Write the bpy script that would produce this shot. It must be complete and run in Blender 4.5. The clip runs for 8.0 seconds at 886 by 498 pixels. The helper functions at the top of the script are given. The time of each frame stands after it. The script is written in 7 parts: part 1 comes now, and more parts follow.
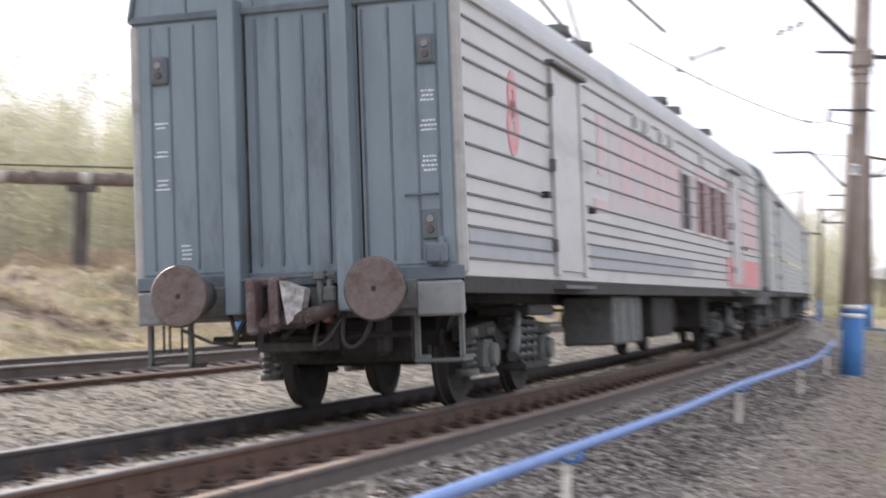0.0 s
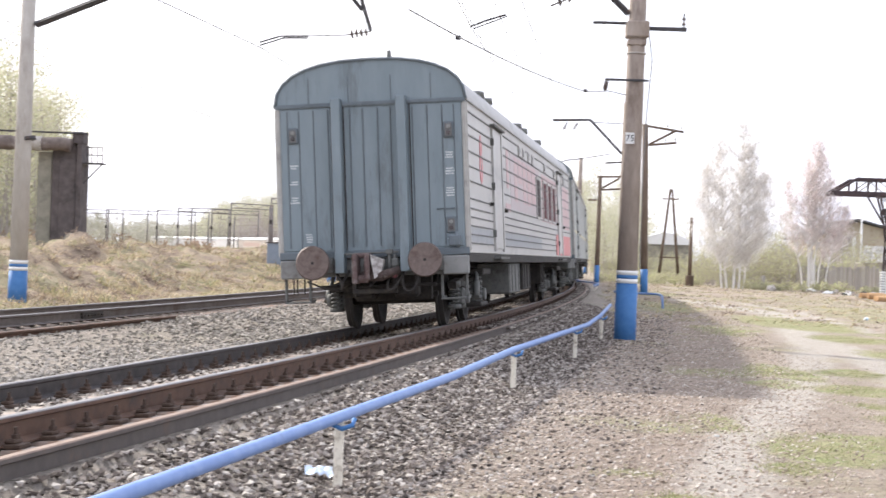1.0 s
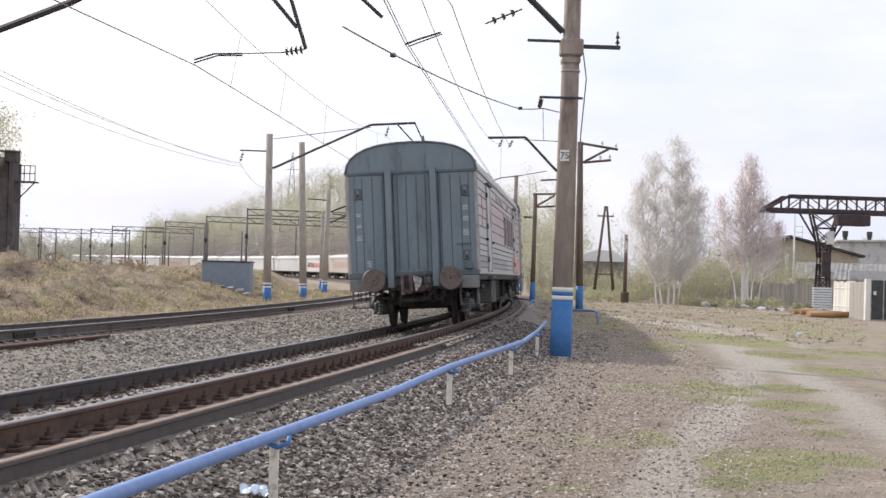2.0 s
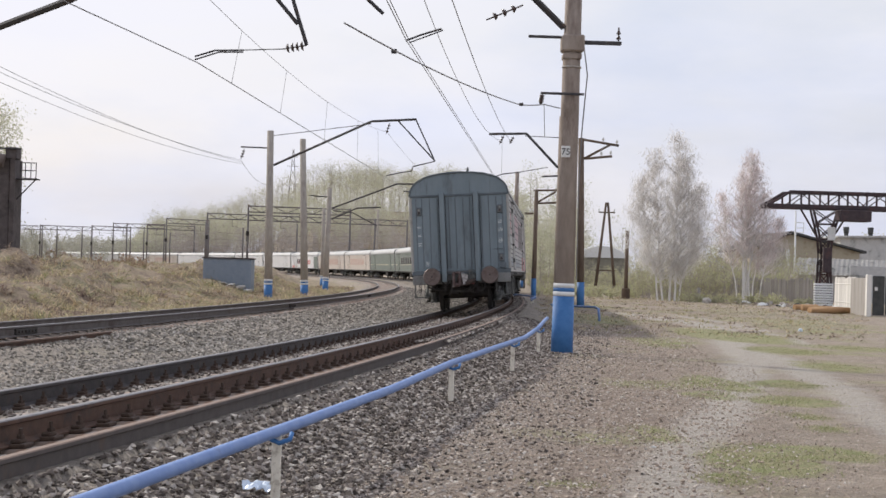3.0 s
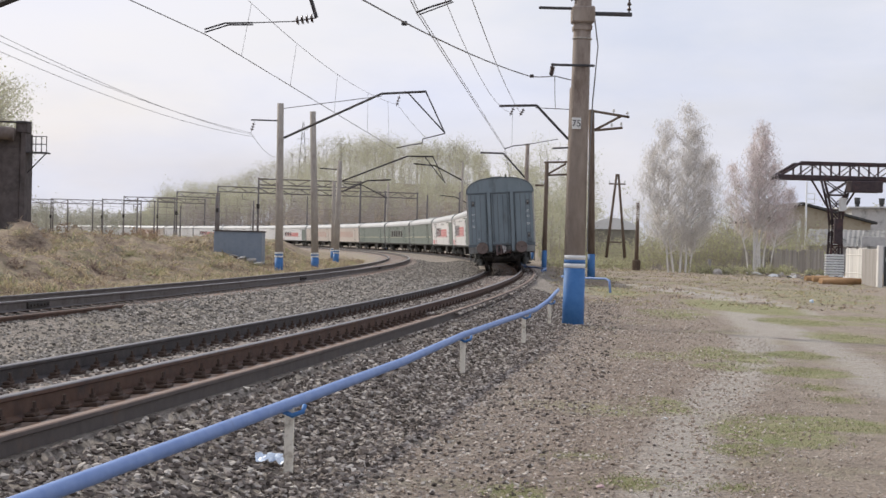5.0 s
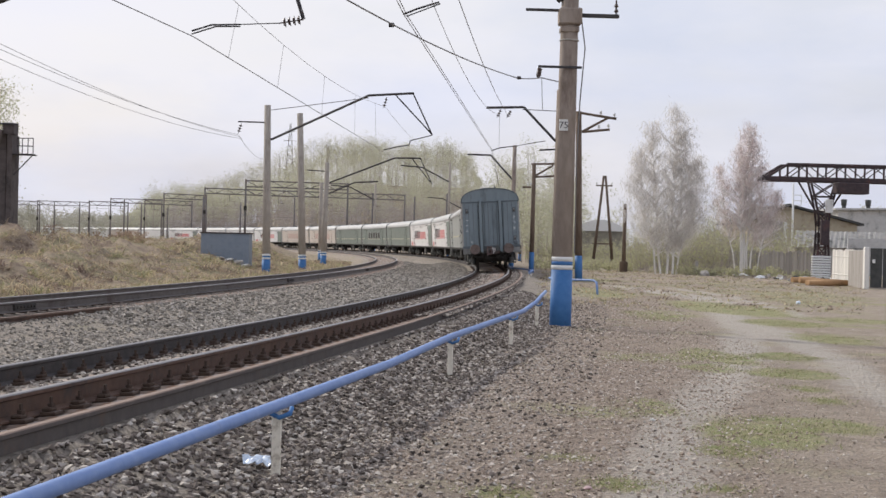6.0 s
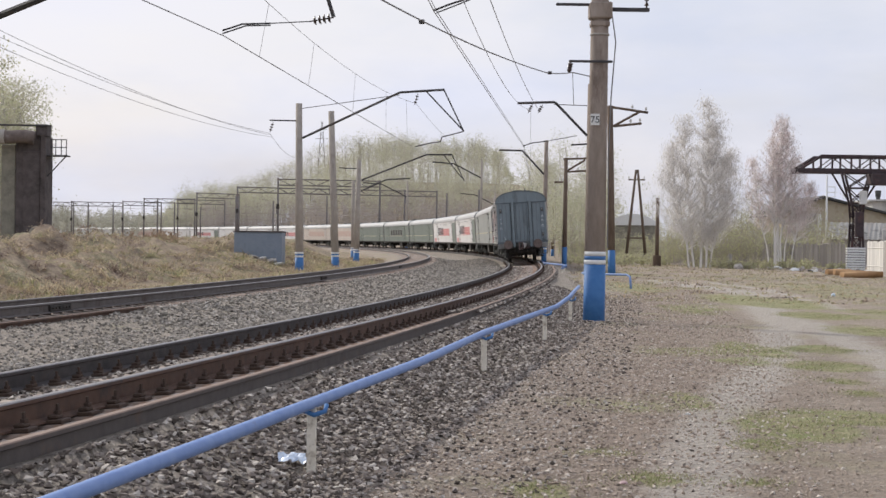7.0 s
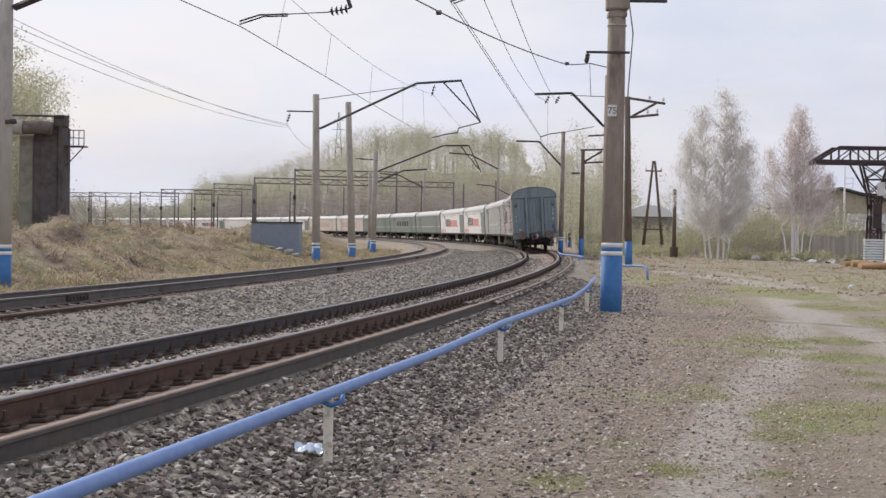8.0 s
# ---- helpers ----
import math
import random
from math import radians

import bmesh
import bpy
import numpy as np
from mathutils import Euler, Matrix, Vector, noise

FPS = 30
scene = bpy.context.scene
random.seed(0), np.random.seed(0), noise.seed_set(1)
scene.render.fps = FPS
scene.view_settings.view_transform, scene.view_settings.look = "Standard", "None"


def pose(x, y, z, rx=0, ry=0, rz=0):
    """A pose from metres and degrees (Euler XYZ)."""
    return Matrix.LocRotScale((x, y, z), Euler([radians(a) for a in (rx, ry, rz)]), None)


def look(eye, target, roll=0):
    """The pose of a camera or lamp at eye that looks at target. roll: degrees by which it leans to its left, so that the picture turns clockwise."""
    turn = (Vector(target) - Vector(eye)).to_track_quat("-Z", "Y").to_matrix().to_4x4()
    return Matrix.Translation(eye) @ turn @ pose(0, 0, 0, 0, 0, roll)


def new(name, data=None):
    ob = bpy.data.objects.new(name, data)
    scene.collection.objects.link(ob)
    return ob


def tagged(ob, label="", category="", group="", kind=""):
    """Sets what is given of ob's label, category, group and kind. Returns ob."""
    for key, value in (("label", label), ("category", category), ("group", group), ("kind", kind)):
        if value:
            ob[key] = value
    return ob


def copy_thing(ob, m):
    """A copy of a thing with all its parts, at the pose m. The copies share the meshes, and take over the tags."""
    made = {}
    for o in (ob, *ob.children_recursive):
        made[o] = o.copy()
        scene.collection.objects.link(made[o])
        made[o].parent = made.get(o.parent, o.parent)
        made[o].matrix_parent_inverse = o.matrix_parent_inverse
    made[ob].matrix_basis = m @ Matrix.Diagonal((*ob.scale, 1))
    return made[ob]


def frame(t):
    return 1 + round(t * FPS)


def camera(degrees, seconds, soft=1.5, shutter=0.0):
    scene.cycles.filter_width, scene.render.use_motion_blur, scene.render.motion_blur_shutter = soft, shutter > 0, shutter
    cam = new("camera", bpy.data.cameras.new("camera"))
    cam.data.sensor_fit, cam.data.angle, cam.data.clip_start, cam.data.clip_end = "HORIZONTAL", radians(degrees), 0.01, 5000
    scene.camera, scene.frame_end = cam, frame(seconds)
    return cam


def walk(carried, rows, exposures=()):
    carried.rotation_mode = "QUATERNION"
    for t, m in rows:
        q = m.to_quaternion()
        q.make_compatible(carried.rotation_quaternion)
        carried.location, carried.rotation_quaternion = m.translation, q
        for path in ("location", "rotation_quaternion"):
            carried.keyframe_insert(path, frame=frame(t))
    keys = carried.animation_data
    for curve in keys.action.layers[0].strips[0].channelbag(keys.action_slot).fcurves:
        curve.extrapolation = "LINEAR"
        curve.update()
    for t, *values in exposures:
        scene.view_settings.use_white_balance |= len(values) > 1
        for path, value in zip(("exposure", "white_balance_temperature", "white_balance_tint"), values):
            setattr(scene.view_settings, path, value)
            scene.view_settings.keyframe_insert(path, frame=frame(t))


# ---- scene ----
# ------------------------------------------------------------------ camera
cam = camera(30.0, 8.0, soft=1.5, shutter=0.5)
EYE_Z = 1.60
# seconds, x, height over the mean, yaw to the right, pitch up, image roll clockwise
PATH = [
    (0.0, -0.07, -0.015, -7.99, 1.23, 1.68),
    (0.2, -0.05, 0.0, -4.97, 0.62, 1.55),
    (0.5, -0.03, 0.01, -2.57, 0.17, 1.45),
    (0.8, 0.0, 0.01, -1.26, 0.11, 1.75),
    (1.0, 0.01, 0.01, -0.55, 0.21, 1.92),
    (1.5, 0.02, 0.01, 1.09, 0.79, 1.98),
    (2.8, 0.01, 0.0, 1.84, 0.92, 1.60),
    (3.0, 0.01, 0.0, 1.63, 0.77, 1.60),
    (3.5, 0.01, 0.0, 1.66, 0.36, 1.52),
    (4.0, 0.01, 0.0, 1.29, -0.05, 1.40),
    (4.5, 0.0, 0.0, 1.03, -0.26, 1.43),
    (5.8, 0.0, 0.0, 1.76, -0.08, 1.38),
    (6.0, 0.0, 0.0, 1.71, -0.13, 1.38),
    (6.5, 0.0, 0.0, 1.11, -0.17, 1.40),
    (7.0, 0.0, 0.0, 0.58, -0.28, 0.72),
    (7.5, 0.0, 0.0, 0.33, -0.45, 0.83),
    (8.0, 0.0, 0.0, 0.00, -0.60, 0.80),
]
walk(cam, [(t, pose(x, 0, EYE_Z + dz, 90 + p, -r, -yaw)) for t, x, dz, yaw, p, r in PATH],
     exposures=[(0.0, 1.0), (0.5, 1.25), (1.0, 1.12), (1.6, 0.66), (3.0, 0.11), (3.5, 0.09), (8.0, 0.06)])

# ------------------------------------------------------------------ light
SUN_AZ, SUN_EL = 43.0, 36.0      # degrees left of the view, and above the horizon
world = bpy.data.worlds.new("sky")
scene.world = world
world.use_nodes = True
wn, wl = world.node_tree.nodes, world.node_tree.links
wn.clear()
sky = wn.new("ShaderNodeTexSky")
sky.sky_type = "NISHITA"
sky.sun_disc = False
sky.sun_elevation = radians(SUN_EL)
sky.sun_rotation = radians(-SUN_AZ)
sky.dust_density = 4.0
sky.air_density = 1.2
# thin cloud over the blue
tc = wn.new("ShaderNodeTexCoord")
mp = wn.new("ShaderNodeMapping")
mp.inputs["Scale"].default_value = (1.6, 1.6, 7.0)
cl = wn.new("ShaderNodeTexNoise")
cl.inputs["Scale"].default_value = 2.2
cl.inputs["Detail"].default_value = 6.0
ramp = wn.new("ShaderNodeValToRGB")
ramp.color_ramp.elements[0].position, ramp.color_ramp.elements[0].color = 0.34, (0.66, 0.66, 0.66, 1)
ramp.color_ramp.elements[1].position, ramp.color_ramp.elements[1].color = 0.66, (0.96, 0.96, 0.96, 1)
mixc = wn.new("ShaderNodeMixRGB")
# cloud tones, from the lavender gaps to the white banks
cl2 = wn.new("ShaderNodeTexNoise")
cl2.inputs["Scale"].default_value = 2.6
cl2.inputs["Detail"].default_value = 7.0
cl2.inputs["Roughness"].default_value = 0.55
mp2 = wn.new("ShaderNodeMapping")
mp2.inputs["Scale"].default_value = (1.5, 1.5, 3.6)
mp2.inputs["Location"].default_value = (0.4, 0.2, 0.3)
ramp2 = wn.new("ShaderNodeValToRGB")
ramp2.color_ramp.elements[0].position, ramp2.color_ramp.elements[0].color = 0.38, (0.62, 0.66, 0.79, 1)
ramp2.color_ramp.elements[1].position, ramp2.color_ramp.elements[1].color = 0.60, (0.76, 0.76, 0.81, 1)
gain = wn.new("ShaderNodeMixRGB")
gain.blend_type = "MULTIPLY"
gain.inputs[0].default_value = 1.0
gain.inputs[2].default_value = (9.6, 9.6, 9.9, 1)
bg = wn.new("ShaderNodeBackground")
bg.inputs["Strength"].default_value = 0.115
wo = wn.new("ShaderNodeOutputWorld")
wl.new(tc.outputs["Generated"], mp.inputs["Vector"])
wl.new(mp.outputs["Vector"], cl.inputs["Vector"])
wl.new(cl.outputs["Fac"], ramp.inputs["Fac"])
wl.new(ramp.outputs["Color"], mixc.inputs[0])
wl.new(sky.outputs["Color"], mixc.inputs[1])
wl.new(tc.outputs["Generated"], mp2.inputs["Vector"])
wl.new(mp2.outputs["Vector"], cl2.inputs["Vector"])
wl.new(cl2.outputs["Fac"], ramp2.inputs["Fac"])
wl.new(ramp2.outputs["Color"], gain.inputs[1])
wl.new(gain.outputs["Color"], mixc.inputs[2])
wl.new(mixc.outputs["Color"], bg.inputs["Color"])
wl.new(bg.outputs["Background"], wo.inputs["Surface"])

sun = new("sun", bpy.data.lights.new("sun", "SUN"))
sun.data.energy = 3.0
sun.data.angle = radians(2.0)
sun.data.color = (1.0, 0.94, 0.85)
sa, se_ = radians(SUN_AZ), radians(SUN_EL)
sun.matrix_world = look((-60 * math.sin(sa), 60 * math.cos(sa), 60 * math.tan(se_)), (0, 0, 0))


# ------------------------------------------------------------------ materials
def mat(name, a, b, scale=8.0, rough=0.8, metal=0.0, bump=0.15, fine=60.0, stain=None, stain_scale=1.2,
        stain_at=0.6, per_object=0.0, spec=0.35, stretch=(1, 1, 1), bump_dist=0.01):
    """Two tones mixed by a noise, an optional stain at a larger scale, fine relief."""
    m = bpy.data.materials.new(name)
    m.use_nodes = True
    n, l = m.node_tree.nodes, m.node_tree.links
    bsdf = n["Principled BSDF"]
    co = n.new("ShaderNodeTexCoord")
    ma = n.new("ShaderNodeMapping")
    ma.inputs["Scale"].default_value = stretch
    l.new(co.outputs["Object"], ma.inputs["Vector"])
    n1 = n.new("ShaderNodeTexNoise")
    n1.inputs["Scale"].default_value = scale
    n1.inputs["Detail"].default_value = 6.0
    n1.inputs["Roughness"].default_value = 0.65
    l.new(ma.outputs["Vector"], n1.inputs["Vector"])
    r1 = n.new("ShaderNodeValToRGB")
    r1.color_ramp.elements[0].position, r1.color_ramp.elements[1].position = 0.3, 0.7
    r1.color_ramp.elements[0].color, r1.color_ramp.elements[1].color = (*a, 1), (*b, 1)
    l.new(n1.outputs["Fac"], r1.inputs["Fac"])
    colour = r1.outputs["Color"]
    if stain:
        n2 = n.new("ShaderNodeTexNoise")
        n2.inputs["Scale"].default_value = stain_scale
        n2.inputs["Detail"].default_value = 8.0
        n2.inputs["Roughness"].default_value = 0.7
        l.new(ma.outputs["Vector"], n2.inputs["Vector"])
        r2 = n.new("ShaderNodeValToRGB")
        r2.color_ramp.elements[0].position, r2.color_ramp.elements[1].position = stain_at - 0.08, stain_at + 0.08
        l.new(n2.outputs["Fac"], r2.inputs["Fac"])
        mx = n.new("ShaderNodeMixRGB")
        mx.inputs[2].default_value = (*stain, 1)
        l.new(r2.outputs["Color"], mx.inputs[0])
        l.new(colour, mx.inputs[1])
        colour = mx.outputs["Color"]
    if per_object:
        info = n.new("ShaderNodeObjectInfo")
        hv = n.new("ShaderNodeHueSaturation")
        mr = n.new("ShaderNodeMapRange")
        mr.inputs["To Min"].default_value, mr.inputs["To Max"].default_value = 1 - per_object, 1 + per_object
        l.new(info.outputs["Random"], mr.inputs["Value"])
        l.new(mr.outputs["Result"], hv.inputs["Value"])
        l.new(colour, hv.inputs["Color"])
        colour = hv.outputs["Color"]
    l.new(colour, bsdf.inputs["Base Color"])
    bsdf.inputs["Roughness"].default_value = rough
    bsdf.inputs["Metallic"].default_value = metal
    bsdf.inputs["Specular IOR Level"].default_value = spec
    if bump:
        n3 = n.new("ShaderNodeTexNoise")
        n3.inputs["Scale"].default_value = fine
        n3.inputs["Detail"].default_value = 4.0
        l.new(co.outputs["Object"], n3.inputs["Vector"])
        bp = n.new("ShaderNodeBump")
        bp.inputs["Strength"].default_value = bump
        bp.inputs["Distance"].default_value = bump_dist
        l.new(n3.outputs["Fac"], bp.inputs["Height"])
        l.new(bp.outputs["Normal"], bsdf.inputs["Normal"])
    return m


def island_mat(name, colours, rough=0.9, spec=0.2, translucent=0.0):
    """A tone of its own for each loose piece of a mesh."""
    m = bpy.data.materials.new(name)
    m.use_nodes = True
    n, l = m.node_tree.nodes, m.node_tree.links
    bsdf = n["Principled BSDF"]
    g = n.new("ShaderNodeNewGeometry")
    r = n.new("ShaderNodeValToRGB")
    r.color_ramp.interpolation = "LINEAR"
    while len(r.color_ramp.elements) < len(colours):
        r.color_ramp.elements.new(0.5)
    for i, c in enumerate(colours):
        r.color_ramp.elements[i].position = i / (len(colours) - 1)
        r.color_ramp.elements[i].color = (*c, 1)
    l.new(g.outputs["Random Per Island"], r.inputs["Fac"])
    l.new(r.outputs["Color"], bsdf.inputs["Base Color"])
    bsdf.inputs["Roughness"].default_value = rough
    bsdf.inputs["Specular IOR Level"].default_value = spec
    if translucent:
        tr = n.new("ShaderNodeBsdfTranslucent")
        l.new(r.outputs["Color"], tr.inputs["Color"])
        mx = n.new("ShaderNodeMixShader")
        mx.inputs[0].default_value = translucent
        l.new(bsdf.outputs["BSDF"], mx.inputs[1])
        l.new(tr.outputs["BSDF"], mx.inputs[2])
        l.new(mx.outputs["Shader"], n["Material Output"].inputs["Surface"])
    return m


M_CAR = mat("grey_blue_paint", (0.165, 0.207, 0.228), (0.214, 0.258, 0.282), 3.0, 0.5, 0, 0.05, 90, (0.116, 0.134, 0.143), 1.8, 0.6, stretch=(1, 1, 0.25))
M_CARDARK = mat("dark_grey_blue_paint", (0.105, 0.126, 0.142), (0.142, 0.168, 0.184), 3.0, 0.55, 0, 0.05, 90, (0.074, 0.089, 0.095), 1.4, 0.62)
M_SIDE = mat("grey_silver_paint", (0.395, 0.385, 0.368), (0.475, 0.464, 0.446), 2.0, 0.45, 0.1, 0.04, 80, (0.284, 0.284, 0.278), 0.9, 0.62, stretch=(1, 0.3, 1))
M_GREEN = mat("grey_green_paint", (0.155, 0.185, 0.16), (0.20, 0.23, 0.20), 2.0, 0.5, 0, 0.04, 80, (0.12, 0.15, 0.13), 0.9, 0.62)
M_WHITE = mat("off_white_paint", (0.66, 0.65, 0.63), (0.76, 0.75, 0.74), 2.0, 0.5, 0, 0.04, 80, (0.55, 0.54, 0.52), 0.9, 0.64)
M_ROOF = mat("grey_roof_paint", (0.34, 0.34, 0.335), (0.42, 0.415, 0.41), 2.0, 0.5, 0.1, 0.05, 60, (0.24, 0.24, 0.24), 0.8, 0.6)
M_RED = mat("faded_red_paint", (0.55, 0.17, 0.17), (0.60, 0.26, 0.25), 6.0, 0.5, 0, 0.03, 80)
M_PINK = mat("faded_pink_paint", (0.50, 0.32, 0.32), (0.50, 0.39, 0.39), 6.0, 0.5, 0, 0.03, 80)
M_UNDER = mat("dirty_black_metal", (0.022, 0.02, 0.019), (0.05, 0.045, 0.04), 9.0, 0.8, 0.1, 0.3, 40, (0.085, 0.07, 0.055), 3.0, 0.62)
M_GREYUNDER = mat("dusty_grey_metal", (0.10, 0.105, 0.10), (0.16, 0.16, 0.15), 9.0, 0.75, 0.1, 0.2, 40, (0.07, 0.065, 0.06), 3.0, 0.6)
M_BUFFER = mat("rusty_grey_steel", (0.13, 0.10, 0.09), (0.20, 0.16, 0.145), 12.0, 0.6, 0.4, 0.2, 50, (0.10, 0.07, 0.06), 5.0, 0.58)
M_COUPLER = mat("dark_rusty_iron", (0.045, 0.033, 0.03), (0.095, 0.068, 0.06), 10.0, 0.75, 0.2, 0.4, 40, (0.24, 0.21, 0.19), 6.0, 0.64)
M_SIDEBLUE = mat("blue_grey_band_paint", (0.27, 0.285, 0.30), (0.34, 0.35, 0.365), 2.0, 0.5, 0.05, 0.04, 80)
# Drawn dark for the shadow lines of the ribs; also louvres and lamp faces.
M_GROOVE = mat("rib_shade_and_dark_fittings", (0.11, 0.11, 0.11), (0.16, 0.16, 0.155), 5.0, 0.7, 0, 0.0)
M_GLASSRED = mat("dark_red_tinted_glass", (0.08, 0.025, 0.03), (0.13, 0.045, 0.05), 3.0, 0.6, 0, 0.0, spec=0.06)
M_GLASS = mat("dark_window_glass", (0.03, 0.022, 0.022), (0.05, 0.035, 0.035), 3.0, 0.55, 0, 0.0, spec=0.06)
M_LAMP = mat("dull_lamp_glass", (0.05, 0.045, 0.045), (0.08, 0.06, 0.06), 9.0, 0.2, 0, 0.0, spec=0.5)
M_RAILRUST = mat("rusty_rail_steel", (0.075, 0.042, 0.03), (0.14, 0.082, 0.055), 7.0, 0.7, 0.2, 0.2, 60, (0.06, 0.045, 0.04), 3.0, 0.6)
M_RAILTOP = mat("worn_rail_head", (0.13, 0.12, 0.12), (0.20, 0.19, 0.19), 9.0, 0.42, 0.6, 0.05, 60)
M_RAILDARK = mat("dark_rail_steel", (0.04, 0.037, 0.038), (0.085, 0.075, 0.073), 7.0, 0.6, 0.3, 0.2, 60, (0.09, 0.06, 0.045), 3.0, 0.64)
M_RAILGREY = mat("dusty_grey_rail_steel", (0.10, 0.088, 0.082), (0.155, 0.138, 0.128), 5.0, 0.75, 0.2, 0.2, 60, (0.075, 0.055, 0.045), 2.0, 0.62)
M_SPARE = mat("weathered_spare_rail", (0.085, 0.073, 0.066), (0.135, 0.115, 0.102), 6.0, 0.75, 0.15, 0.15, 60, (0.17, 0.105, 0.07), 2.2, 0.66)
M_SPARETOP = mat("orange_rust", (0.18, 0.13, 0.105), (0.26, 0.19, 0.15), 6.0, 0.8, 0.1, 0.15, 60)
M_SLEEPER = mat("dusty_concrete", (0.24, 0.20, 0.17), (0.40, 0.35, 0.31), 6.0, 0.9, 0, 0.4, 50, (0.30, 0.19, 0.13), 3.0, 0.56, per_object=0.25)
M_CONC = mat("weathered_concrete", (0.36, 0.33, 0.29), (0.47, 0.44, 0.40), 5.0, 0.9, 0, 0.3, 40, (0.27, 0.24, 0.21), 1.8, 0.6, stretch=(1, 1, 0.3))
M_CONCMID = mat("grey_brown_concrete", (0.312, 0.280, 0.240), (0.442, 0.397, 0.345), 5.0, 0.9, 0, 0.3, 40, (0.234, 0.202, 0.169), 1.8, 0.6, stretch=(1, 1, 0.3))
M_CONCBROWN = mat("brown_stained_concrete", (0.241, 0.196, 0.162), (0.370, 0.314, 0.269), 5.0, 0.9, 0, 0.3, 40, (0.146, 0.106, 0.084), 1.6, 0.58, stretch=(1, 1, 0.3))
M_BLUE = mat("bright_blue_paint", (0.038, 0.135, 0.34), (0.062, 0.185, 0.41), 6.0, 0.6, 0, 0.12, 50, (0.05, 0.10, 0.24), 2.5, 0.66)
M_PIPEBLUE = mat("pale_blue_paint", (0.12, 0.21, 0.45), (0.185, 0.28, 0.51), 6.0, 0.5, 0, 0.08, 50, (0.09, 0.14, 0.30), 3.0, 0.68)
M_WHITEBAND = mat("chalky_white_paint", (0.66, 0.66, 0.64), (0.8, 0.8, 0.78), 12.0, 0.8, 0, 0.1, 50, (0.45, 0.44, 0.42), 6.0, 0.66)
M_POST = mat("pale_cream_post", (0.68, 0.64, 0.54), (0.80, 0.75, 0.65), 12.0, 0.85, 0, 0.2, 50, (0.25, 0.19, 0.13), 9.0, 0.62)
M_STEEL = mat("dark_painted_steel", (0.045, 0.045, 0.05), (0.085, 0.08, 0.08), 9.0, 0.7, 0.2, 0.2, 50, (0.11, 0.07, 0.05), 4.0, 0.62)
M_WIRE = mat("dull_copper_wire", (0.17, 0.165, 0.165), (0.25, 0.24, 0.235), 9.0, 0.6, 0.3, 0.0)
M_INSUL = mat("brown_glazed_insulator", (0.05, 0.035, 0.03), (0.09, 0.06, 0.05), 9.0, 0.3, 0, 0.0)
M_WOOD = mat("weathered_pole_wood", (0.10, 0.07, 0.05), (0.19, 0.14, 0.105), 8.0, 0.9, 0, 0.4, 30, (0.06, 0.045, 0.035), 3.0, 0.6, stretch=(1, 1, 0.15))


# ------------------------------------------------------------------ mesh helpers
def part(name, bm, material, parent=None, label="", smooth=False):
    me = bpy.data.meshes.new(name)
    bm.to_mesh(me)
    bm.free()
    for m in (material if isinstance(material, (list, tuple)) else [material]):
        me.materials.append(m)
    if smooth:
        for p in me.polygons:
            p.use_smooth = True
    ob = new(name, me)
    if parent:
        ob.parent = parent
    if label:
        tagged(ob, label)
    return ob


def box(bm, x0, x1, y0, y1, z0, z1, bevel=0.0, m=None, idx=0):
    g = bmesh.ops.create_cube(bm, size=1.0)
    mt = Matrix.Translation(((x0 + x1) / 2, (y0 + y1) / 2, (z0 + z1) / 2)) @ Matrix.Diagonal((x1 - x0, y1 - y0, z1 - z0, 1))
    if m:
        mt = m @ mt
    bmesh.ops.transform(bm, matrix=mt, verts=g["verts"])
    faces = {f for v in g["verts"] for f in v.link_faces}
    for f in faces:
        f.material_index = idx
    if bevel:
        edges = list({e for v in g["verts"] for e in v.link_edges})
        bmesh.ops.bevel(bm, geom=edges, offset=bevel, segments=1, affect="EDGES")
    return g["verts"]


def tube(bm, a, b, r0, r1=None, n=10, caps=True, idx=0):
    a, b = Vector(a), Vector(b)
    r1 = r0 if r1 is None else r1
    q = (b - a).to_track_quat("Z", "Y").to_matrix()
    rings = []
    for c, r in ((a, r0), (b, r1)):
        rings.append([bm.verts.new(c + q @ Vector((r * math.cos(i * math.tau / n), r * math.sin(i * math.tau / n), 0))) for i in range(n)])
    for i in range(n):
        f = bm.faces.new((rings[0][i], rings[0][(i + 1) % n], rings[1][(i + 1) % n], rings[1][i]))
        f.smooth = n > 6
        f.material_index = idx
    if caps:
        bm.faces.new(rings[0][::-1]).material_index = idx
        bm.faces.new(rings[1]).material_index = idx


def pipe(bm, pts, r, n=8, idx=0):
    """A bent bar through the points, as one skin."""
    pts = [Vector(p) for p in pts]
    rings = []
    for i, p in enumerate(pts):
        d = (pts[min(i + 1, len(pts) - 1)] - pts[max(i - 1, 0)]).normalized()
        side = d.cross(Vector((0, 0, 1)))
        if side.length < 1e-3:
            side = d.cross(Vector((0, 1, 0)))
        side.normalize()
        up = side.cross(d).normalized()
        rings.append([bm.verts.new(p + r * (math.cos(k * math.tau / n) * side + math.sin(k * math.tau / n) * up)) for k in range(n)])
    for a, b in zip(rings, rings[1:]):
        for k in range(n):
            f = bm.faces.new((a[k], a[(k + 1) % n], b[(k + 1) % n], b[k]))
            f.smooth = n > 5
            f.material_index = idx
    bm.faces.new(rings[0][::-1]).material_index = idx
    bm.faces.new(rings[-1]).material_index = idx


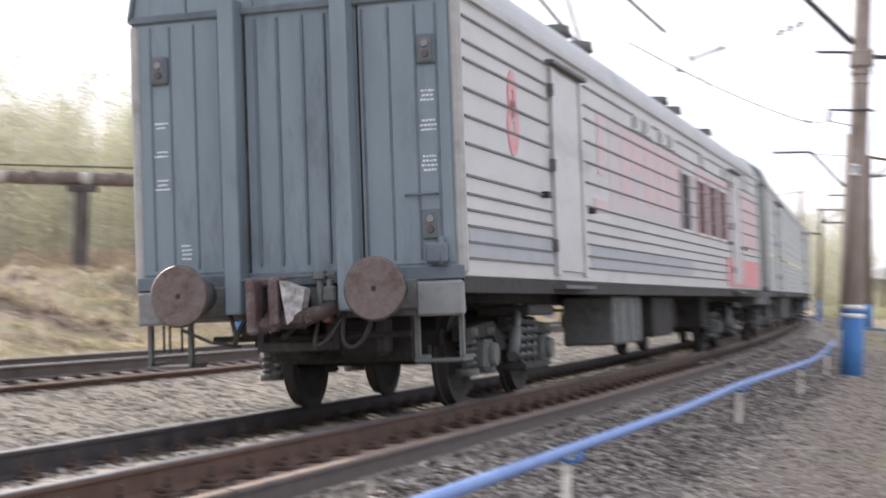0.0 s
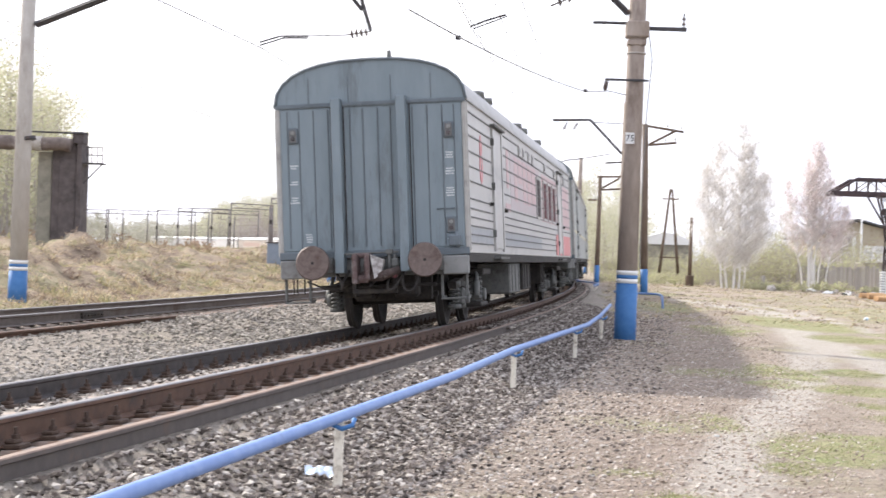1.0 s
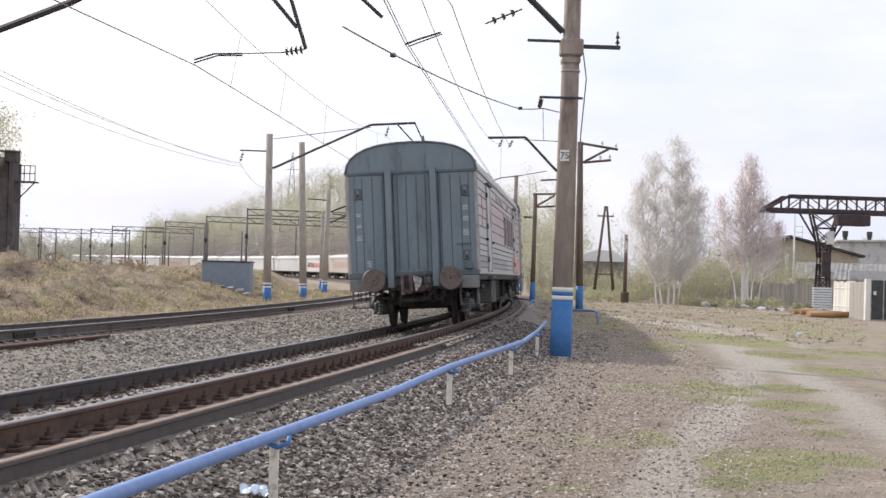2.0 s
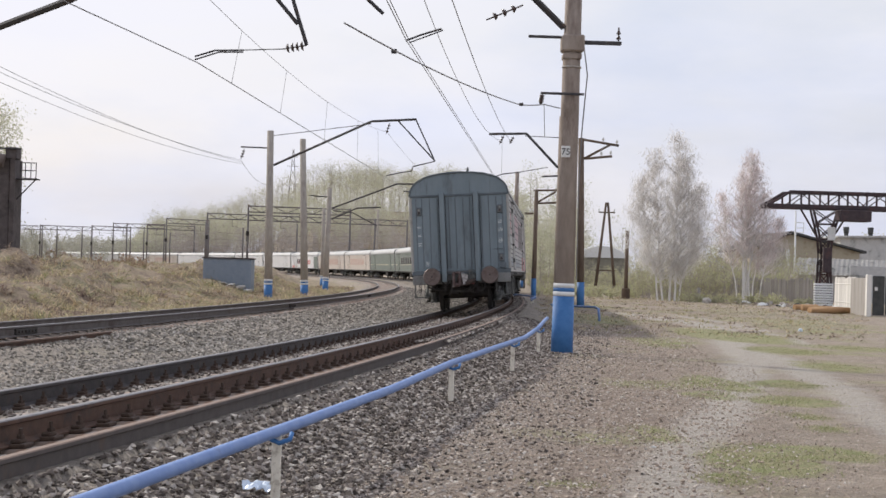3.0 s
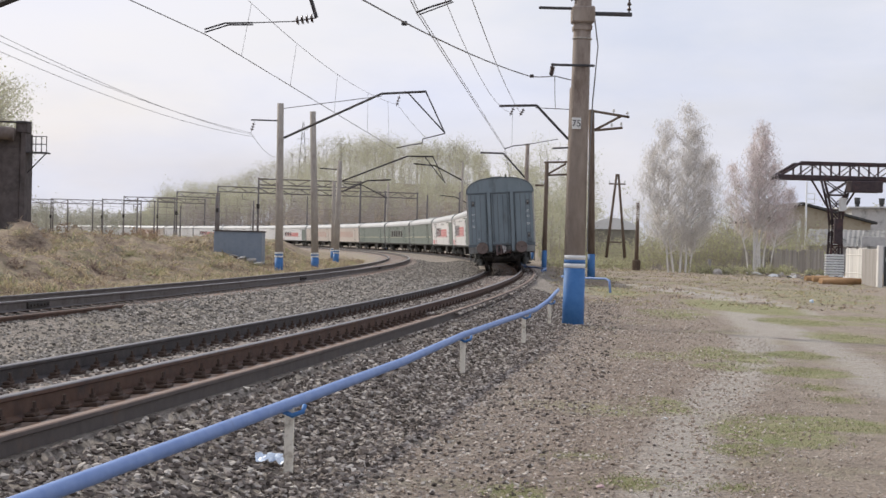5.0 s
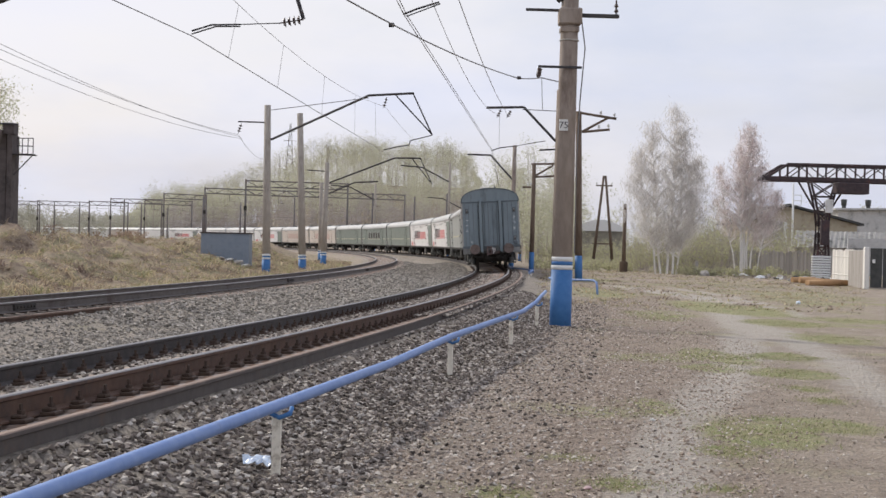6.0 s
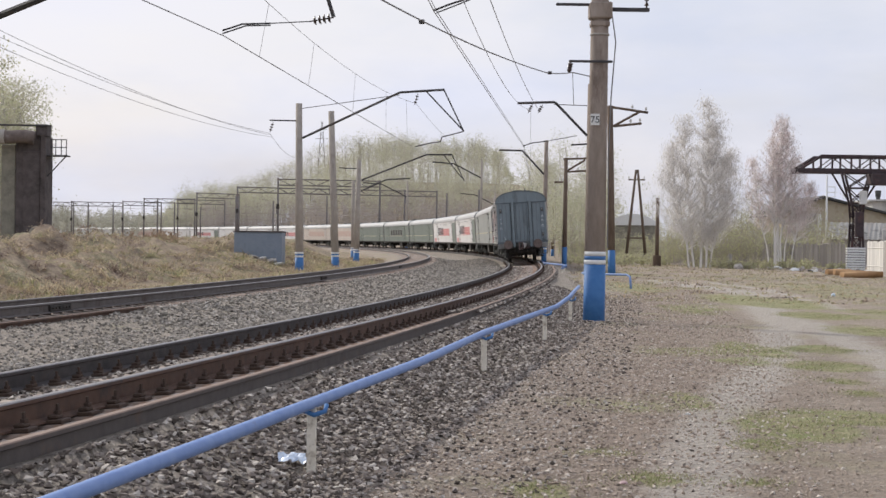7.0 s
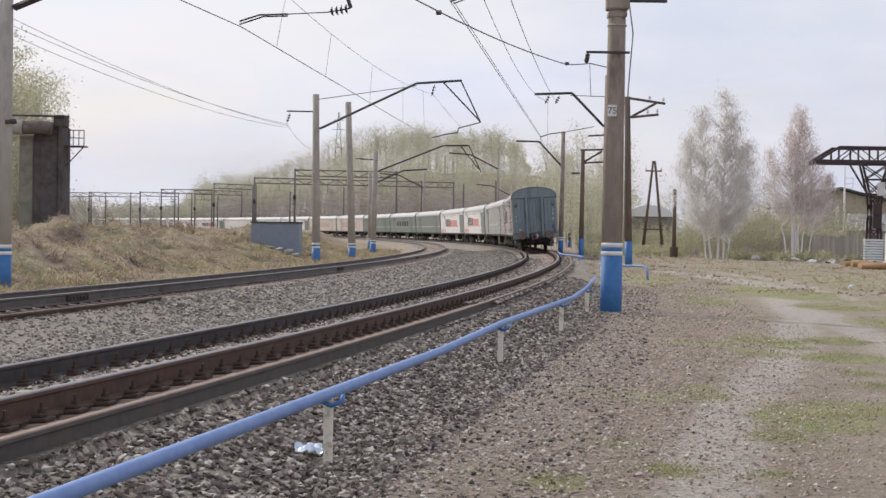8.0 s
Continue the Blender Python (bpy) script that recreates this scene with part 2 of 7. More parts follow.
def sweep(bm, stations, profile, idx_of=None):
    """A profile of (across, up) drawn along stations of (origin, across, up)."""
    rings = [[bm.verts.new(o + a * p[0] + u * p[1]) for p in profile] for o, a, u in stations]
    n = len(profile)
    for r0, r1 in zip(rings, rings[1:]):
        for k in range(n):
            f = bm.faces.new((r0[k], r0[(k + 1) % n], r1[(k + 1) % n], r1[k]))
            if idx_of:
                f.material_index = idx_of(k)
    bm.faces.new(rings[0])
    bm.faces.new(rings[-1][::-1])


def raw(name, verts, faces, material, smooth=False):
    me = bpy.data.meshes.new(name)
    me.from_pydata(verts, [], faces)
    me.materials.append(material)
    if smooth:
        for p in me.polygons:
            p.use_smooth = True
    return new(name, me)


def sstep(x, a, b):
    t = min(1.0, max(0.0, (x - a) / (b - a)))
    return t * t * (3 - 2 * t)


# ------------------------------------------------------------------ the track's line
RAIL_Z = 0.465          # mean height of the rail heads of the main line
CANT = 0.107            # the outer rail stands higher
DS = 0.5
S0, S1 = -60.0, 620.0
LINE = []


def lay_line():
    """Stations every half metre: an easing curve that tightens into a wide bend to the left."""
    n = int((S1 - S0) / DS) + 1
    head = [0.0] * n
    i0 = int(-S0 / DS)
    for i in range(n):
        s = S0 + i * DS
        k = (1.3075 + 0.556 * min(1.1, max(0.0, (100 - s) / 100))) / 1000
        head[i] = k
    th = radians(9.889)
    ths = [0.0] * n
    ths[i0] = th
    for i in range(i0 + 1, n):
        ths[i] = ths[i - 1] - head[i] * DS
    for i in range(i0 - 1, -1, -1):
        ths[i] = ths[i + 1] + head[i + 1] * DS
    xs, ys = [0.0] * n, [0.0] * n
    xs[i0], ys[i0] = -2.7374, 15.0
    for i in range(i0 + 1, n):
        xs[i], ys[i] = xs[i - 1] + math.sin(ths[i]) * DS, ys[i - 1] + math.cos(ths[i]) * DS
    for i in range(i0 - 1, -1, -1):
        xs[i], ys[i] = xs[i + 1] - math.sin(ths[i + 1]) * DS, ys[i + 1] - math.cos(ths[i + 1]) * DS
    LINE.extend(zip(xs, ys, ths))


lay_line()


def on_line(s, o=0.0):
    """x, y and heading at s metres along the main line, o metres to its right."""
    u = min(max((s - S0) / DS, 0.0), len(LINE) - 1.001)
    i = int(u)
    w = u - i
    a, b = LINE[i], LINE[i + 1]
    x, y, th = (a[k] * (1 - w) + b[k] * w for k in range(3))
    return x + o * math.cos(th), y - o * math.sin(th), th


LX = np.array([p[0] for p in LINE])
LY = np.array([p[1] for p in LINE])
LT = np.array([p[2] for p in LINE])


def off_line(x, y):
    """Distance along the line and to its right, of a point of the plan."""
    i = int(np.argmin((LX - x) ** 2 + (LY - y) ** 2))
    return S0 + i * DS, (x - LX[i]) * math.cos(LT[i]) - (y - LY[i]) * math.sin(LT[i])


FAR_TRACK = -6.7
FAR_DROP = 0.05


def ground_z(x, y, rough=True):
    s, o = off_line(x, y)
    # bed of both tracks, shoulder to the path
    bed = RAIL_Z - 0.215
    z = bed * (1 - sstep(o, 1.6, 2.75))
    if o < 1.55:
        z = bed - 0.05 + CANT * max(-1.0, min(1.0, o / 1.6)) * 0.5 + 0.05
        z -= 0.16 * sstep(-o, 1.8, 3.2) * (1 - sstep(-o, 3.9, 5.2))
    if o < -8.2:
        z -= 0.25 * sstep(-o, 8.2, 9.2)
        near = sstep(-o, 11.3, 17.5)
        mask = sstep(-x, 0.05 * y, 0.05 * y + 5.0)
        hump = noise.noise((x * 0.11, y * 0.11, 3.1)) * 0.55 + noise.noise((x * 0.33, y * 0.33, 7.7)) * 0.42 + noise.noise((x * 0.8, y * 0.5, 4.7)) * 0.32 + noise.noise((x * 1.9, y * 1.2, 8.7)) * 0.17
        lump = abs(noise.noise((x * 0.55, y * 0.22, 11.0))) * 0.75 + abs(noise.noise((x * 1.4, y * 0.6, 5.0))) * 0.55
        z += mask * near * (0.98 + hump + lump) + (0.14 * noise.noise((x * 0.9, y * 0.9, 1.0)) + 0.09 * noise.noise((x * 2.3, y * 1.6, 1.7))) * sstep(-o, 9, 11)
    if o > 3.0:
        z += (0.05 * noise.noise((x * 0.25, y * 0.25, 0.0)) + 0.02 * noise.noise((x * 1.3, y * 1.3, 2.0))) * sstep(o, 3.0, 4.5)
    # woods rise beyond the bend
    r = math.hypot(x, y)
    z += 24.0 * sstep(y - 0.25 * x, 420, 640) * sstep(x / max(y, 1.0), -0.125, -0.02) * (1 - sstep(x / max(y, 1.0), 0.055, 0.11)) * (1 - sstep(r, 900, 1400))
    if r < 7:
        z = z * sstep(r, 2, 6)
    return z
# ------------------------------------------------------------------ ground
def ground_material():
    m = bpy.data.materials.new("gravel_dirt_and_dry_grass")
    m.use_nodes = True
    n, l = m.node_tree.nodes, m.node_tree.links
    bsdf = n["Principled BSDF"]
    co = n.new("ShaderNodeTexCoord")

    def tone(scale, stops, detail=8.0, rough=0.7):
        t = n.new("ShaderNodeTexNoise")
        t.inputs["Scale"].default_value, t.inputs["Detail"].default_value, t.inputs["Roughness"].default_value = scale, detail, rough
        l.new(co.outputs["Object"], t.inputs["Vector"])
        r = n.new("ShaderNodeValToRGB")
        while len(r.color_ramp.elements) < len(stops):
            r.color_ramp.elements.new(0.5)
        for e, (p, c) in zip(r.color_ramp.elements, stops):
            e.position, e.color = p, (*c, 1)
        l.new(t.outputs["Fac"], r.inputs["Fac"])
        return r.outputs["Color"]

    def mix(fac, a, b):
        x = n.new("ShaderNodeMixRGB")
        l.new(fac, x.inputs[0])
        l.new(a, x.inputs[1])
        l.new(b, x.inputs[2])
        return x.outputs["Color"]

    # small crushed stone, by cells
    v = n.new("ShaderNodeTexVoronoi")
    v.inputs["Scale"].default_value = 19.0
    l.new(co.outputs["Object"], v.inputs["Vector"])
    sep = n.new("ShaderNodeSeparateColor")
    l.new(v.outputs["Color"], sep.inputs["Color"])
    vr = n.new("ShaderNodeValToRGB")
    for p, c in ((0.0, (0.11, 0.098, 0.084)), (1.0, (0.46, 0.415, 0.36))):
        vr.color_ramp.elements[int(p)].color = (*c, 1)
    l.new(sep.outputs["Red"], vr.inputs["Fac"])
    big = tone(0.5, ((0.3, (0.22, 0.192, 0.162)), (0.7, (0.39, 0.345, 0.295))))
    half = n.new("ShaderNodeMixRGB")
    half.inputs[0].default_value = 0.5
    l.new(vr.outputs["Color"], half.inputs[1])
    l.new(big, half.inputs[2])
    stone = half.outputs["Color"]
    dirt = tone(1.4, ((0.25, (0.185, 0.150, 0.118)), (0.5, (0.345, 0.284, 0.224)), (0.75, (0.575, 0.492, 0.400))), 12, 0.82)
    sandy = tone(4.0, ((0.28, (0.39, 0.35, 0.30)), (0.7, (0.62, 0.57, 0.50))), 12, 0.85)
    earth = tone(1.8, ((0.3, (0.165, 0.128, 0.101)), (0.5, (0.280, 0.220, 0.174)), (0.72, (0.490, 0.400, 0.322))), 12, 0.82)
    grass = tone(2.0, ((0.3, (0.150, 0.125, 0.080)), (0.46, (0.330, 0.310, 0.180)), (0.6, (0.240, 0.275, 0.115)), (0.75, (0.36, 0.35, 0.20))), 10, 0.8)
    dry1 = tone(0.28, ((0.38, (0.110, 0.080, 0.072)), (0.44, (0.235, 0.178, 0.145)), (0.5, (0.380, 0.310, 0.225)), (0.55, (0.190, 0.200, 0.105)), (0.61, (0.195, 0.145, 0.125))), 10, 0.72)
    dry2 = tone(4.0, ((0.38, (0.085, 0.063, 0.052)), (0.48, (0.270, 0.212, 0.155)), (0.55, (0.420, 0.345, 0.240)), (0.63, (0.150, 0.140, 0.085))), 10, 0.8)
    dm = n.new("ShaderNodeMixRGB")
    dm.inputs[0].default_value = 0.45
    l.new(dry1, dm.inputs[1])
    l.new(dry2, dm.inputs[2])
    dry = dm.outputs["Color"]
    at = n.new("ShaderNodeAttribute")
    at.attribute_name = "cover"
    sc = n.new("ShaderNodeSeparateColor")
    l.new(at.outputs["Color"], sc.inputs["Color"])
    # ragged borders between the covers
    jn = n.new("ShaderNodeTexNoise")
    jn.inputs["Scale"].default_value, jn.inputs["Detail"].default_value = 2.6, 8.0
    l.new(co.outputs["Object"], jn.inputs["Vector"])

    def ragged(ch, sharp=4.0):
        a = n.new("ShaderNodeMath")
        a.operation = "ADD"
        l.new(sc.outputs[ch], a.inputs[0])
        l.new(jn.outputs["Fac"], a.inputs[1])
        b = n.new("ShaderNodeMapRange")
        b.inputs["From Min"].default_value, b.inputs["From Max"].default_value = 1.0 - 0.5 / sharp, 1.0 + 0.5 / sharp
        l.new(a.outputs["Value"], b.inputs["Value"])
        return b.outputs["Result"]

    # fine gravel over the bare earth
    v2 = n.new("ShaderNodeTexVoronoi")
    v2.inputs["Scale"].default_value = 42.0
    l.new(co.outputs["Object"], v2.inputs["Vector"])
    s2 = n.new("ShaderNodeSeparateColor")
    l.new(v2.outputs["Color"], s2.inputs["Color"])
    g2 = n.new("ShaderNodeValToRGB")
    for p, c in ((0.0, (0.12, 0.105, 0.09)), (1.0, (0.44, 0.40, 0.36))):
        g2.color_ramp.elements[int(p)].color = (*c, 1)
    l.new(s2.outputs["Green"], g2.inputs["Fac"])

    def gravelly(col, k):
        x = n.new("ShaderNodeMixRGB")
        x.inputs[0].default_value = k
        l.new(col, x.inputs[1])
        l.new(g2.outputs["Color"], x.inputs[2])
        return x.outputs["Color"]

    so = n.new("ShaderNodeAttribute")
    so.attribute_name = "soil"
    c = mix(so.outputs["Fac"], dirt, earth)
    c = mix(ragged("Blue", 1.9), gravelly(c, 0.25), gravelly(sandy, 0.4))
    al = n.new("ShaderNodeMath")
    al.operation = "ADD"
    l.new(at.outputs["Alpha"], al.inputs[0])
    l.new(jn.outputs["Fac"], al.inputs[1])
    am = n.new("ShaderNodeMapRange")
    am.inputs["From Min"].default_value, am.inputs["From Max"].default_value = 0.72, 1.12
    am.inputs["To Max"].default_value = 0.9
    l.new(al.outputs["Value"], am.inputs["Value"])
    c = mix(am.outputs["Result"], c, grass)
    gp = n.new("ShaderNodeTexNoise")
    gp.inputs["Scale"].default_value, gp.inputs["Detail"].default_value = 0.35, 7.0
    l.new(co.outputs["Object"], gp.inputs["Vector"])
    gr = n.new("ShaderNodeMapRange")
    gr.inputs["From Min"].default_value, gr.inputs["From Max"].default_value = 0.54, 0.70
    l.new(gp.outputs["Fac"], gr.inputs["Value"])
    gm = n.new("ShaderNodeMath")
    gm.operation = "MULTIPLY"
    l.new(gr.outputs["Result"], gm.inputs[0])
    inv = n.new("ShaderNodeMath")
    inv.operation = "SUBTRACT"
    inv.inputs[0].default_value = 1.0
    l.new(sc.outputs["Blue"], inv.inputs[1])
    l.new(inv.outputs["Value"], gm.inputs[1])
    c = mix(gm.outputs["Value"], c, grass)
    c = mix(ragged("Green"), c, dry)
    c = mix(ragged("Red", 1.5), c, stone)
    l.new(c, bsdf.inputs["Base Color"])
    bsdf.inputs["Roughness"].default_value = 0.95
    bsdf.inputs["Specular IOR Level"].default_value = 0.15
    bn = n.new("ShaderNodeTexNoise")
    bn.inputs["Scale"].default_value, bn.inputs["Detail"].default_value, bn.inputs["Roughness"].default_value = 14.0, 10.0, 0.8
    l.new(co.outputs["Object"], bn.inputs["Vector"])
    ad = n.new("ShaderNodeMath")
    ad.operation = "ADD"
    l.new(bn.outputs["Fac"], ad.inputs[0])
    l.new(v.outputs["Distance"], ad.inputs[1])
    bp = n.new("ShaderNodeBump")
    bp.inputs["Strength"].default_value, bp.inputs["Distance"].default_value = 0.9, 0.05
    l.new(ad.outputs["Value"], bp.inputs["Height"])
    l.new(bp.outputs["Normal"], bsdf.inputs["Normal"])
    return m


def path_mask(x, y):
    """Worn wheel tracks of the dirt road beside the line."""
    if y < 3:
        return 0.3
    wob = 0.25 * noise.noise((x * 0.5, y * 0.25, 3.3))
    cx = float(np.interp(y, (3, 10.4, 14, 18.3, 26.5, 36.2, 56, 67, 80), (0.5, 1.6, 2.45, 3.56, 5.64, 7.76, 10.7, 10.2, 8.5))) + wob
    rx = float(np.interp(y, (3, 16, 22.4, 26, 29.6, 34.7, 40), (4.2, 5.3, 6.27, 6.89, 7.31, 7.8, 8.6))) + wob
    ex = float(np.interp(y, (40, 45, 61, 70), (10.2, 10.9, 12.3, 11.8)))
    w = 0.25 + 0.010 * y
    a = math.exp(-((x - cx) / w) ** 2)
    b = math.exp(-((x - rx) / w) ** 2) * (1 - sstep(y, 36, 42))
    c = math.exp(-((x - ex) / (0.5 * w)) ** 2) * sstep(y, 38, 42) * (1 - sstep(y, 68, 74))
    return max(a, 0.9 * b, 0.8 * c)


# worn patches of short grass: x, y, half width, half length, strength
PATCHES = ((3.24, 14.4, 0.50, 1.0, 1.0), (2.72, 13.1, 0.22, 0.35, 0.9), (3.95, 15.3, 0.6, 0.75, 0.75), (5.33, 21.8, 0.55, 0.8, 1.0), (6.1, 25.6, 0.5, 1.0, 0.9), (5.0, 25.2, 0.45, 2.0, 0.95), (4.35, 22.6, 0.4, 0.8, 0.6),
           (3.9, 24.6, 0.7, 1.3, 0.55), (9.5, 47.0, 1.3, 5.5, 1.0), (1.56, 11.1, 0.16, 0.3, 1.0), (0.75, 10.6, 0.2, 0.35, 0.8), (1.36, 12.6, 0.22, 0.3, 0.5), (2.7, 16.7, 0.22, 1.1, 0.7), (4.96, 19.6, 0.3, 0.45, 0.6),
           (4.77, 17.9, 0.25, 0.35, 0.6), (2.22, 11.0, 0.12, 0.2, 0.6), (8.9, 37.4, 0.8, 2.2, 0.8), (8.3, 31.0, 0.7, 1.8, 0.7), (7.0, 62.0, 1.6, 9.0, 0.6), (13.6, 55.0, 1.5, 6.0, 0.45), (15.5, 64.0, 2.5, 8.0, 0.45),
           (9.5, 84.0, 2.5, 7.0, 0.55), (17.0, 80.0, 3.0, 9.0, 0.35), (6.4, 40.0, 0.6, 3.0, 0.5), (11.2, 40.0, 1.2, 2.4, 0.6))


def build_ground():
    angs = [-180 + 6 * i for i in range(26)] + [-24 + 0.24 * i for i in range(201)] + [30 + 6 * i for i in range(25)]
    radii = [2.0]
    while radii[-1] < 4200:
        radii.append(radii[-1] * (1.013 if radii[-1] < 130 else 1.03) + 0.03)
    verts, cover, soil = [(0, 0, 0)], [(0, 0, 0.3, 1)], [0.0]
    for r in radii:
        for a in angs:
            x, y = r * math.sin(radians(a)), r * math.cos(radians(a))
            verts.append((x, y, ground_z(x, y)))
            s, o = off_line(x, y)
            red = sstep(o, -9.0, -8.3) * (1 - sstep(o, 2.0, 5.2)) * 0.8
            green = 0.95 * sstep(-o, 9.0, 12.2) if o < 0 else 0.75 * sstep(o, 45, 70)
            blue = 0.95 * path_mask(x, y) * sstep(o, 3, 5) * (1 - sstep(y, 66, 80))
            patch = 0.0
            if o > 3:
                for qx, qy, qa, qb, qk in PATCHES:
                    e = ((x - qx) / qa) ** 2 + ((y - qy) / qb) ** 2
                    if e < 6:
                        patch = max(patch, qk * math.exp(-0.7 * e * e))
            cover.append((red, green, blue, patch))
            soil.append(sstep(o, 2.0, 3.0) * (1 - sstep(o + 0.9 * noise.noise((x * 0.5, y * 0.3, 6.0)), 4.3, 7.2)))
    n = len(angs)
    faces = [(0, 1 + (k + 1) % n, 1 + k) for k in range(n)]
    for i in range(len(radii) - 1):
        for k in range(n):
            a, b = 1 + i * n + k, 1 + i * n + (k + 1) % n
            faces.append((a, b, b + n, a + n))
    ob = raw("ground", verts, faces, ground_material(), True)
    at = ob.data.color_attributes.new("cover", "FLOAT_COLOR", "POINT")
    at.data.foreach_set("color", np.array(cover, dtype=np.float32).ravel())
    at = ob.data.attributes.new("soil", "FLOAT", "POINT")
    at.data.foreach_set("value", np.array(soil, dtype=np.float32))
    tagged(ob, "ballast, bare gravelly dirt and dry spring grass beside the tracks", "ground", kind="structure")


build_ground()

# ------------------------------------------------------------------ tracks
M_FASTEN = mat("rusty_rail_fastening", (0.05, 0.034, 0.027), (0.10, 0.066, 0.048), 12.0, 0.8, 0.1, 0.2, 60)
# rail profile: across, up from the foot; the head is 180 mm above
RAIL = [(-0.075, 0.0), (0.075, 0.0), (0.075, 0.012), (0.011, 0.032), (0.010, 0.135), (0.0365, 0.148), (0.0365, 0.172),
        (0.028, 0.180), (-0.028, 0.180), (-0.0365, 0.172), (-0.0365, 0.148), (-0.010, 0.135), (-0.011, 0.032), (-0.075, 0.012)]


def stations(s0, s1, o, z, cant=0.0, step=None):
    out = []
    s = s0
    while s <= s1 + 1e-6:
        x, y, th = on_line(s, o)
        out.append((Vector((x, y, z)), Vector((math.cos(th), -math.sin(th), cant)).normalized(), Vector((0, 0, 1))))
        s += step or (1.0 if s < 80 else 4.0)
    return out


def rail(name, o, z_head, label, mats, parent):
    bm = bmesh.new()
    sweep(bm, stations(-40, 600, o, z_head - 0.18), RAIL, lambda k: 1 if k in (6, 7, 8) else 0)
    return part(name, bm, mats, parent, label)


def build_track():
    main = tagged(new("railway_track"), "main line track with rusty rails on concrete sleepers", "railway track")
    rail("rail", -0.795, RAIL_Z - CANT / 2, "dark steel rail with a worn head", [M_RAILDARK, M_RAILTOP], main)
    rail("rail", 0.795, RAIL_Z + CANT / 2, "rusty steel rail with a worn head", [M_RAILRUST, M_RAILTOP], main)
    # sleeper with its two rail seats
    bm = bmesh.new()
    box(bm, -1.35, 1.35, -0.135, 0.135, -0.20, 0.0, 0.025)
    sl = part("sleeper", bm, M_SLEEPER)
    bm = bmesh.new()
    for side in (1,):
        box(bm, side * 0.125 - 0.06, side * 0.125 + 0.06, -0.085, 0.085, 0.0, 0.03, 0.006)
        box(bm, side * 0.115 - 0.045, side * 0.115 + 0.03, -0.055, 0.055, 0.03, 0.06, 0.008)
        tube(bm, (side * 0.125, 0, 0.03), (side * 0.125, 0, 0.13), 0.016, 0.014, 6)
        tube(bm, (side * 0.125, 0, 0.062), (side * 0.125, 0, 0.086), 0.03, 0.03, 6)
    fa = part("fastening", bm, M_FASTEN)
    far_v, far_f = [], []
    first = True
    s = -14.0
    while s < 300:
        x, y, th = on_line(s)
        m = Matrix.Translation((x, y, RAIL_Z - 0.195)) @ Matrix.Rotation(-th, 4, "Z") @ Matrix.Rotation(-math.asin(CANT / 1.59), 4, "Y")
        m = m @ pose(0, 0, 0, 0, 0, random.uniform(-0.6, 0.6))
        if s < 92:
            o = new("sleeper", sl.data)
            o.parent = main
            o.matrix_basis = m
            for side in (-1, 1):
                for turn in (0, 180):
                    fo = new("fastening", fa.data)
                    fo.parent = o
                    fo.matrix_basis = pose(side * 0.795, 0, 0.002, 0, 0, turn)
        else:
            b = len(far_v)
            for cx, cy, cz in ((-1.35, -0.13, 0), (1.35, -0.13, 0), (1.35, 0.13, 0), (-1.35, 0.13, 0), (-1.35, -0.13, -0.2), (1.35, -0.13, -0.2)):
                far_v.append(tuple(m @ Vector((cx, cy, cz))))
            far_f += [(b, b + 1, b + 2, b + 3), (b, b + 4, b + 5, b + 1)]
        s += 0.543
    rest = raw("sleeper_bed", far_v, far_f, M_SLEEPER)
    rest.parent = main
    tagged(rest, kind="stuff")
    # the other line
    second = tagged(new("railway_track"), "second track with brown rails on dusty sleepers", "railway track")
    for side in (-1, 1):
        rail("rail", FAR_TRACK + side * 0.795, RAIL_Z - FAR_DROP + side * 0.03, "dusty grey-brown steel rail", [M_RAILGREY, M_RAILTOP], second)
    v, f = [], []
    s = -14.0
    while s < 280:
        x, y, th = on_line(s, FAR_TRACK)
        m = Matrix.Translation((x, y, RAIL_Z - FAR_DROP - 0.19)) @ Matrix.Rotation(-th, 4, "Z")
        s += 0.543
        if s < 75:
            o = new("sleeper", sl.data)
            o.parent = second
            o.matrix_basis = m
            for side in (-1, 1):
                if s < 40:
                    fo = new("fastening", fa.data)
                    fo.parent = o
                    fo.matrix_basis = pose(side * 0.795, 0, 0.002, 0, 0, 180)
            continue
        b = len(v)
        for cz in (0, -0.2):
            for cx, cy in ((-1.35, -0.13), (1.35, -0.13), (1.35, 0.13), (-1.35, 0.13)):
                v.append(tuple(m @ Vector((cx, cy, cz))))
        f += [(b, b + 1, b + 2, b + 3), (b, b + 4, b + 5, b + 1), (b + 1, b + 5, b + 6, b + 2), (b + 3, b + 7, b + 4, b)]
    bpy.data.objects.remove(sl)
    bpy.data.objects.remove(fa)
    rest = raw("sleeper_bed", v, f, M_SLEEPER)
    rest.parent = second
    tagged(rest, kind="stuff")
    # fishplates where lengths of rail meet
    for s in (13.4, 38.4, 63.4):
        x, y, th = on_line(s, FAR_TRACK + 0.795)
        bm = bmesh.new()
        for side in (-1, 1):
            box(bm, side * 0.03 - 0.02, side * 0.03 + 0.02, -0.5, 0.5, 0.03, 0.135, 0.006)
        for k in range(6):
            tube(bm, (-0.075, -0.4 + 0.16 * k, 0.085), (0.075, -0.4 + 0.16 * k, 0.085), 0.022, n=6)
        o = part("fishplate", bm, M_UNDER, second, "dark bolted rail joint")
        o.matrix_basis = Matrix.Translation((x, y, RAIL_Z - FAR_DROP + 0.03 - 0.18)) @ Matrix.Rotation(-th, 4, "Z")
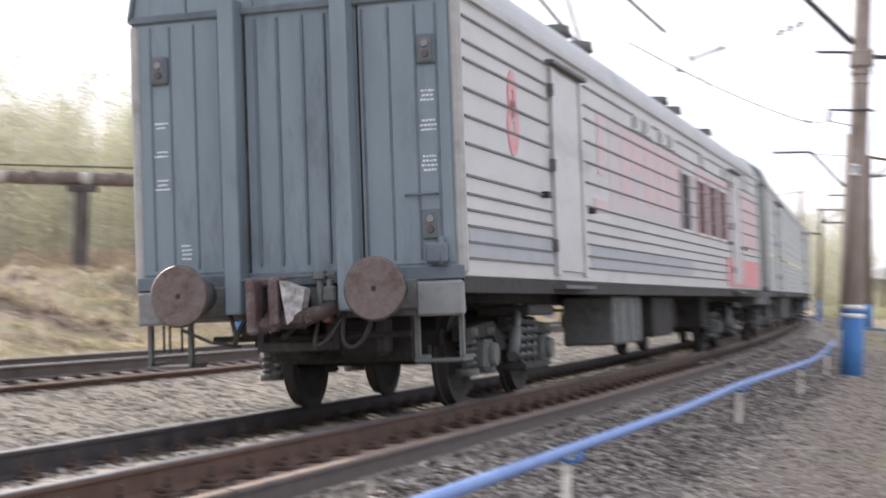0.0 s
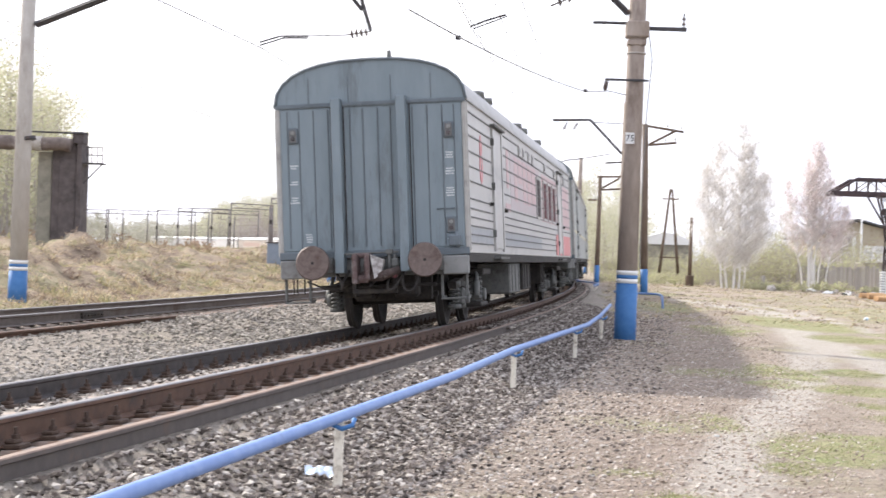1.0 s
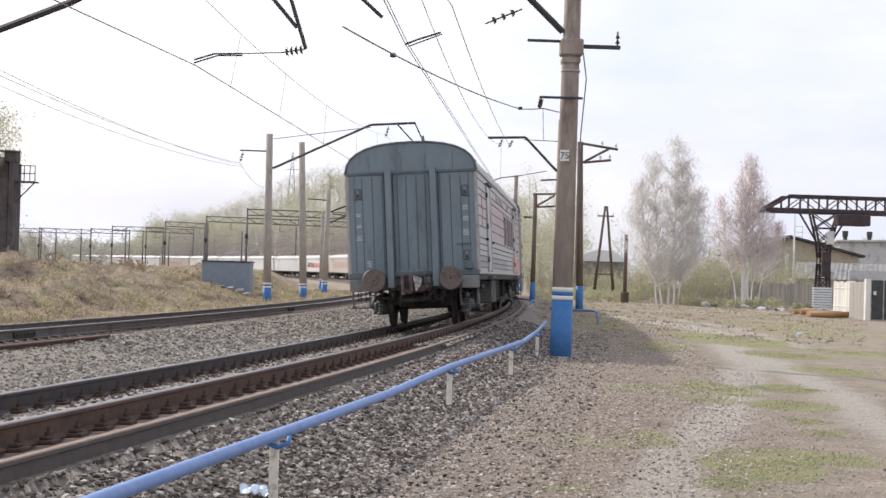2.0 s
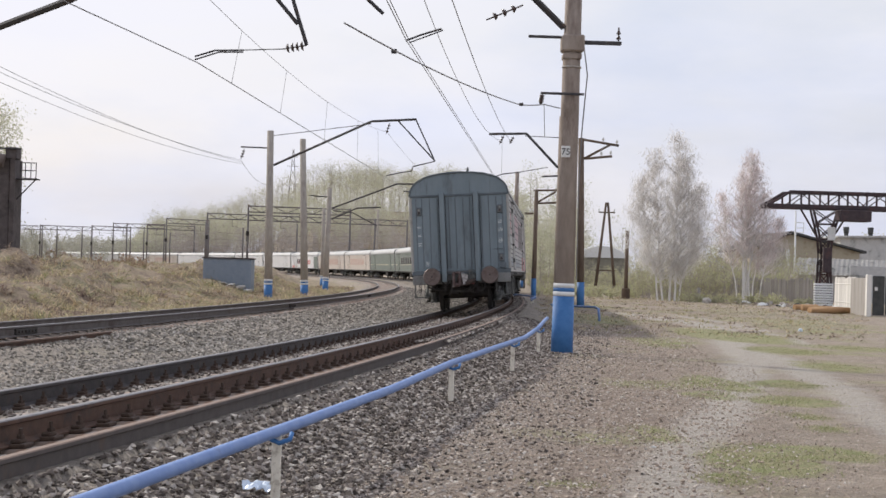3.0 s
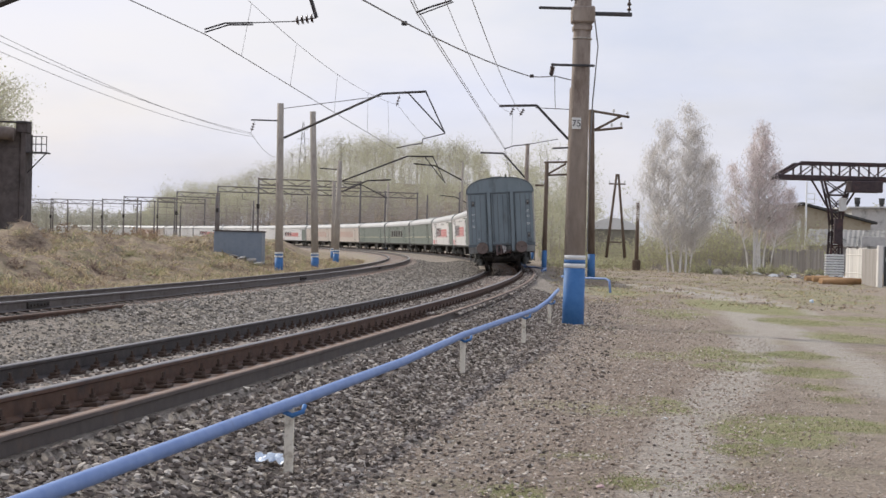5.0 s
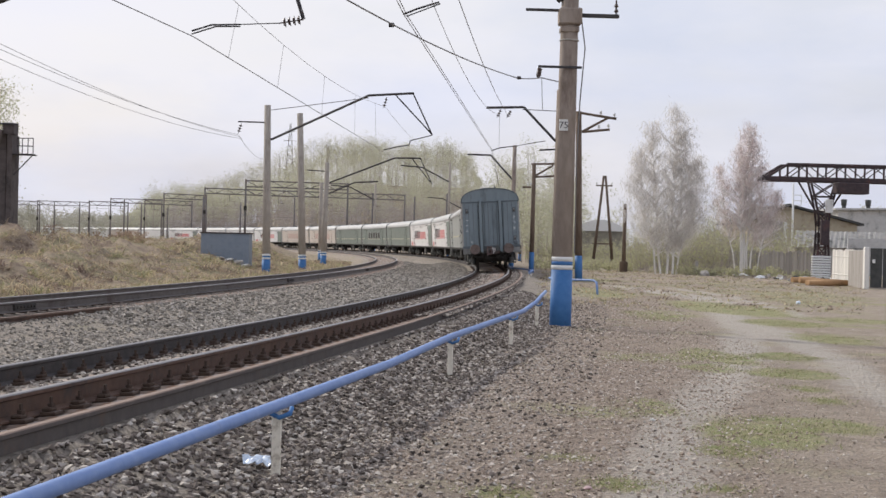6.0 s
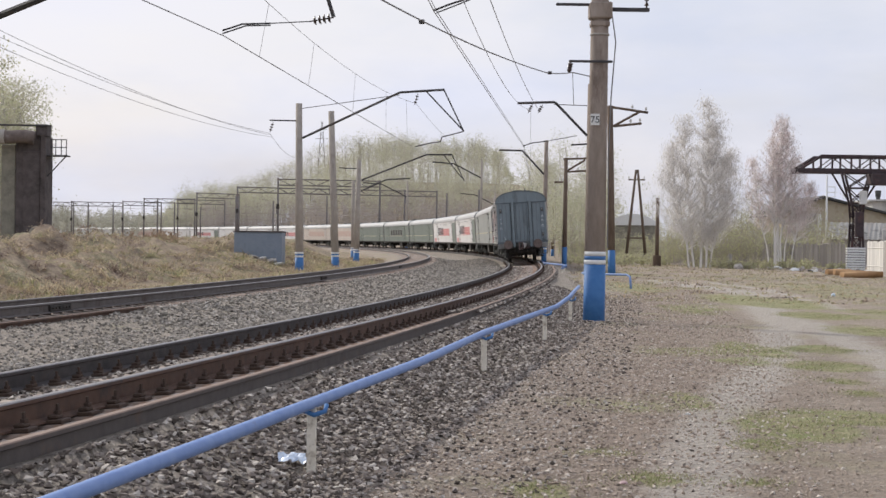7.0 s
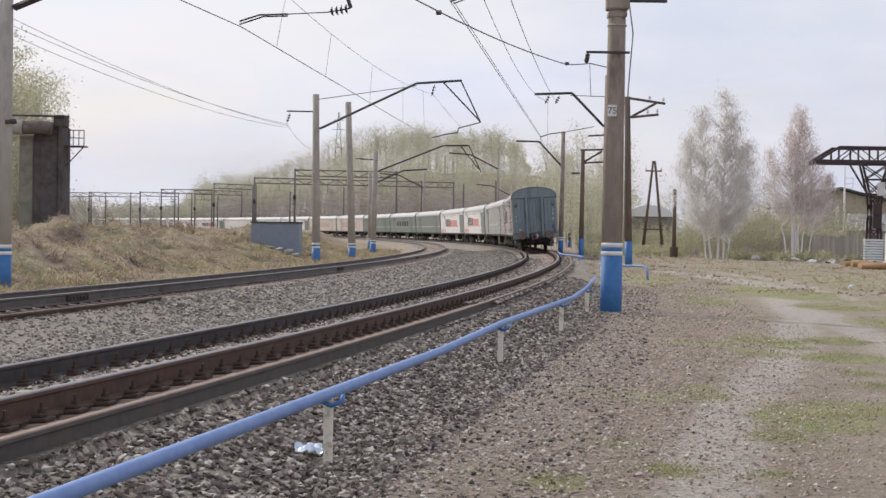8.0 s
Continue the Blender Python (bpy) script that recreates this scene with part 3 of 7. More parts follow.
    # spare rails lying beside both tracks
    for k in range(11):
        bm = bmesh.new()
        sweep(bm, stations(-31 + 25 * k, -6.02 + 25 * k, 1.36, RAIL_Z - 0.215, step=24.98 / 12), RAIL, lambda i: 1 if i in (6, 7, 8, 9) else 0)
        tagged(part("spare_rail", bm, [M_SPARE, M_SPARETOP]), "rust-topped spare rail lying on the ballast beside the sleepers", "rail", "spare rails beside the track")
    bm = bmesh.new()
    sweep(bm, stations(-30, 16, FAR_TRACK + 1.5, RAIL_Z - 0.36), RAIL)
    tagged(part("spare_rail", bm, M_RAILRUST), "rusty old rail lying low in the ballast", "rail")


build_track()


# ------------------------------------------------------------------ train
M_GREYSIDE = mat("light_grey_green_paint", (0.31, 0.325, 0.31), (0.38, 0.39, 0.375), 2.0, 0.5, 0.05, 0.04, 80, (0.24, 0.25, 0.235), 0.9, 0.62)
M_PALEPINK = mat("pale_pink_tinted_paint", (0.43, 0.36, 0.365), (0.46, 0.40, 0.405), 3.0, 0.5, 0, 0.03, 80, (0.41, 0.40, 0.40), 2.5, 0.62)
M_REDMARK = mat("worn_red_paint", (0.53, 0.18, 0.19), (0.55, 0.27, 0.27), 14.0, 0.5, 0, 0.03, 80, (0.40, 0.36, 0.36), 5.0, 0.6)
M_CORNER = mat("pale_grey_beam_paint", (0.20, 0.205, 0.20), (0.27, 0.27, 0.26), 6.0, 0.7, 0, 0.1, 60, (0.14, 0.135, 0.125), 3.0, 0.6)
M_ORANGESIDE = mat("faded_orange_paint", (0.46, 0.30, 0.25), (0.52, 0.37, 0.31), 4.0, 0.55, 0, 0.03, 80, (0.50, 0.43, 0.38), 1.2, 0.56)
M_CREAM = mat("cream_side_paint", (0.52, 0.46, 0.40), (0.60, 0.54, 0.48), 3.0, 0.55, 0, 0.03, 80, (0.44, 0.38, 0.33), 1.0, 0.6)
M_STRIPE = mat("pale_yellow_stripe", (0.50, 0.47, 0.33), (0.60, 0.56, 0.42), 6.0, 0.6, 0, 0.02, 80)
M_JAW = mat("reddish_worn_iron", (0.075, 0.048, 0.045), (0.15, 0.105, 0.10), 9.0, 0.75, 0.1, 0.3, 40, (0.22, 0.19, 0.18), 6.0, 0.6)
M_LOCK = mat("pale_scuffed_iron", (0.16, 0.14, 0.135), (0.55, 0.53, 0.51), 14.0, 0.7, 0.1, 0.3, 40)
M_COCK = mat("dull_red_paint", (0.11, 0.035, 0.04), (0.17, 0.06, 0.06), 9.0, 0.6, 0, 0.1, 40)
M_EDGE = mat("sunlit_grey_beige_paint", (0.30, 0.295, 0.275), (0.40, 0.39, 0.365), 5.0, 0.5, 0, 0.05, 80, (0.20, 0.19, 0.175), 2.0, 0.62)
M_LETTER = mat("worn_white_lettering", (0.50, 0.53, 0.54), (0.74, 0.75, 0.75), 40.0, 0.7, 0, 0.0)
HALF = 11.8          # half a car's body
W = 1.55
SILL, GUT, TOP = 1.20, 3.66, 4.37


def arch(n=14):
    pts = []
    for i in range(n + 1):
        a = math.pi * i / n
        c, s = math.cos(a), math.sin(a)
        x = W * (abs(c) ** 0.8) * (1 if c > 0 else -1)
        pts.append((x, GUT + (TOP - GUT) * (abs(s) ** 0.85)))
    return pts


def wheelset():
    bm = bmesh.new()
    tube(bm, (-0.95, 0, 0), (0.95, 0, 0), 0.085, n=10)
    for sx in (-1, 1):
        x0 = sx * 0.72
        prof = [(0.10, 0.12), (0.34, 0.03), (0.40, -0.005), (0.505, -0.005), (0.505, 0.03), (0.475, 0.045), (0.468, 0.125), (0.40, 0.125), (0.34, 0.08), (0.10, 0.16)]
        n = 28
        rings = []
        for k in range(n):
            a = k * math.tau / n
            rings.append([bm.verts.new((x0 + sx * d, r * math.cos(a), r * math.sin(a))) for r, d in prof])
        for k in range(n):
            p, q = rings[k], rings[(k + 1) % n]
            for j in range(len(prof)):
                jj = (j + 1) % len(prof)
                bm.faces.new((p[j], p[jj], q[jj], q[j]))
    bmesh.ops.recalc_face_normals(bm, faces=bm.faces)
    return part("wheelset", bm, M_UNDER)


def bogie(parent, y, wheel_mesh, fine=True):
    b = new("bogie")
    b.parent = parent
    b.matrix_basis = pose(0, y, 0)
    sets = []
    for dy in (-1.2, 1.2):
        w = new("wheelset", wheel_mesh)
        w.parent = b
        w.matrix_basis = pose(0, dy, 0.475)
        sets.append((w, dy))
    for sx in (-1, 1):
        bm = bmesh.new()
        x = sx * 1.02
        pts = [(-1.75, 0.62), (-1.75, 0.74), (-0.75, 0.80), (-0.45, 0.66), (0.45, 0.66), (0.75, 0.80), (1.75, 0.74), (1.75, 0.62), (0.8, 0.66), (0.5, 0.5), (-0.5, 0.5), (-0.8, 0.66)]
        fr = [bm.verts.new((x - 0.07, p[0], p[1])) for p in pts]
        bk = [bm.verts.new((x + 0.07, p[0], p[1])) for p in pts]
        bm.faces.new(fr)
        bm.faces.new(bk[::-1])
        for i in range(len(pts)):
            j = (i + 1) % len(pts)
            bm.faces.new((fr[i], fr[j], bk[j], bk[i]))
        bmesh.ops.recalc_face_normals(bm, faces=bm.faces)
        part("bogie_frame", bm, M_UNDER, b)
        for dy in (-1.2, 1.2):
            bm = bmesh.new()
            box(bm, x - 0.10, x + 0.16, dy - 0.16, dy + 0.16, 0.32, 0.62, 0.04)
            tube(bm, (x + sx * 0.12, dy, 0.475), (x + sx * 0.22, dy, 0.475), 0.13, 0.11, 12)
            part("axle_box", bm, M_GREYUNDER, b)
            for k in (-1, 1):
                bm = bmesh.new()
                pts = [(x + 0.085 * math.cos(i * 0.7), dy + k * 0.31 + 0.085 * math.sin(i * 0.7), 0.34 + i * 0.0075) for i in range(46)]
                pipe(bm, pts, 0.018, 5)
                tube(bm, (x, dy + k * 0.31, 0.28), (x, dy + k * 0.31, 0.35), 0.12, 0.12, 10)
                tube(bm, (x, dy + k * 0.31, 0.66), (x, dy + k * 0.31, 0.74), 0.12, 0.12, 10)
                part("spring", bm, M_GREYUNDER, b)
        for k in (-1, 0, 1):
            bm = bmesh.new()
            pts = [(x + sx * 0.16 + 0.09 * math.cos(i * 0.8), k * 0.26 + 0.09 * math.sin(i * 0.8), 0.36 + i * 0.011) for i in range(46)]
            pipe(bm, pts, 0.022, 5)
            part("spring", bm, M_GREYUNDER, b)
        bm = bmesh.new()
        box(bm, x + sx * 0.02 - 0.02, x + sx * 0.34, -0.5, 0.5, 0.28, 0.36, 0.02)
        box(bm, x - 0.16, x + 0.3 * sx + 0.1, -0.55, 0.55, 0.84, 0.95, 0.02)
        part("bolster", bm, M_UNDER, b)
        bm = bmesh.new()
        tube(bm, (x + sx * 0.30, -0.9, 0.45), (x + sx * 0.26, -0.45, 0.95), 0.045, n=8)
        tube(bm, (x + sx * 0.30, -0.9, 0.45), (x + sx * 0.28, -0.68, 0.70), 0.062, n=8)
        part("damper", bm, M_GREYUNDER, b, "dusty grey hydraulic damper")
    bm = bmesh.new()
    box(bm, -1.0, 1.0, -0.25, 0.25, 0.62, 0.92, 0.03)
    part("cross_beam", bm, M_UNDER, b)
    for dy in (-1.7, 1.7):
        bm = bmesh.new()
        box(bm, -0.85, 0.85, dy - 0.06, dy + 0.06, 0.58, 0.74, 0.02)
        part("cross_beam", bm, M_UNDER, b)
    return sets


def window(parent, sx, y, z0, z1, w, frame_mat, glass):
    bm = bmesh.new()
    x = sx * W
    for a, b, c, d in ((y - w / 2 - 0.05, y + w / 2 + 0.05, z1, z1 + 0.05), (y - w / 2 - 0.05, y + w / 2 + 0.05, z0 - 0.05, z0),
                       (y - w / 2 - 0.05, y - w / 2, z0, z1), (y + w / 2, y + w / 2 + 0.05, z0, z1)):
        box(bm, min(x - 0.01 * sx, x + 0.03 * sx), max(x - 0.01 * sx, x + 0.03 * sx), a, b, c, d)
    fr = part("window", bm, frame_mat, parent)
    bm = bmesh.new()
    box(bm, min(x, x + 0.012 * sx), max(x, x + 0.012 * sx), y - w / 2, y + w / 2, z0, z1)
    part("pane", bm, glass, fr, "dark window pane")


def slab(name, parent, sx, y0, y1, z0, z1, material, label="", proud=0.02, bevel=0.0):
    bm = bmesh.new()
    x = sx * W
    box(bm, min(x - 0.01 * sx, x + proud * sx), max(x - 0.01 * sx, x + proud * sx), y0, y1, z0, z1, bevel)
    return part(name, bm, material, parent, label)


def build_car(style, wheel_mesh, fine):
    """One car: y runs ahead along the train, the tail is at -HALF; z from the rail heads."""
    label = {"tail": "grey-blue mail car with silver ribbed sides and faded red marks",
             "green": "grey-green ribbed railway car with a light grey roof",
             "grey": "light grey ribbed railway car with a light roof",
             "window": "green ribbed railway car with dark windows",
             "white": "white railway car with faded red panels",
             "pale": "pale pinkish-white railway car far along the train",
             "red": "railway car with faded orange and cream sides"}[style]
    car = tagged(new("railway_car"), label, "railway car", "cars of the train")
    side_mat = {"tail": M_SIDE, "grey": M_GREYSIDE, "green": M_GREEN, "window": M_GREEN, "white": M_WHITE, "red": M_CREAM, "pale": M_WHITE}[style]
    end_mat = M_CAR if style == "tail" else side_mat
    # sides, each a ribbed sheet
    for sx in (-1, 1):
        bm = bmesh.new()
        box(bm, min(sx * (W - 0.06), sx * W), max(sx * (W - 0.06), sx * W), -HALF, HALF, SILL, GUT, 0.01)
        part("side_wall", bm, side_mat, car)
        bm = bmesh.new()
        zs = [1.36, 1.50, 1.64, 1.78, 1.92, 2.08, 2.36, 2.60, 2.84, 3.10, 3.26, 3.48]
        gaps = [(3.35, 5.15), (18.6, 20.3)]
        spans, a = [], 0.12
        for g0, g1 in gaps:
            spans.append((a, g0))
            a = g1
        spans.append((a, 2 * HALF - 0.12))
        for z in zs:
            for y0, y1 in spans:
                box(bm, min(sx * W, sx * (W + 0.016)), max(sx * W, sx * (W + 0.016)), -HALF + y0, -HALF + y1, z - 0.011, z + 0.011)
        # The last car's ribs are dark, painting in their shadow lines.
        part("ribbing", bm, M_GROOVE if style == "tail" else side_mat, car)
        for g0, g1 in gaps:
            y0, y1 = -HALF + g0, -HALF + g1
            d = slab("door", car, sx, y0 + 0.28, y1 - 0.42, SILL + 0.1, GUT - 0.22, side_mat, "flat steel side door", 0.03, 0.006)
            slab("door_frame", d, sx, y0 + 0.05, y0 + 0.22, SILL + 0.05, GUT - 0.2, side_mat, "", 0.045, 0.006)
            slab("door_frame", d, sx, y1 - 0.36, y1 - 0.2, SILL + 0.05, GUT - 0.2, side_mat, "", 0.045, 0.006)
            slab("rain_strip", d, sx, y0 - 0.05, y1 - 0.15, GUT - 0.17, GUT - 0.13, M_GREYUNDER, "", 0.09)
            for z in (1.5, 2.35, 3.15):
                slab("hinge", d, sx, y0 - 0.01, y0 + 0.05, z, z + 0.13, M_GREYUNDER, "dark steel hinge", 0.06)
            slab("handle", d, sx, y0 - 0.42, y0 - 0.28, 2.05, 2.11, M_UNDER, "dark door handle", 0.07)
            slab("handle", d, sx, y1 + 0.1, y1 + 0.24, 2.0, 2.06, M_UNDER, "dark door handle", 0.07)
            slab("step", d, sx, y0 + 0.05, y1 - 0.2, SILL - 0.09, SILL - 0.05, M_GREYUNDER, "", 0.12)
        # gutter and sill beam
        slab("gutter", car, sx, -HALF - 0.01, HALF + 0.01, GUT - 0.02, GUT + 0.05, M_ROOF, "", 0.04)
        slab("sill_beam", car, sx, -HALF, HALF, SILL - 0.14, SILL - 0.005, M_UNDER, "", -0.04)
        if style in ("tail", "window", "white"):
            for y in ((12.8, 14.6, 16.0, 17.4) if style != "window" else (6.6, 8.9, 11.2, 13.5, 15.8)):
                window(car, sx, -HALF + y, 2.12, 3.0, 0.95 if style != "window" else 1.4, side_mat if style != "window" else M_GREYSIDE, M_GLASSRED if style == "tail" and y > 13.5 else M_GLASS)
            for y in (8.3, 9.1, 10.4, 11.3, 14.6, 17.6, 21.0):
                v = slab("air_vent", car, sx, -HALF + y, -HALF + y + 0.6, 3.28, 3.50, side_mat, "small framed air vent", 0.03, 0.006)
                slab("louvre", v, sx, -HALF + y + 0.06, -HALF + y + 0.2, 3.31, 3.47, M_GROOVE, "", 0.034)
        if style == "tail":
            # faded marks, as plain shapes
            bm = bmesh.new()
            for zc, ry, rz in ((2.98, 0.17, 0.24), (2.66, 0.22, 0.28)):
                rings = []
                for k in range(20):
                    a = k * math.tau / 20
                    rings.append([bm.verts.new((sx * (W + d), -HALF + 1.83 + ry * q * math.cos(a), zc + rz * q * math.sin(a))) for q, d in ((1.0, 0.0), (1.0, 0.008), (0.22, 0.008), (0.22, 0.0))])
                for k in range(20):
                    p, q = rings[k], rings[(k + 1) % 20]
                    for j in range(3):
                        bm.faces.new((p[j], p[j + 1], q[j + 1], q[j]))
            bmesh.ops.recalc_face_normals(bm, faces=bm.faces)
            part("red_mark", bm, M_REDMARK, car, "red painted mark of two rings")
            for y0, y1, z0, z1 in ((5.6, 6.5, 2.05, 2.2), (5.9, 6.3, 2.5, 3.25), (7.4, 8.0, 2.3, 3.2), (8.2, 9.0, 2.7, 3.2), (9.2, 9.9, 2.3, 3.2), (10.2, 11.0, 2.3, 3.2), (11.2, 12.2, 2.35, 3.2)):
                slab("red_mark", car, sx, -HALF + y0, -HALF + y1, z0, z1, M_PINK, "faded red painted mark", 0.006)
            slab("pink_panel", car, sx, -HALF + 6.6, -HALF + 13.3, 2.12, 3.24, M_PALEPINK, "pale pink tinted panel", 0.003)
            for y0, y1 in ((0.15, 3.3), (5.3, 13.5)):
                slab("lower_band", car, sx, -HALF + y0, -HALF + y1, 1.38, 1.62, M_SIDEBLUE, "blue-grey painted band", 0.003)
            slab("red_panel", car, sx, -HALF + 13.9, -HALF + 18.5, 2.05, 3.2, M_PINK, "faded red painted panel", 0.004)
            slab("red_panel", car, sx, -HALF + 18.0, -HALF + 23.2, 1.25, 1.8, M_RED, "red painted panel", 0.018)
            slab("red_panel", car, sx, -HALF + 20.4, -HALF + 23.2, 2.0, 3.2, M_PINK, "faded red painted panel", 0.004)
        if style == "white":
            slab("red_panel", car, sx, -HALF + 6.0, -HALF + 17.0, 2.0, 2.85, M_RED, "red painted panel", 0.006)
            slab("red_panel", car, sx, -HALF + 18.4, -HALF + 22.5, 1.25, 1.7, M_RED, "red painted panel", 0.018)
            slab("end_panel", car, sx, -HALF + 0.1, -HALF + 3.0, 1.25, 3.5, M_GREEN, "grey-green painted panel", 0.018)
        if style in ("grey", "green", "window"):
            slab("stripe", car, sx, -HALF + 0.2, HALF - 0.2, 2.02, 2.10, M_STRIPE, "thin pale yellow painted stripe", 0.02)
        if style == "red":
            slab("red_panel", car, sx, -HALF + 3.0, -HALF + 20.0, 2.0, 3.0, M_ORANGESIDE, "faded orange painted panel", 0.006)
    # roof shell with its end caps
    bm = bmesh.new()
    pr = arch()
    a = [bm.verts.new((x, -HALF + 0.02, z)) for x, z in pr]
    b = [bm.verts.new((x, HALF - 0.02, z)) for x, z in pr]
    for i in range(len(pr) - 1):
        bm.faces.new((a[i], a[i + 1], b[i + 1], b[i])).smooth = True
    bmesh.ops.recalc_face_normals(bm, faces=bm.faces)
    roof = part("roof", bm, M_ROOF, car)
    for y in (7.0, 8.4, 14.8, 16.3, 20.4):
        bm = bmesh.new()
        tube(bm, (0.8, -HALF + y, TOP - 0.25), (0.8, -HALF + y, TOP + 0.06), 0.17, 0.17, 12)
        tube(bm, (0.8, -HALF + y, TOP + 0.02), (0.8, -HALF + y, TOP + 0.15), 0.25, 0.23, 14)
        part("roof_vent", bm, M_GREYUNDER, roof, "dark mushroom roof vent")
    bm = bmesh.new()
    box(bm, -0.42, 0.12, -HALF + 0.5, -HALF + 1.3, TOP - 0.05, TOP + 0.07, 0.02)
    tube(bm, (0.3, -HALF + 0.25, TOP - 0.05), (0.3, -HALF + 0.25, TOP + 0.16), 0.05, 0.03, 8)
    part("roof_hatch", bm, M_GREYUNDER, roof)
    for sy in (-1, 1):
        bm = bmesh.new()
        ring = [bm.verts.new((x, sy * HALF, z)) for x, z in pr] + [bm.verts.new((-W, sy * HALF, SILL)), bm.verts.new((W, sy * HALF, SILL))]
        back = [bm.verts.new((v.co.x, sy * (HALF - 0.06), v.co.z)) for v in ring]
        bm.faces.new(ring)
        bm.faces.new(back[::-1])
        for i in range(len(ring)):
            j = (i + 1) % len(ring)
            bm.faces.new((ring[i], ring[j], back[j], back[i]))
        bmesh.ops.recalc_face_normals(bm, faces=bm.faces)
        end = part("end_wall", bm, end_mat, car)
        # rim of the roof and gutter strip
        bm = bmesh.new()
        pipe(bm, [(x * 1.005, sy * (HALF + 0.012), z + 0.005) for x, z in pr], 0.026, 6)
        box(bm, -W, W, min(sy * HALF, sy * (HALF + 0.035)), max(sy * HALF, sy * (HALF + 0.035)), GUT - 0.035, GUT + 0.03, 0.008)
        part("roof_rim", bm, M_CARDARK, end)
        for x in (-0.53, 0.53):
            bm = bmesh.new()
            box(bm, x - 0.075, x + 0.075, min(sy * HALF, sy * (HALF + 0.21)), max(sy * HALF, sy * (HALF + 0.21)), 0.94, GUT + 0.09, 0.012)
            part("end_post", bm, end_mat, end, "grey-blue steel end post")
        for i, x in enumerate((-1.36, -1.17, -0.93, -0.69, -0.33, -0.12, 0.12, 0.33, 0.69, 0.93, 1.17, 1.36)):
            bm = bmesh.new()
            box(bm, x - 0.012, x + 0.012, min(sy * HALF, sy * (HALF + 0.022)), max(sy * HALF, sy * (HALF + 0.022)), SILL + 0.16, GUT - 0.08, 0.006)
            part("seam", bm, M_CARDARK, end)
        # dark strips that draw the shade along both sides of each post
        for x in (-0.435, 0.435, -0.645, 0.645):
            bm = bmesh.new()
            box(bm, x - 0.009, x + 0.009, min(sy * HALF, sy * (HALF + 0.015)), max(sy * HALF, sy * (HALF + 0.015)), SILL + 0.11, GUT - 0.04)
            part("seam", bm, M_UNDER, end, "dark strip drawing the shade beside the end post")
        for x in (-1.0, -0.35, 0.35, 1.0):
            bm = bmesh.new()
            box(bm, x - 0.006, x + 0.006, min(sy * HALF, sy * (HALF + 0.012)), max(sy * HALF, sy * (HALF + 0.012)), GUT + 0.04, GUT + 0.44)
            part("seam", bm, M_CARDARK, end)
        # rounded edge strips at both corners, painted paler for the sun they catch
        for sx in (-1, 1):
            bm = bmesh.new()
            box(bm, min(sx * 1.475, sx * 1.575), max(sx * 1.475, sx * 1.575), min(sy * (HALF - 0.08), sy * (HALF + 0.02)), max(sy * (HALF - 0.08), sy * (HALF + 0.02)), SILL + 0.02, GUT - 0.03, 0.03)
            part("corner_strip", bm, M_EDGE, end, "grey-beige edge strip, painted pale as if sunlit")
        # raised outer panels beside the posts
        for x0, x1 in ((-1.47, -0.63), (0.63, 1.47)):
            bm = bmesh.new()
            box(bm, x0, x1, min(sy * HALF, sy * (HALF + 0.012)), max(sy * HALF, sy * (HALF + 0.012)), SILL + 0.12, GUT - 0.05, 0.006)
            part("end_panel", bm, end_mat, end)
        bm = bmesh.new()
        box(bm, -W, W, min(sy * HALF, sy * (HALF + 0.03)), max(sy * HALF, sy * (HALF + 0.03)), SILL - 0.02, SILL + 0.1, 0.01)
        part("sill_strip", bm, M_CARDARK, end)
        # buffer beam
        bm = bmesh.new()
        box(bm, -1.48, 1.48, min(sy * HALF, sy * (HALF - 0.25)), max(sy * HALF, sy * (HALF - 0.25)), 0.88, SILL - 0.025, 0.02)
        beam = part("buffer_beam", bm, M_GREYUNDER, car)
        for sx in (-1, 1):
            bm = bmesh.new()
            box(bm, min(sx * 1.12, sx * 1.54), max(sx * 1.12, sx * 1.54), min(sy * (HALF - 0.02), sy * (HALF + 0.06)), max(sy * (HALF - 0.02), sy * (HALF + 0.06)), 0.87, SILL - 0.03, 0.02)
            part("corner_plate", bm, M_CORNER, beam, "pale grey corner plate of the buffer beam")
        # a dark plate stands in for shade between the wheels; brake gear before it
        bm = bmesh.new()
        box(bm, -0.48, 0.80, min(sy * (HALF - 0.9), sy * (HALF - 0.8)), max(sy * (HALF - 0.9), sy * (HALF - 0.8)), 0.46, 0.98, 0.02)
        box(bm, -0.45, -0.1, min(sy * (HALF - 0.8), sy * (HALF - 0.4)), max(sy * (HALF - 0.8), sy * (HALF - 0.4)), 0.5, 0.85, 0.05)
        box(bm, 0.2, 0.62, min(sy * (HALF - 0.8), sy * (HALF - 0.45)), max(sy * (HALF - 0.8), sy * (HALF - 0.45)), 0.52, 0.9, 0.05)
        tube(bm, (-0.60, sy * (HALF - 0.2), 0.76), (-0.42, sy * (HALF - 0.2), 0.84), 0.08, 0.07, 8)
        part("brake_gear_and_dark_plate", bm, M_UNDER, beam)
        for x in (-0.90, 0.90):
            bm = bmesh.new()
            tube(bm, (x, sy * HALF, 1.115), (x, sy * (HALF + 0.30), 1.115), 0.15, 0.13, 14)
            box(bm, x - 0.24, x + 0.24, min(sy * HALF, sy * (HALF + 0.05)), max(sy * HALF, sy * (HALF + 0.05)), 0.93, 1.20, 0.02)
            tube(bm, (x, sy * (HALF + 0.28), 1.115), (x, sy * (HALF + 0.50), 1.115), 0.095, 0.095, 12)
            bf = part("buffer", bm, M_GREYUNDER, beam)
            bm = bmesh.new()
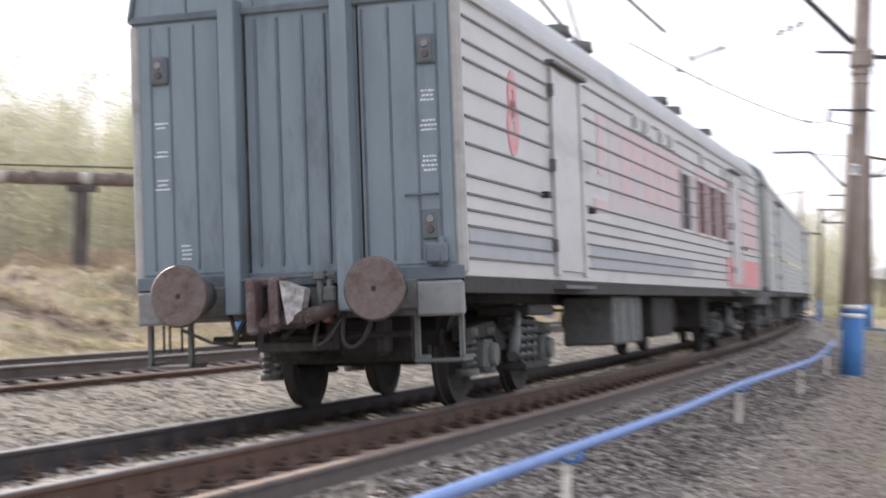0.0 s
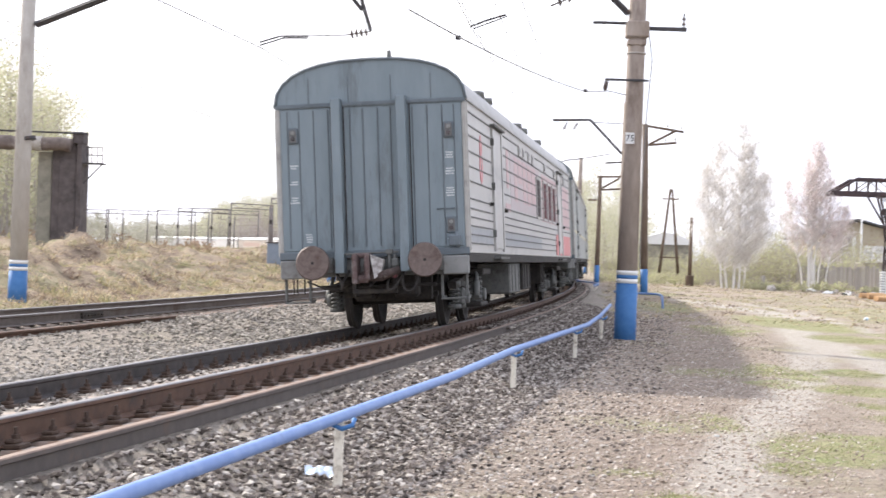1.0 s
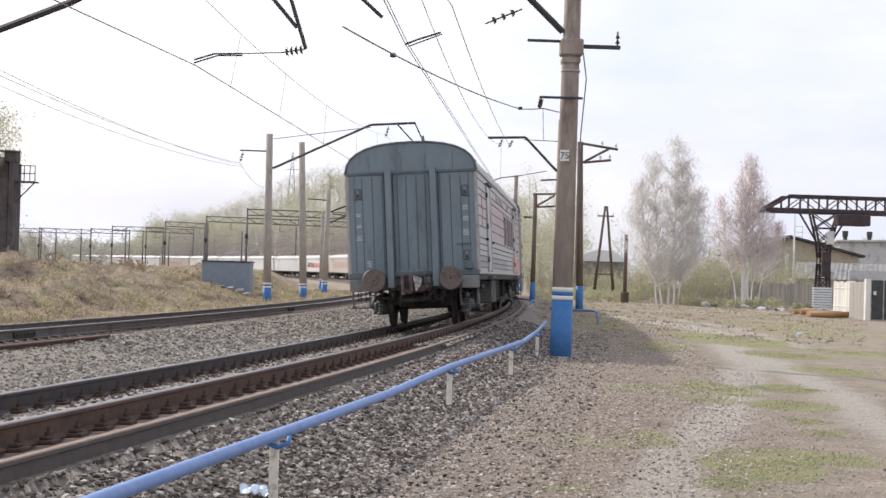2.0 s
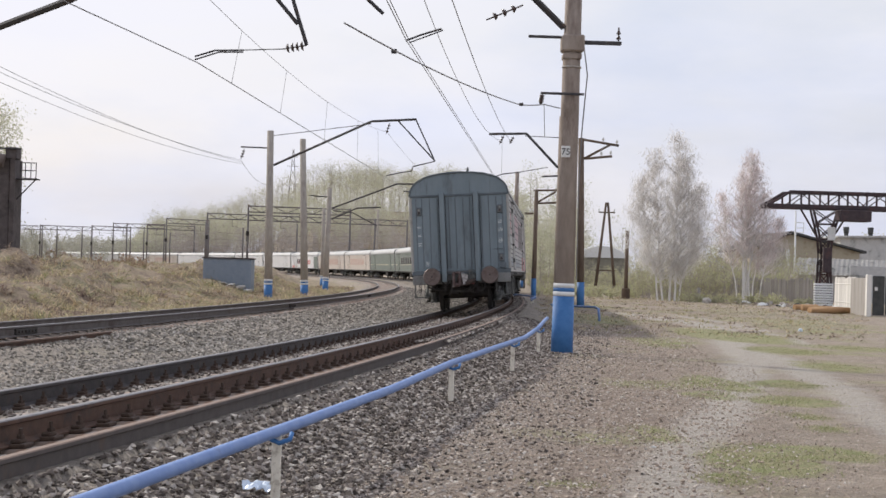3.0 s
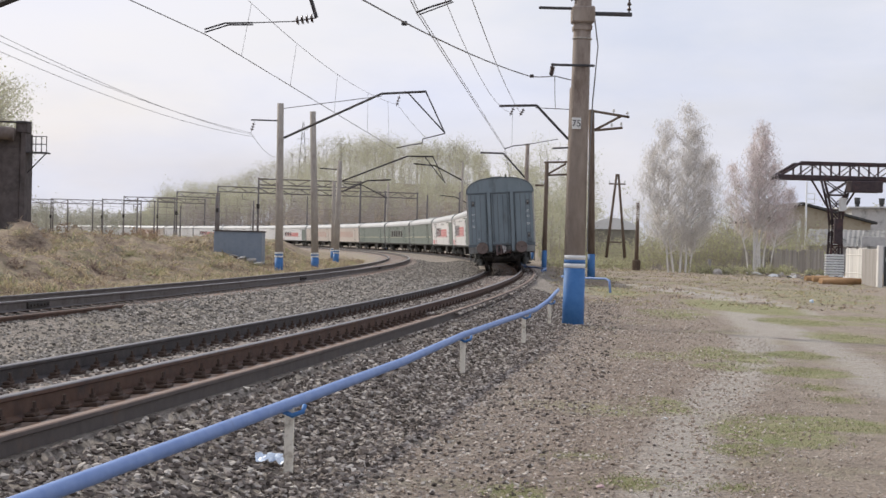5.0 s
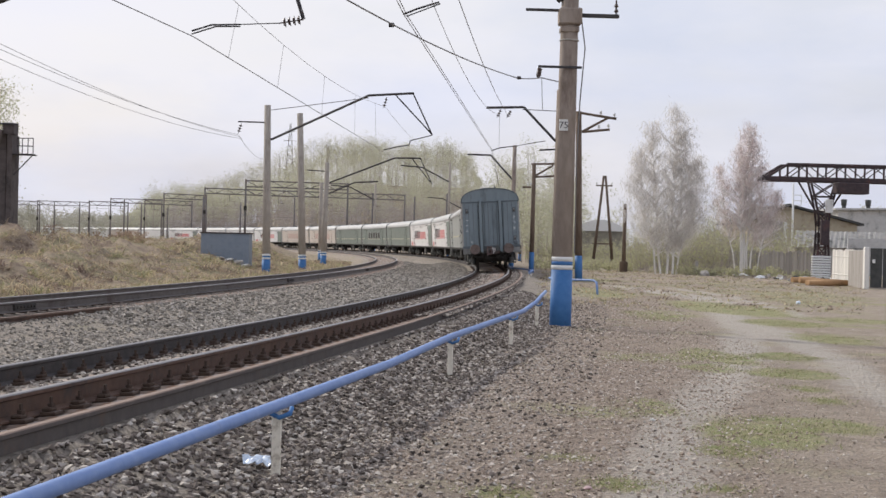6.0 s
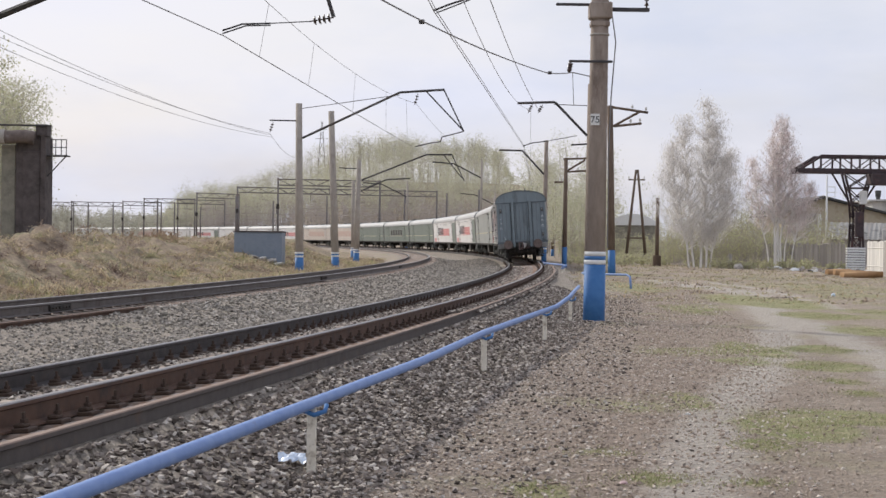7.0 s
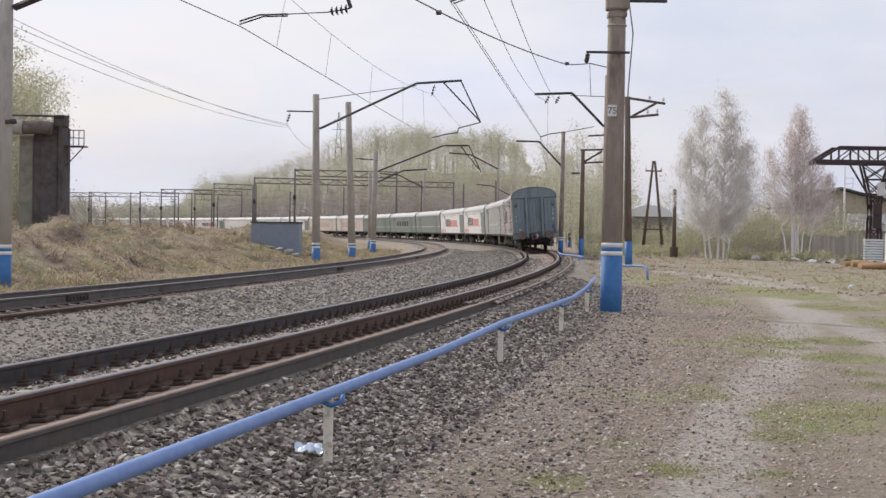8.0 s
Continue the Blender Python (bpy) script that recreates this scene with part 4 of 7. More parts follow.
            tube(bm, (x, sy * (HALF + 0.49), 1.115), (x, sy * (HALF + 0.515), 1.115), 0.27, 0.275, 28)
            tube(bm, (x, sy * (HALF + 0.515), 1.115), (x, sy * (HALF + 0.535), 1.115), 0.275, 0.255, 28)
            tube(bm, (x, sy * (HALF + 0.530), 1.115), (x, sy * (HALF + 0.539), 1.115), 0.025, 0.025, 8, idx=1)
            part("buffer_plate", bm, [M_BUFFER, M_UNDER], bf, "round rusty steel buffer plate")
        # automatic coupler: shank, guard arm, jaw plates, lock, lifting rod
        def at_end(bm, x0, x1, d0, d1, z0, z1, bevel=0.0):
            box(bm, x0 + 0.17, x1 + 0.17, min(sy * (HALF + d0), sy * (HALF + d1)), max(sy * (HALF + d0), sy * (HALF + d1)), z0, z1, bevel)
        bm = bmesh.new()
        at_end(bm, -0.30, -0.04, -0.3, 0.30, 0.88, 1.10, 0.03)
        at_end(bm, -0.36, 0.06, 0.22, 0.40, 0.80, 0.96, 0.05)
        tube(bm, (0.15, sy * (HALF + 0.32), 0.88), (0.44, sy * (HALF + 0.22), 0.97), 0.085, 0.06, 10)
        coupler = part("coupler", bm, M_COUPLER, beam, "rusty automatic coupler")
        bm = bmesh.new()
        at_end(bm, -0.44, -0.36, 0.20, 0.54, 0.76, 1.24, 0.025)
        at_end(bm, -0.25, -0.17, 0.24, 0.50, 0.82, 1.25, 0.025)
        at_end(bm, -0.44, -0.17, 0.22, 0.34, 1.17, 1.25, 0.02)
        at_end(bm, -0.42, -0.2, 0.22, 0.44, 0.78, 0.90, 0.04)
        part("jaw", bm, M_JAW, coupler, "reddish worn coupler jaw")
        bm = bmesh.new()
        q = [bm.verts.new((x + 0.17, sy * (HALF + d), z)) for x, d, z in ((-0.16, 0.44, 1.22), (0.04, 0.36, 1.14), (0.0, 0.36, 0.92), (-0.10, 0.44, 0.84),
                                                                  (-0.16, 0.28, 1.22), (0.04, 0.22, 1.14), (0.0, 0.22, 0.92), (-0.10, 0.28, 0.84))]
        for f in ((0, 1, 2, 3), (7, 6, 5, 4), (0, 4, 5, 1), (1, 5, 6, 2), (2, 6, 7, 3), (3, 7, 4, 0)):
            bm.faces.new([q[k] for k in f])
        bmesh.ops.recalc_face_normals(bm, faces=bm.faces)
        part("lock", bm, M_LOCK, coupler, "pale scuffed coupler lock")
        bm = bmesh.new()
        tube(bm, (-0.5, sy * (HALF + 0.16), 1.24), (0.42, sy * (HALF + 0.16), 1.26), 0.018, n=6)
        tube(bm, (0.27, sy * (HALF + 0.14), 0.9), (0.27, sy * (HALF + 0.14), 1.26), 0.03, n=8)
        tube(bm, (0.34, sy * (HALF + 0.14), 0.92), (0.36, sy * (HALF + 0.14), 1.22), 0.028, n=8)
        at_end(bm, 0.05, 0.16, 0.10, 0.2, 1.22, 1.30, 0.01)
        at_end(bm, 0.13, 0.25, 0.08, 0.18, 1.02, 1.16, 0.02)
        part("lifting_rod", bm, M_GREYUNDER, beam, "grey coupler lifting rod")
        bm = bmesh.new()
        tube(bm, (0.36, sy * (HALF + 0.16), 0.88), (0.36, sy * (HALF + 0.27), 0.88), 0.045, 0.035, 10)
        tube(bm, (0.36, sy * (HALF + 0.18), 0.95), (0.42, sy * (HALF + 0.18), 0.99), 0.018, n=6)
        part("brake_cock", bm, M_COCK, beam, "dull red brake cock")
        for k, (x, d) in enumerate(((-0.62, 0.30), (-0.12, 0.26), (0.20, 0.34), (0.48, 0.36))):
            bm = bmesh.new()
            pts = [(x + 0.05 * math.sin(i * 0.5 + k), sy * (HALF + 0.1 + 0.16 * math.sin(i / 12 * math.pi)), 0.98 - d * math.sin(i / 12 * math.pi)) for i in range(13)]
            pipe(bm, [(p[0] + 0.02 * i, p[1], p[2]) for i, p in enumerate(pts)], 0.022, 6)
            part("brake_hose", bm, M_UNDER, beam, "black brake hose")
        # ends of the underframe
        bm = bmesh.new()
        box(bm, -0.35, 0.35, min(sy * (HALF - 0.1), sy * (HALF + 0.12)), max(sy * (HALF - 0.1), sy * (HALF + 0.12)), 0.60, 0.68, 0.01)
        for x in (-0.33, 0.33):
            box(bm, x - 0.03, x + 0.03, min(sy * (HALF - 0.05), sy * (HALF + 0.08)), max(sy * (HALF - 0.05), sy * (HALF + 0.08)), 0.62, 1.0)
        box(bm, -0.75, 0.85, min(sy * (HALF - 1.2), sy * (HALF - 1.1)), max(sy * (HALF - 1.2), sy * (HALF - 1.1)), 0.52, 0.60, 0.01)
        tube(bm, (-0.95, sy * (HALF - 0.3), 0.72), (0.95, sy * (HALF - 0.3), 0.72), 0.03, n=8)
        part("brake_rigging", bm, M_UNDER, beam)
        for x in (-1.28, 1.28):
            bm = bmesh.new()
            for dx in (-0.2, 0.2):
                box(bm, x + dx - 0.018, x + dx + 0.018, min(sy * (HALF - 0.05), sy * (HALF - 0.11)), max(sy * (HALF - 0.05), sy * (HALF - 0.11)), 0.50, 0.90)
                box(bm, x + dx - 0.018, x + dx + 0.018, min(sy * (HALF - 0.05), sy * (HALF - 0.40)), max(sy * (HALF - 0.05), sy * (HALF - 0.40)), 0.50, 0.53)
            box(bm, x - 0.22, x + 0.22, min(sy * (HALF - 0.02), sy * (HALF - 0.34)), max(sy * (HALF - 0.02), sy * (HALF - 0.34)), 0.47, 0.50, 0.006)
            part("step", bm, M_GREYUNDER, beam, "grey steel foot step")
        # lamps and lettering of the end
        for x, z in ((-1.27, 3.18), (1.27, 3.18), (1.27, 1.66)):
            bm = bmesh.new()
            box(bm, x - 0.085, x + 0.085, min(sy * HALF, sy * (HALF + 0.05)), max(sy * HALF, sy * (HALF + 0.05)), z - 0.13, z + 0.13, 0.015)
            lm = part("tail_lamp", bm, M_CARDARK, end)
            bm = bmesh.new()
            box(bm, x - 0.055, x + 0.055, min(sy * (HALF + 0.048), sy * (HALF + 0.056)), max(sy * (HALF + 0.048), sy * (HALF + 0.056)), z - 0.10, z + 0.10)
            part("lamp_face", bm, M_GROOVE, lm, "dark recessed lamp face")
            # the upper lens is paler, to paint in the highlight on the glass
            for dz, lens_mat, words in ((-0.045, M_LAMP, "dull dark lamp lens"), (0.045, M_CORNER, "grey lamp lens, pale for the highlight on the glass")):
                bm = bmesh.new()
                tube(bm, (x, sy * (HALF + 0.052), z + dz), (x, sy * (HALF + 0.075), z + dz), 0.036, 0.030, 12)
                part("lens", bm, lens_mat, lm, words)
        if sy < 0 and fine:
            rng = random.Random(5)
            for x, z, rows in ((-1.27, 2.66, 2), (-1.27, 2.40, 2), (-1.27, 2.12, 3), (-1.05, 1.50, 4), (1.27, 2.76, 3), (1.27, 2.50, 3), (1.27, 2.17, 4), (1.27, 1.42, 3)):
                for k in range(rows):
                    wdt = rng.uniform(0.045, 0.075)
                    zc = z + 0.040 * (rows / 2 - k)
                    bm = bmesh.new()
                    xx = x - wdt
                    while xx < x + wdt - 0.012:
                        ww = min(rng.uniform(0.012, 0.034), x + wdt - xx)
                        box(bm, xx, xx + ww, -HALF - 0.017, -HALF - 0.011, zc - rng.uniform(0.007, 0.011), zc + rng.uniform(0.007, 0.011))
                        xx += ww + 0.008
                    part("lettering", bm, M_LETTER, end, "small white painted line of writing")
            bm = bmesh.new()
            pipe(bm, [(1.05, -HALF, 1.92), (1.05, -HALF - 0.06, 1.92), (1.33, -HALF - 0.06, 1.92), (1.33, -HALF, 1.92)], 0.012, 6)
            part("grab_rail", bm, M_CARDARK, end)
            bm = bmesh.new()
            box(bm, 1.22, 1.42, -HALF - 0.09, -HALF, 1.32, 1.50, 0.02)
            tube(bm, (1.36, -HALF - 0.06, 1.30), (1.36, -HALF - 0.06, 1.55), 0.035, 0.03, 8)
            part("cable_socket", bm, M_CARDARK, end)
            bm = bmesh.new()
            for x in (-1.36, -1.30, -1.18):
                tube(bm, (x, -HALF + 0.1, 0.90), (x, -HALF + 0.1, 0.62), 0.012, n=6)
            pipe(bm, [(-1.1, -HALF - 0.05, 0.82), (-0.8, -HALF - 0.1, 0.7), (-0.5, -HALF - 0.12, 0.66)], 0.016, 6)
            part("hanger", bm, M_UNDER, beam)
    # underfloor gear
    for y0, y1, x0, x1, z0 in ((-4.6, -2.6, 0.75, 1.42, 0.42), (-4.6, -2.6, -1.42, -0.75, 0.42), (-1.2, 0.6, 0.7, 1.35, 0.45), (1.6, 3.8, -0.5, 0.9, 0.55), (4.2, 5.0, 0.6, 1.3, 0.5)):
        bm = bmesh.new()
        box(bm, x0, x1, y0, y1, z0, 1.05, 0.03)
        eq = part("equipment_box", bm, M_GREYUNDER if x0 > 0.7 else M_UNDER, car, "dusty grey underfloor box")
        for k in range(3):
            yy = y0 + (y1 - y0) * (k + 0.5) / 3
            bm = bmesh.new()
            box(bm, x1, x1 + 0.015, yy - 0.02, yy + 0.02, z0 + 0.05, 1.0)
            part("rib", bm, M_GREYUNDER if x0 > 0.7 else M_UNDER, eq)
    bm = bmesh.new()
    for x in (-0.6, 0.6):
        box(bm, x - 0.08, x + 0.08, -HALF + 0.2, HALF - 0.2, 0.98, SILL - 0.01)
    tube(bm, (-1.0, -6, 0.9), (-1.0, 6, 0.9), 0.03, n=6)
    tube(bm, (0.3, -1.9, 0.75), (0.3, -0.3, 0.75), 0.2, n=12)
    part("underframe", bm, M_UNDER, car)
    sets = []
    for y in (-8.5, 8.5):
        sets += bogie(car, y, wheel_mesh, fine)
    return car, sets
# ------------------------------------------------------------------ poles and fence
def pole(name, x, y, h, r0, r1, material, lean=0.0, blue=1.15, bands=True, label="", category="pole", z0=None):
    """A tapering pole with a painted foot; lean in degrees to the right. h is the height of its top in the world."""
    z0 = ground_z(x, y) if z0 is None else z0
    h = h - z0
    root = tagged(new(name), label, category)
    root.matrix_basis = Matrix.Translation((x, y, z0)) @ pose(0, 0, 0, 0, lean, 0)

    def rad(z):
        return r0 + (r1 - r0) * z / h

    n = 20 if r0 > 0.2 else 12
    bm = bmesh.new()
    tube(bm, (0, 0, -0.6), (0, 0, h), rad(-0.6), r1, n)
    part("shaft", bm, material, root)
    if blue:
        bm = bmesh.new()
        tube(bm, (0, 0, -0.3), (0, 0, blue), rad(-0.3) + 0.006, rad(blue) + 0.006, n)
        part("painted_foot", bm, M_BLUE, root, "bright blue painted foot")
    if bands:
        for a, b in ((blue, blue + 0.09), (blue + 0.17, blue + 0.26)):
            bm = bmesh.new()
            tube(bm, (0, 0, a), (0, 0, b), rad(a) + 0.009, rad(b) + 0.009, n)
            part("band", bm, M_WHITEBAND, root, "white painted ring")
        bm = bmesh.new()
        tube(bm, (0, 0, blue + 0.09), (0, 0, blue + 0.17), rad(blue) + 0.007, rad(blue) + 0.006, n)
        part("painted_ring", bm, M_BLUE, root, "bright blue painted ring")
    return root


def fitting(name, parent, make, material, label=""):
    """A part given in world places, hung on a pole."""
    bm = bmesh.new()
    make(bm)
    bmesh.ops.transform(bm, matrix=parent.matrix_basis.inverted(), verts=bm.verts)
    return part(name, bm, material, parent, label)


def insulator(bm, a, b, r=0.10, discs=3):
    a, b = Vector(a), Vector(b)
    tube(bm, a, b, 0.018, n=6)
    for k in range(discs):
        c = a.lerp(b, (k + 1) / (discs + 1))
        d = (b - a).normalized() * 0.03
        tube(bm, c - d, c + d, r, r * 0.55, 10)


def girder(bm, a, b, w=0.055):
    """A bracket bar: two channels side by side with ties."""
    a, b = Vector(a), Vector(b)
    d = (b - a).normalized()
    s = Vector((0, 1, 0))
    for k in (-1, 1):
        tube(bm, a + s * 0.07 * k, b + s * 0.07 * k, w, n=4)
    m = max(2, int((b - a).length / 0.8))
    for i in range(m + 1):
        c = a.lerp(b, i / m)
        tube(bm, c - s * 0.09, c + s * 0.09, 0.02, n=4)


def bracket(parent, pts, struts=(), w=0.055, label="dark steel overhead line bracket"):
    for p, q in zip(pts, pts[1:]):
        fitting("bracket", parent, lambda bm: girder(bm, p, q, w), M_STEEL, label)
    for p, q in struts:
        fitting("strut", parent, lambda bm: tube(bm, p, q, w * 0.75, n=6), M_STEEL)


CONCRETE_LABEL = "pale concrete catenary pole with a blue foot and white rings"
# the pole beside the fence
P1 = pole("catenary_pole", 3.46, 33.9, 9.6, 0.22, 0.158, M_CONCBROWN, 0.4, 1.16, True,
          "brown-stained concrete catenary pole with a blue foot and white rings")
bracket(P1, [(3.32, 33.9, 6.68), (1.35, 33.9, 8.55), (-2.6, 33.9, 8.75)], [((-2.5, 33.9, 8.7), (-0.4, 33.9, 6.85))])
fitting("collar", P1, lambda bm: (box(bm, 3.28, 3.74, 33.66, 34.14, 6.18, 6.52, 0.03), box(bm, 3.31, 3.69, 33.70, 34.10, 6.02, 6.14, 0.02)), M_CONCBROWN, "dark steel collar")
fitting("cross_arm", P1, lambda bm: box(bm, 3.6, 4.52, 33.86, 33.94, 6.35, 6.43, 0.01), M_STEEL)
fitting("cross_arm", P1, lambda bm: box(bm, 2.60, 3.4, 33.87, 33.93, 6.455, 6.51, 0.01), M_STEEL)
fitting("cross_arm", P1, lambda bm: box(bm, 2.86, 3.75, 33.65, 33.69, 5.27, 5.32, 0.008), M_STEEL)
fitting("insulator", P1, lambda bm: insulator(bm, (4.46, 33.9, 6.4), (4.46, 33.9, 6.72), 0.05, 2), M_INSUL, "small brown pin insulator")
fitting("insulator", P1, lambda bm: insulator(bm, (2.90, 33.67, 5.28), (2.86, 33.67, 5.05), 0.06, 3), M_INSUL)
fitting("number_plate", P1, lambda bm: box(bm, 3.32, 3.50, 33.67, 33.70, 4.0, 4.23), M_WHITEBAND, "small white number plate")
text = bpy.data.curves.new("figures", "FONT")
text.body, text.size, text.align_x, text.extrude = "75", 0.19, "CENTER", 0.002
text_ob = bpy.data.objects.new("figures", text)
text_me = bpy.data.meshes.new_from_object(text_ob)
text_me.materials.append(M_STEEL)
figures = new("figures", text_me)
figures.parent = P1
figures.matrix_basis = P1.matrix_basis.inverted() @ pose(3.41, 33.664, 4.05, 90, 0, 0)
tagged(figures, "dark painted figures of the plate")
for zz in (5.85, 6.06):
    fitting("wire_tie", P1, lambda bm: tube(bm, (3.505, 33.9, zz), (3.505, 33.9, zz + 0.035), 0.20, 0.20, 16), M_CONC)
fitting("down_lead", P1, lambda bm: pipe(bm, [(3.74, 33.8, 6.3), (3.82, 33.75, 5.7), (3.74, 33.75, 4.6), (3.70, 33.75, 3.4), (3.70, 33.74, 1.5)], 0.014, 5), M_WIRE, "thin grounding wire")
fitting("registration_arm", P1, lambda bm: (tube(bm, (0.08, 33.9, 6.31), (0.39, 33.9, 6.44), 0.022, n=6), tube(bm, (0.39, 33.9, 6.44), (0.81, 33.9, 6.58), 0.022, n=6),
                                            tube(bm, (0.15, 33.9, 6.27), (0.84, 33.9, 6.55), 0.014, n=6)), M_STEEL, "thin steel registration arm")
fitting("insulator", P1, lambda bm: insulator(bm, (1.72, 33.9, 6.79), (2.47, 33.9, 7.12), 0.09, 3), M_INSUL)

# the pole across the two tracks
LP = pole("catenary_pole", -11.25, 42.2, 9.7, 0.235, 0.16, M_CONC, 0.3, 0.80, True, CONCRETE_LABEL)
bracket(LP, [(-11.01, 42.2, 7.15), (-8.42, 42.2, 8.25), (-6.3, 42.2, 9.5), (-2.3, 42.2, 9.6)],
        [((-4.2, 42.2, 9.55), (-2.67, 42.2, 7.8)), ((-3.2, 42.2, 9.6), (-2.43, 42.2, 7.27))], 0.075)
fitting("insulator", LP, lambda bm: insulator(bm, (-2.43, 42.2, 7.26), (-3.03, 42.2, 7.15), 0.13, 4), M_INSUL)
fitting("registration_arm", LP, lambda bm: (tube(bm, (-3.03, 42.2, 7.15), (-4.03, 42.2, 7.09), 0.014, n=6), tube(bm, (-4.03, 42.2, 7.09), (-4.75, 42.2, 7.06), 0.024, n=6),
                                            tube(bm, (-4.75, 42.2, 7.06), (-5.26, 42.2, 6.89), 0.024, n=6), tube(bm, (-4.03, 42.2, 7.04), (-4.65, 42.2, 7.02), 0.02, n=6),
                                            tube(bm, (-4.65, 42.2, 7.02), (-5.26, 42.2, 6.81), 0.02, n=6)), M_STEEL, "thin steel registration arm")
fitting("cable_clip", LP, lambda bm: tube(bm, (-11.12, 42.2, 4.28), (-11.1, 42.2, 4.18), 0.20, 0.20, 16), M_STEEL)

# poles beyond the second track
L1 = pole("catenary_pole", -6.35, 83.0, 8.40, 0.21, 0.16, M_CONCMID, -0.8, 0.72, True, CONCRETE_LABEL)
bracket(L1, [(-6.26, 83.0, 6.68), (-1.42, 83.0, 9.02), (0.82, 83.0, 9.19)], [((-0.09, 83.0, 9.09), (1.78, 83.0, 7.16)), ((0.79, 83.0, 9.19), (1.81, 83.0, 7.11))], 0.052)
fitting("cross_arm", L1, lambda bm: tube(bm, (-7.92, 83.0, 7.54), (-6.39, 83.0, 7.53), 0.04, n=6), M_STEEL)
fitting("insulator", L1, lambda bm: insulator(bm, (-7.75, 83.0, 7.45), (-7.91, 83.0, 6.94), 0.10, 3), M_INSUL)
fitting("stay_rod", L1, lambda bm: tube(bm, (-6.34, 83.0, 8.15), (-1.42, 83.0, 8.9), 0.018, n=5), M_STEEL)
fitting("registration_arm", L1, lambda bm: (tube(bm, (-0.62, 83.0, 6.31), (0.09, 83.0, 6.49), 0.03, n=6), tube(bm, (0.09, 83.0, 6.49), (0.66, 83.0, 6.58), 0.03, n=6), tube(bm, (0.66, 83.0, 6.58), (0.71, 83.0, 6.81), 0.03, n=6),
                                            tube(bm, (0.71, 83.0, 6.81), (1.81, 83.0, 7.11), 0.03, n=6)), M_STEEL)
fitting("insulator", L1, lambda bm: insulator(bm, (-0.51, 83.0, 8.97), (-0.67, 83.0, 8.4), 0.09, 3), M_INSUL)
L2 = pole("catenary_pole", -5.25, 96.0, 9.05, 0.22, 0.17, M_CONCMID, -2.2, 0.72, True, "pale concrete catenary pole leaning towards the bank, blue foot")
L3 = pole("catenary_pole", -4.95, 117.0, 7.25, 0.21, 0.16, M_CONCMID, 1.0, 0.74, True, CONCRETE_LABEL)
bracket(L3, [(-4.63, 117.0, 5.83), (-0.06, 117.0, 7.69), (1.74, 117.0, 7.71)], [((1.14, 117.0, 7.7), (2.48, 117.0, 6.05)), ((1.74, 117.0, 7.71), (2.64, 117.0, 5.85))], 0.052)
bracket(L3, [(-4.62, 117.0, 5.07), (-2.84, 117.0, 5.89), (-1.2, 117.0, 5.99)], [], 0.048)
fitting("cross_arm", L3, lambda bm: tube(bm, (-6.24, 117.0, 6.68), (-4.88, 117.0, 6.62), 0.04, n=6), M_STEEL)
L4 = pole("catenary_pole", -6.62, 150.0, 7.0, 0.21, 0.16, M_CONCMID, -0.5, 0.7, True, CONCRETE_LABEL)
for px_, dd, hh in ((7.74, 235.0, 13.2), (-3.07, 260.0, 11.0), (13.58, 330.0, 11.5)):
    far_pole = pole("catenary_pole", px_, dd, hh, 0.2, 0.15, M_CONCMID, 0, 0.7, False, "distant grey concrete catenary pole", z0=0.2)
    bracket(far_pole, [(px_, dd, hh - 2.6), (px_ - 4.0, dd, hh - 0.6), (px_ - 7.0, dd, hh - 0.4)], [], 0.09)

# poles on the outside of the bend
R1 = pole("catenary_pole", 8.33, 85.0, 9.75, 0.2, 0.15, M_CONCBROWN, 0.2, 0.75, False, "brown concrete catenary pole with an angled bracket")
bracket(R1, [(8.2, 85.0, 7.11), (6.53, 85.0, 8.81), (4.61, 85.0, 8.73)], [], 0.058)
fitting("stay_rod", R1, lambda bm: tube(bm, (8.22, 85.0, 8.65), (6.47, 85.0, 8.69), 0.02, n=5), M_STEEL)
for a, b in (((5.37, 85.0, 8.69), (5.15, 85.0, 8.22)), ((5.89, 85.0, 8.65), (5.67, 85.0, 8.24))):
    fitting("insulator", R1, lambda bm: insulator(bm, a, b, 0.10, 3), M_INSUL)
fitting("registration_arm", R1, lambda bm: (tube(bm, (4.93, 85.0, 6.53), (5.36, 85.0, 6.69), 0.03, n=6), tube(bm, (5.36, 85.0, 6.69), (6.09, 85.0, 6.79), 0.03, n=6), tube(bm, (6.09, 85.0, 6.79), (7.68, 85.0, 7.1), 0.02, n=6)), M_STEEL)
fitting("cross_arm", R1, lambda bm: tube(bm, (7.4, 85.0, 6.62), (8.27, 85.0, 6.68), 0.05, n=6), M_STEEL)
R3 = pole("catenary_pole", 9.27, 130.0, 9.6, 0.2, 0.15, M_CONCBROWN, 0.5, 0.95, True, "brown concrete catenary pole with a blue foot", z0=0.1)
bracket(R3, [(9.19, 130.0, 6.94), (7.47, 130.0, 8.78), (5.65, 130.0, 8.8)], [], 0.065)
R4 = pole("catenary_pole", 14.52, 190.0, 6.2, 0.17, 0.13, M_WOOD, 0.5, 0.8, False, "distant dark wooden line pole", z0=0.0)
for zz in (4.6, 5.6):
    fitting("cross_arm", R4, lambda bm: tube(bm, (R4.location.x - 1.2, 190, zz), (R4.location.x + 1.2, 190, zz), 0.06, n=6), M_WOOD)


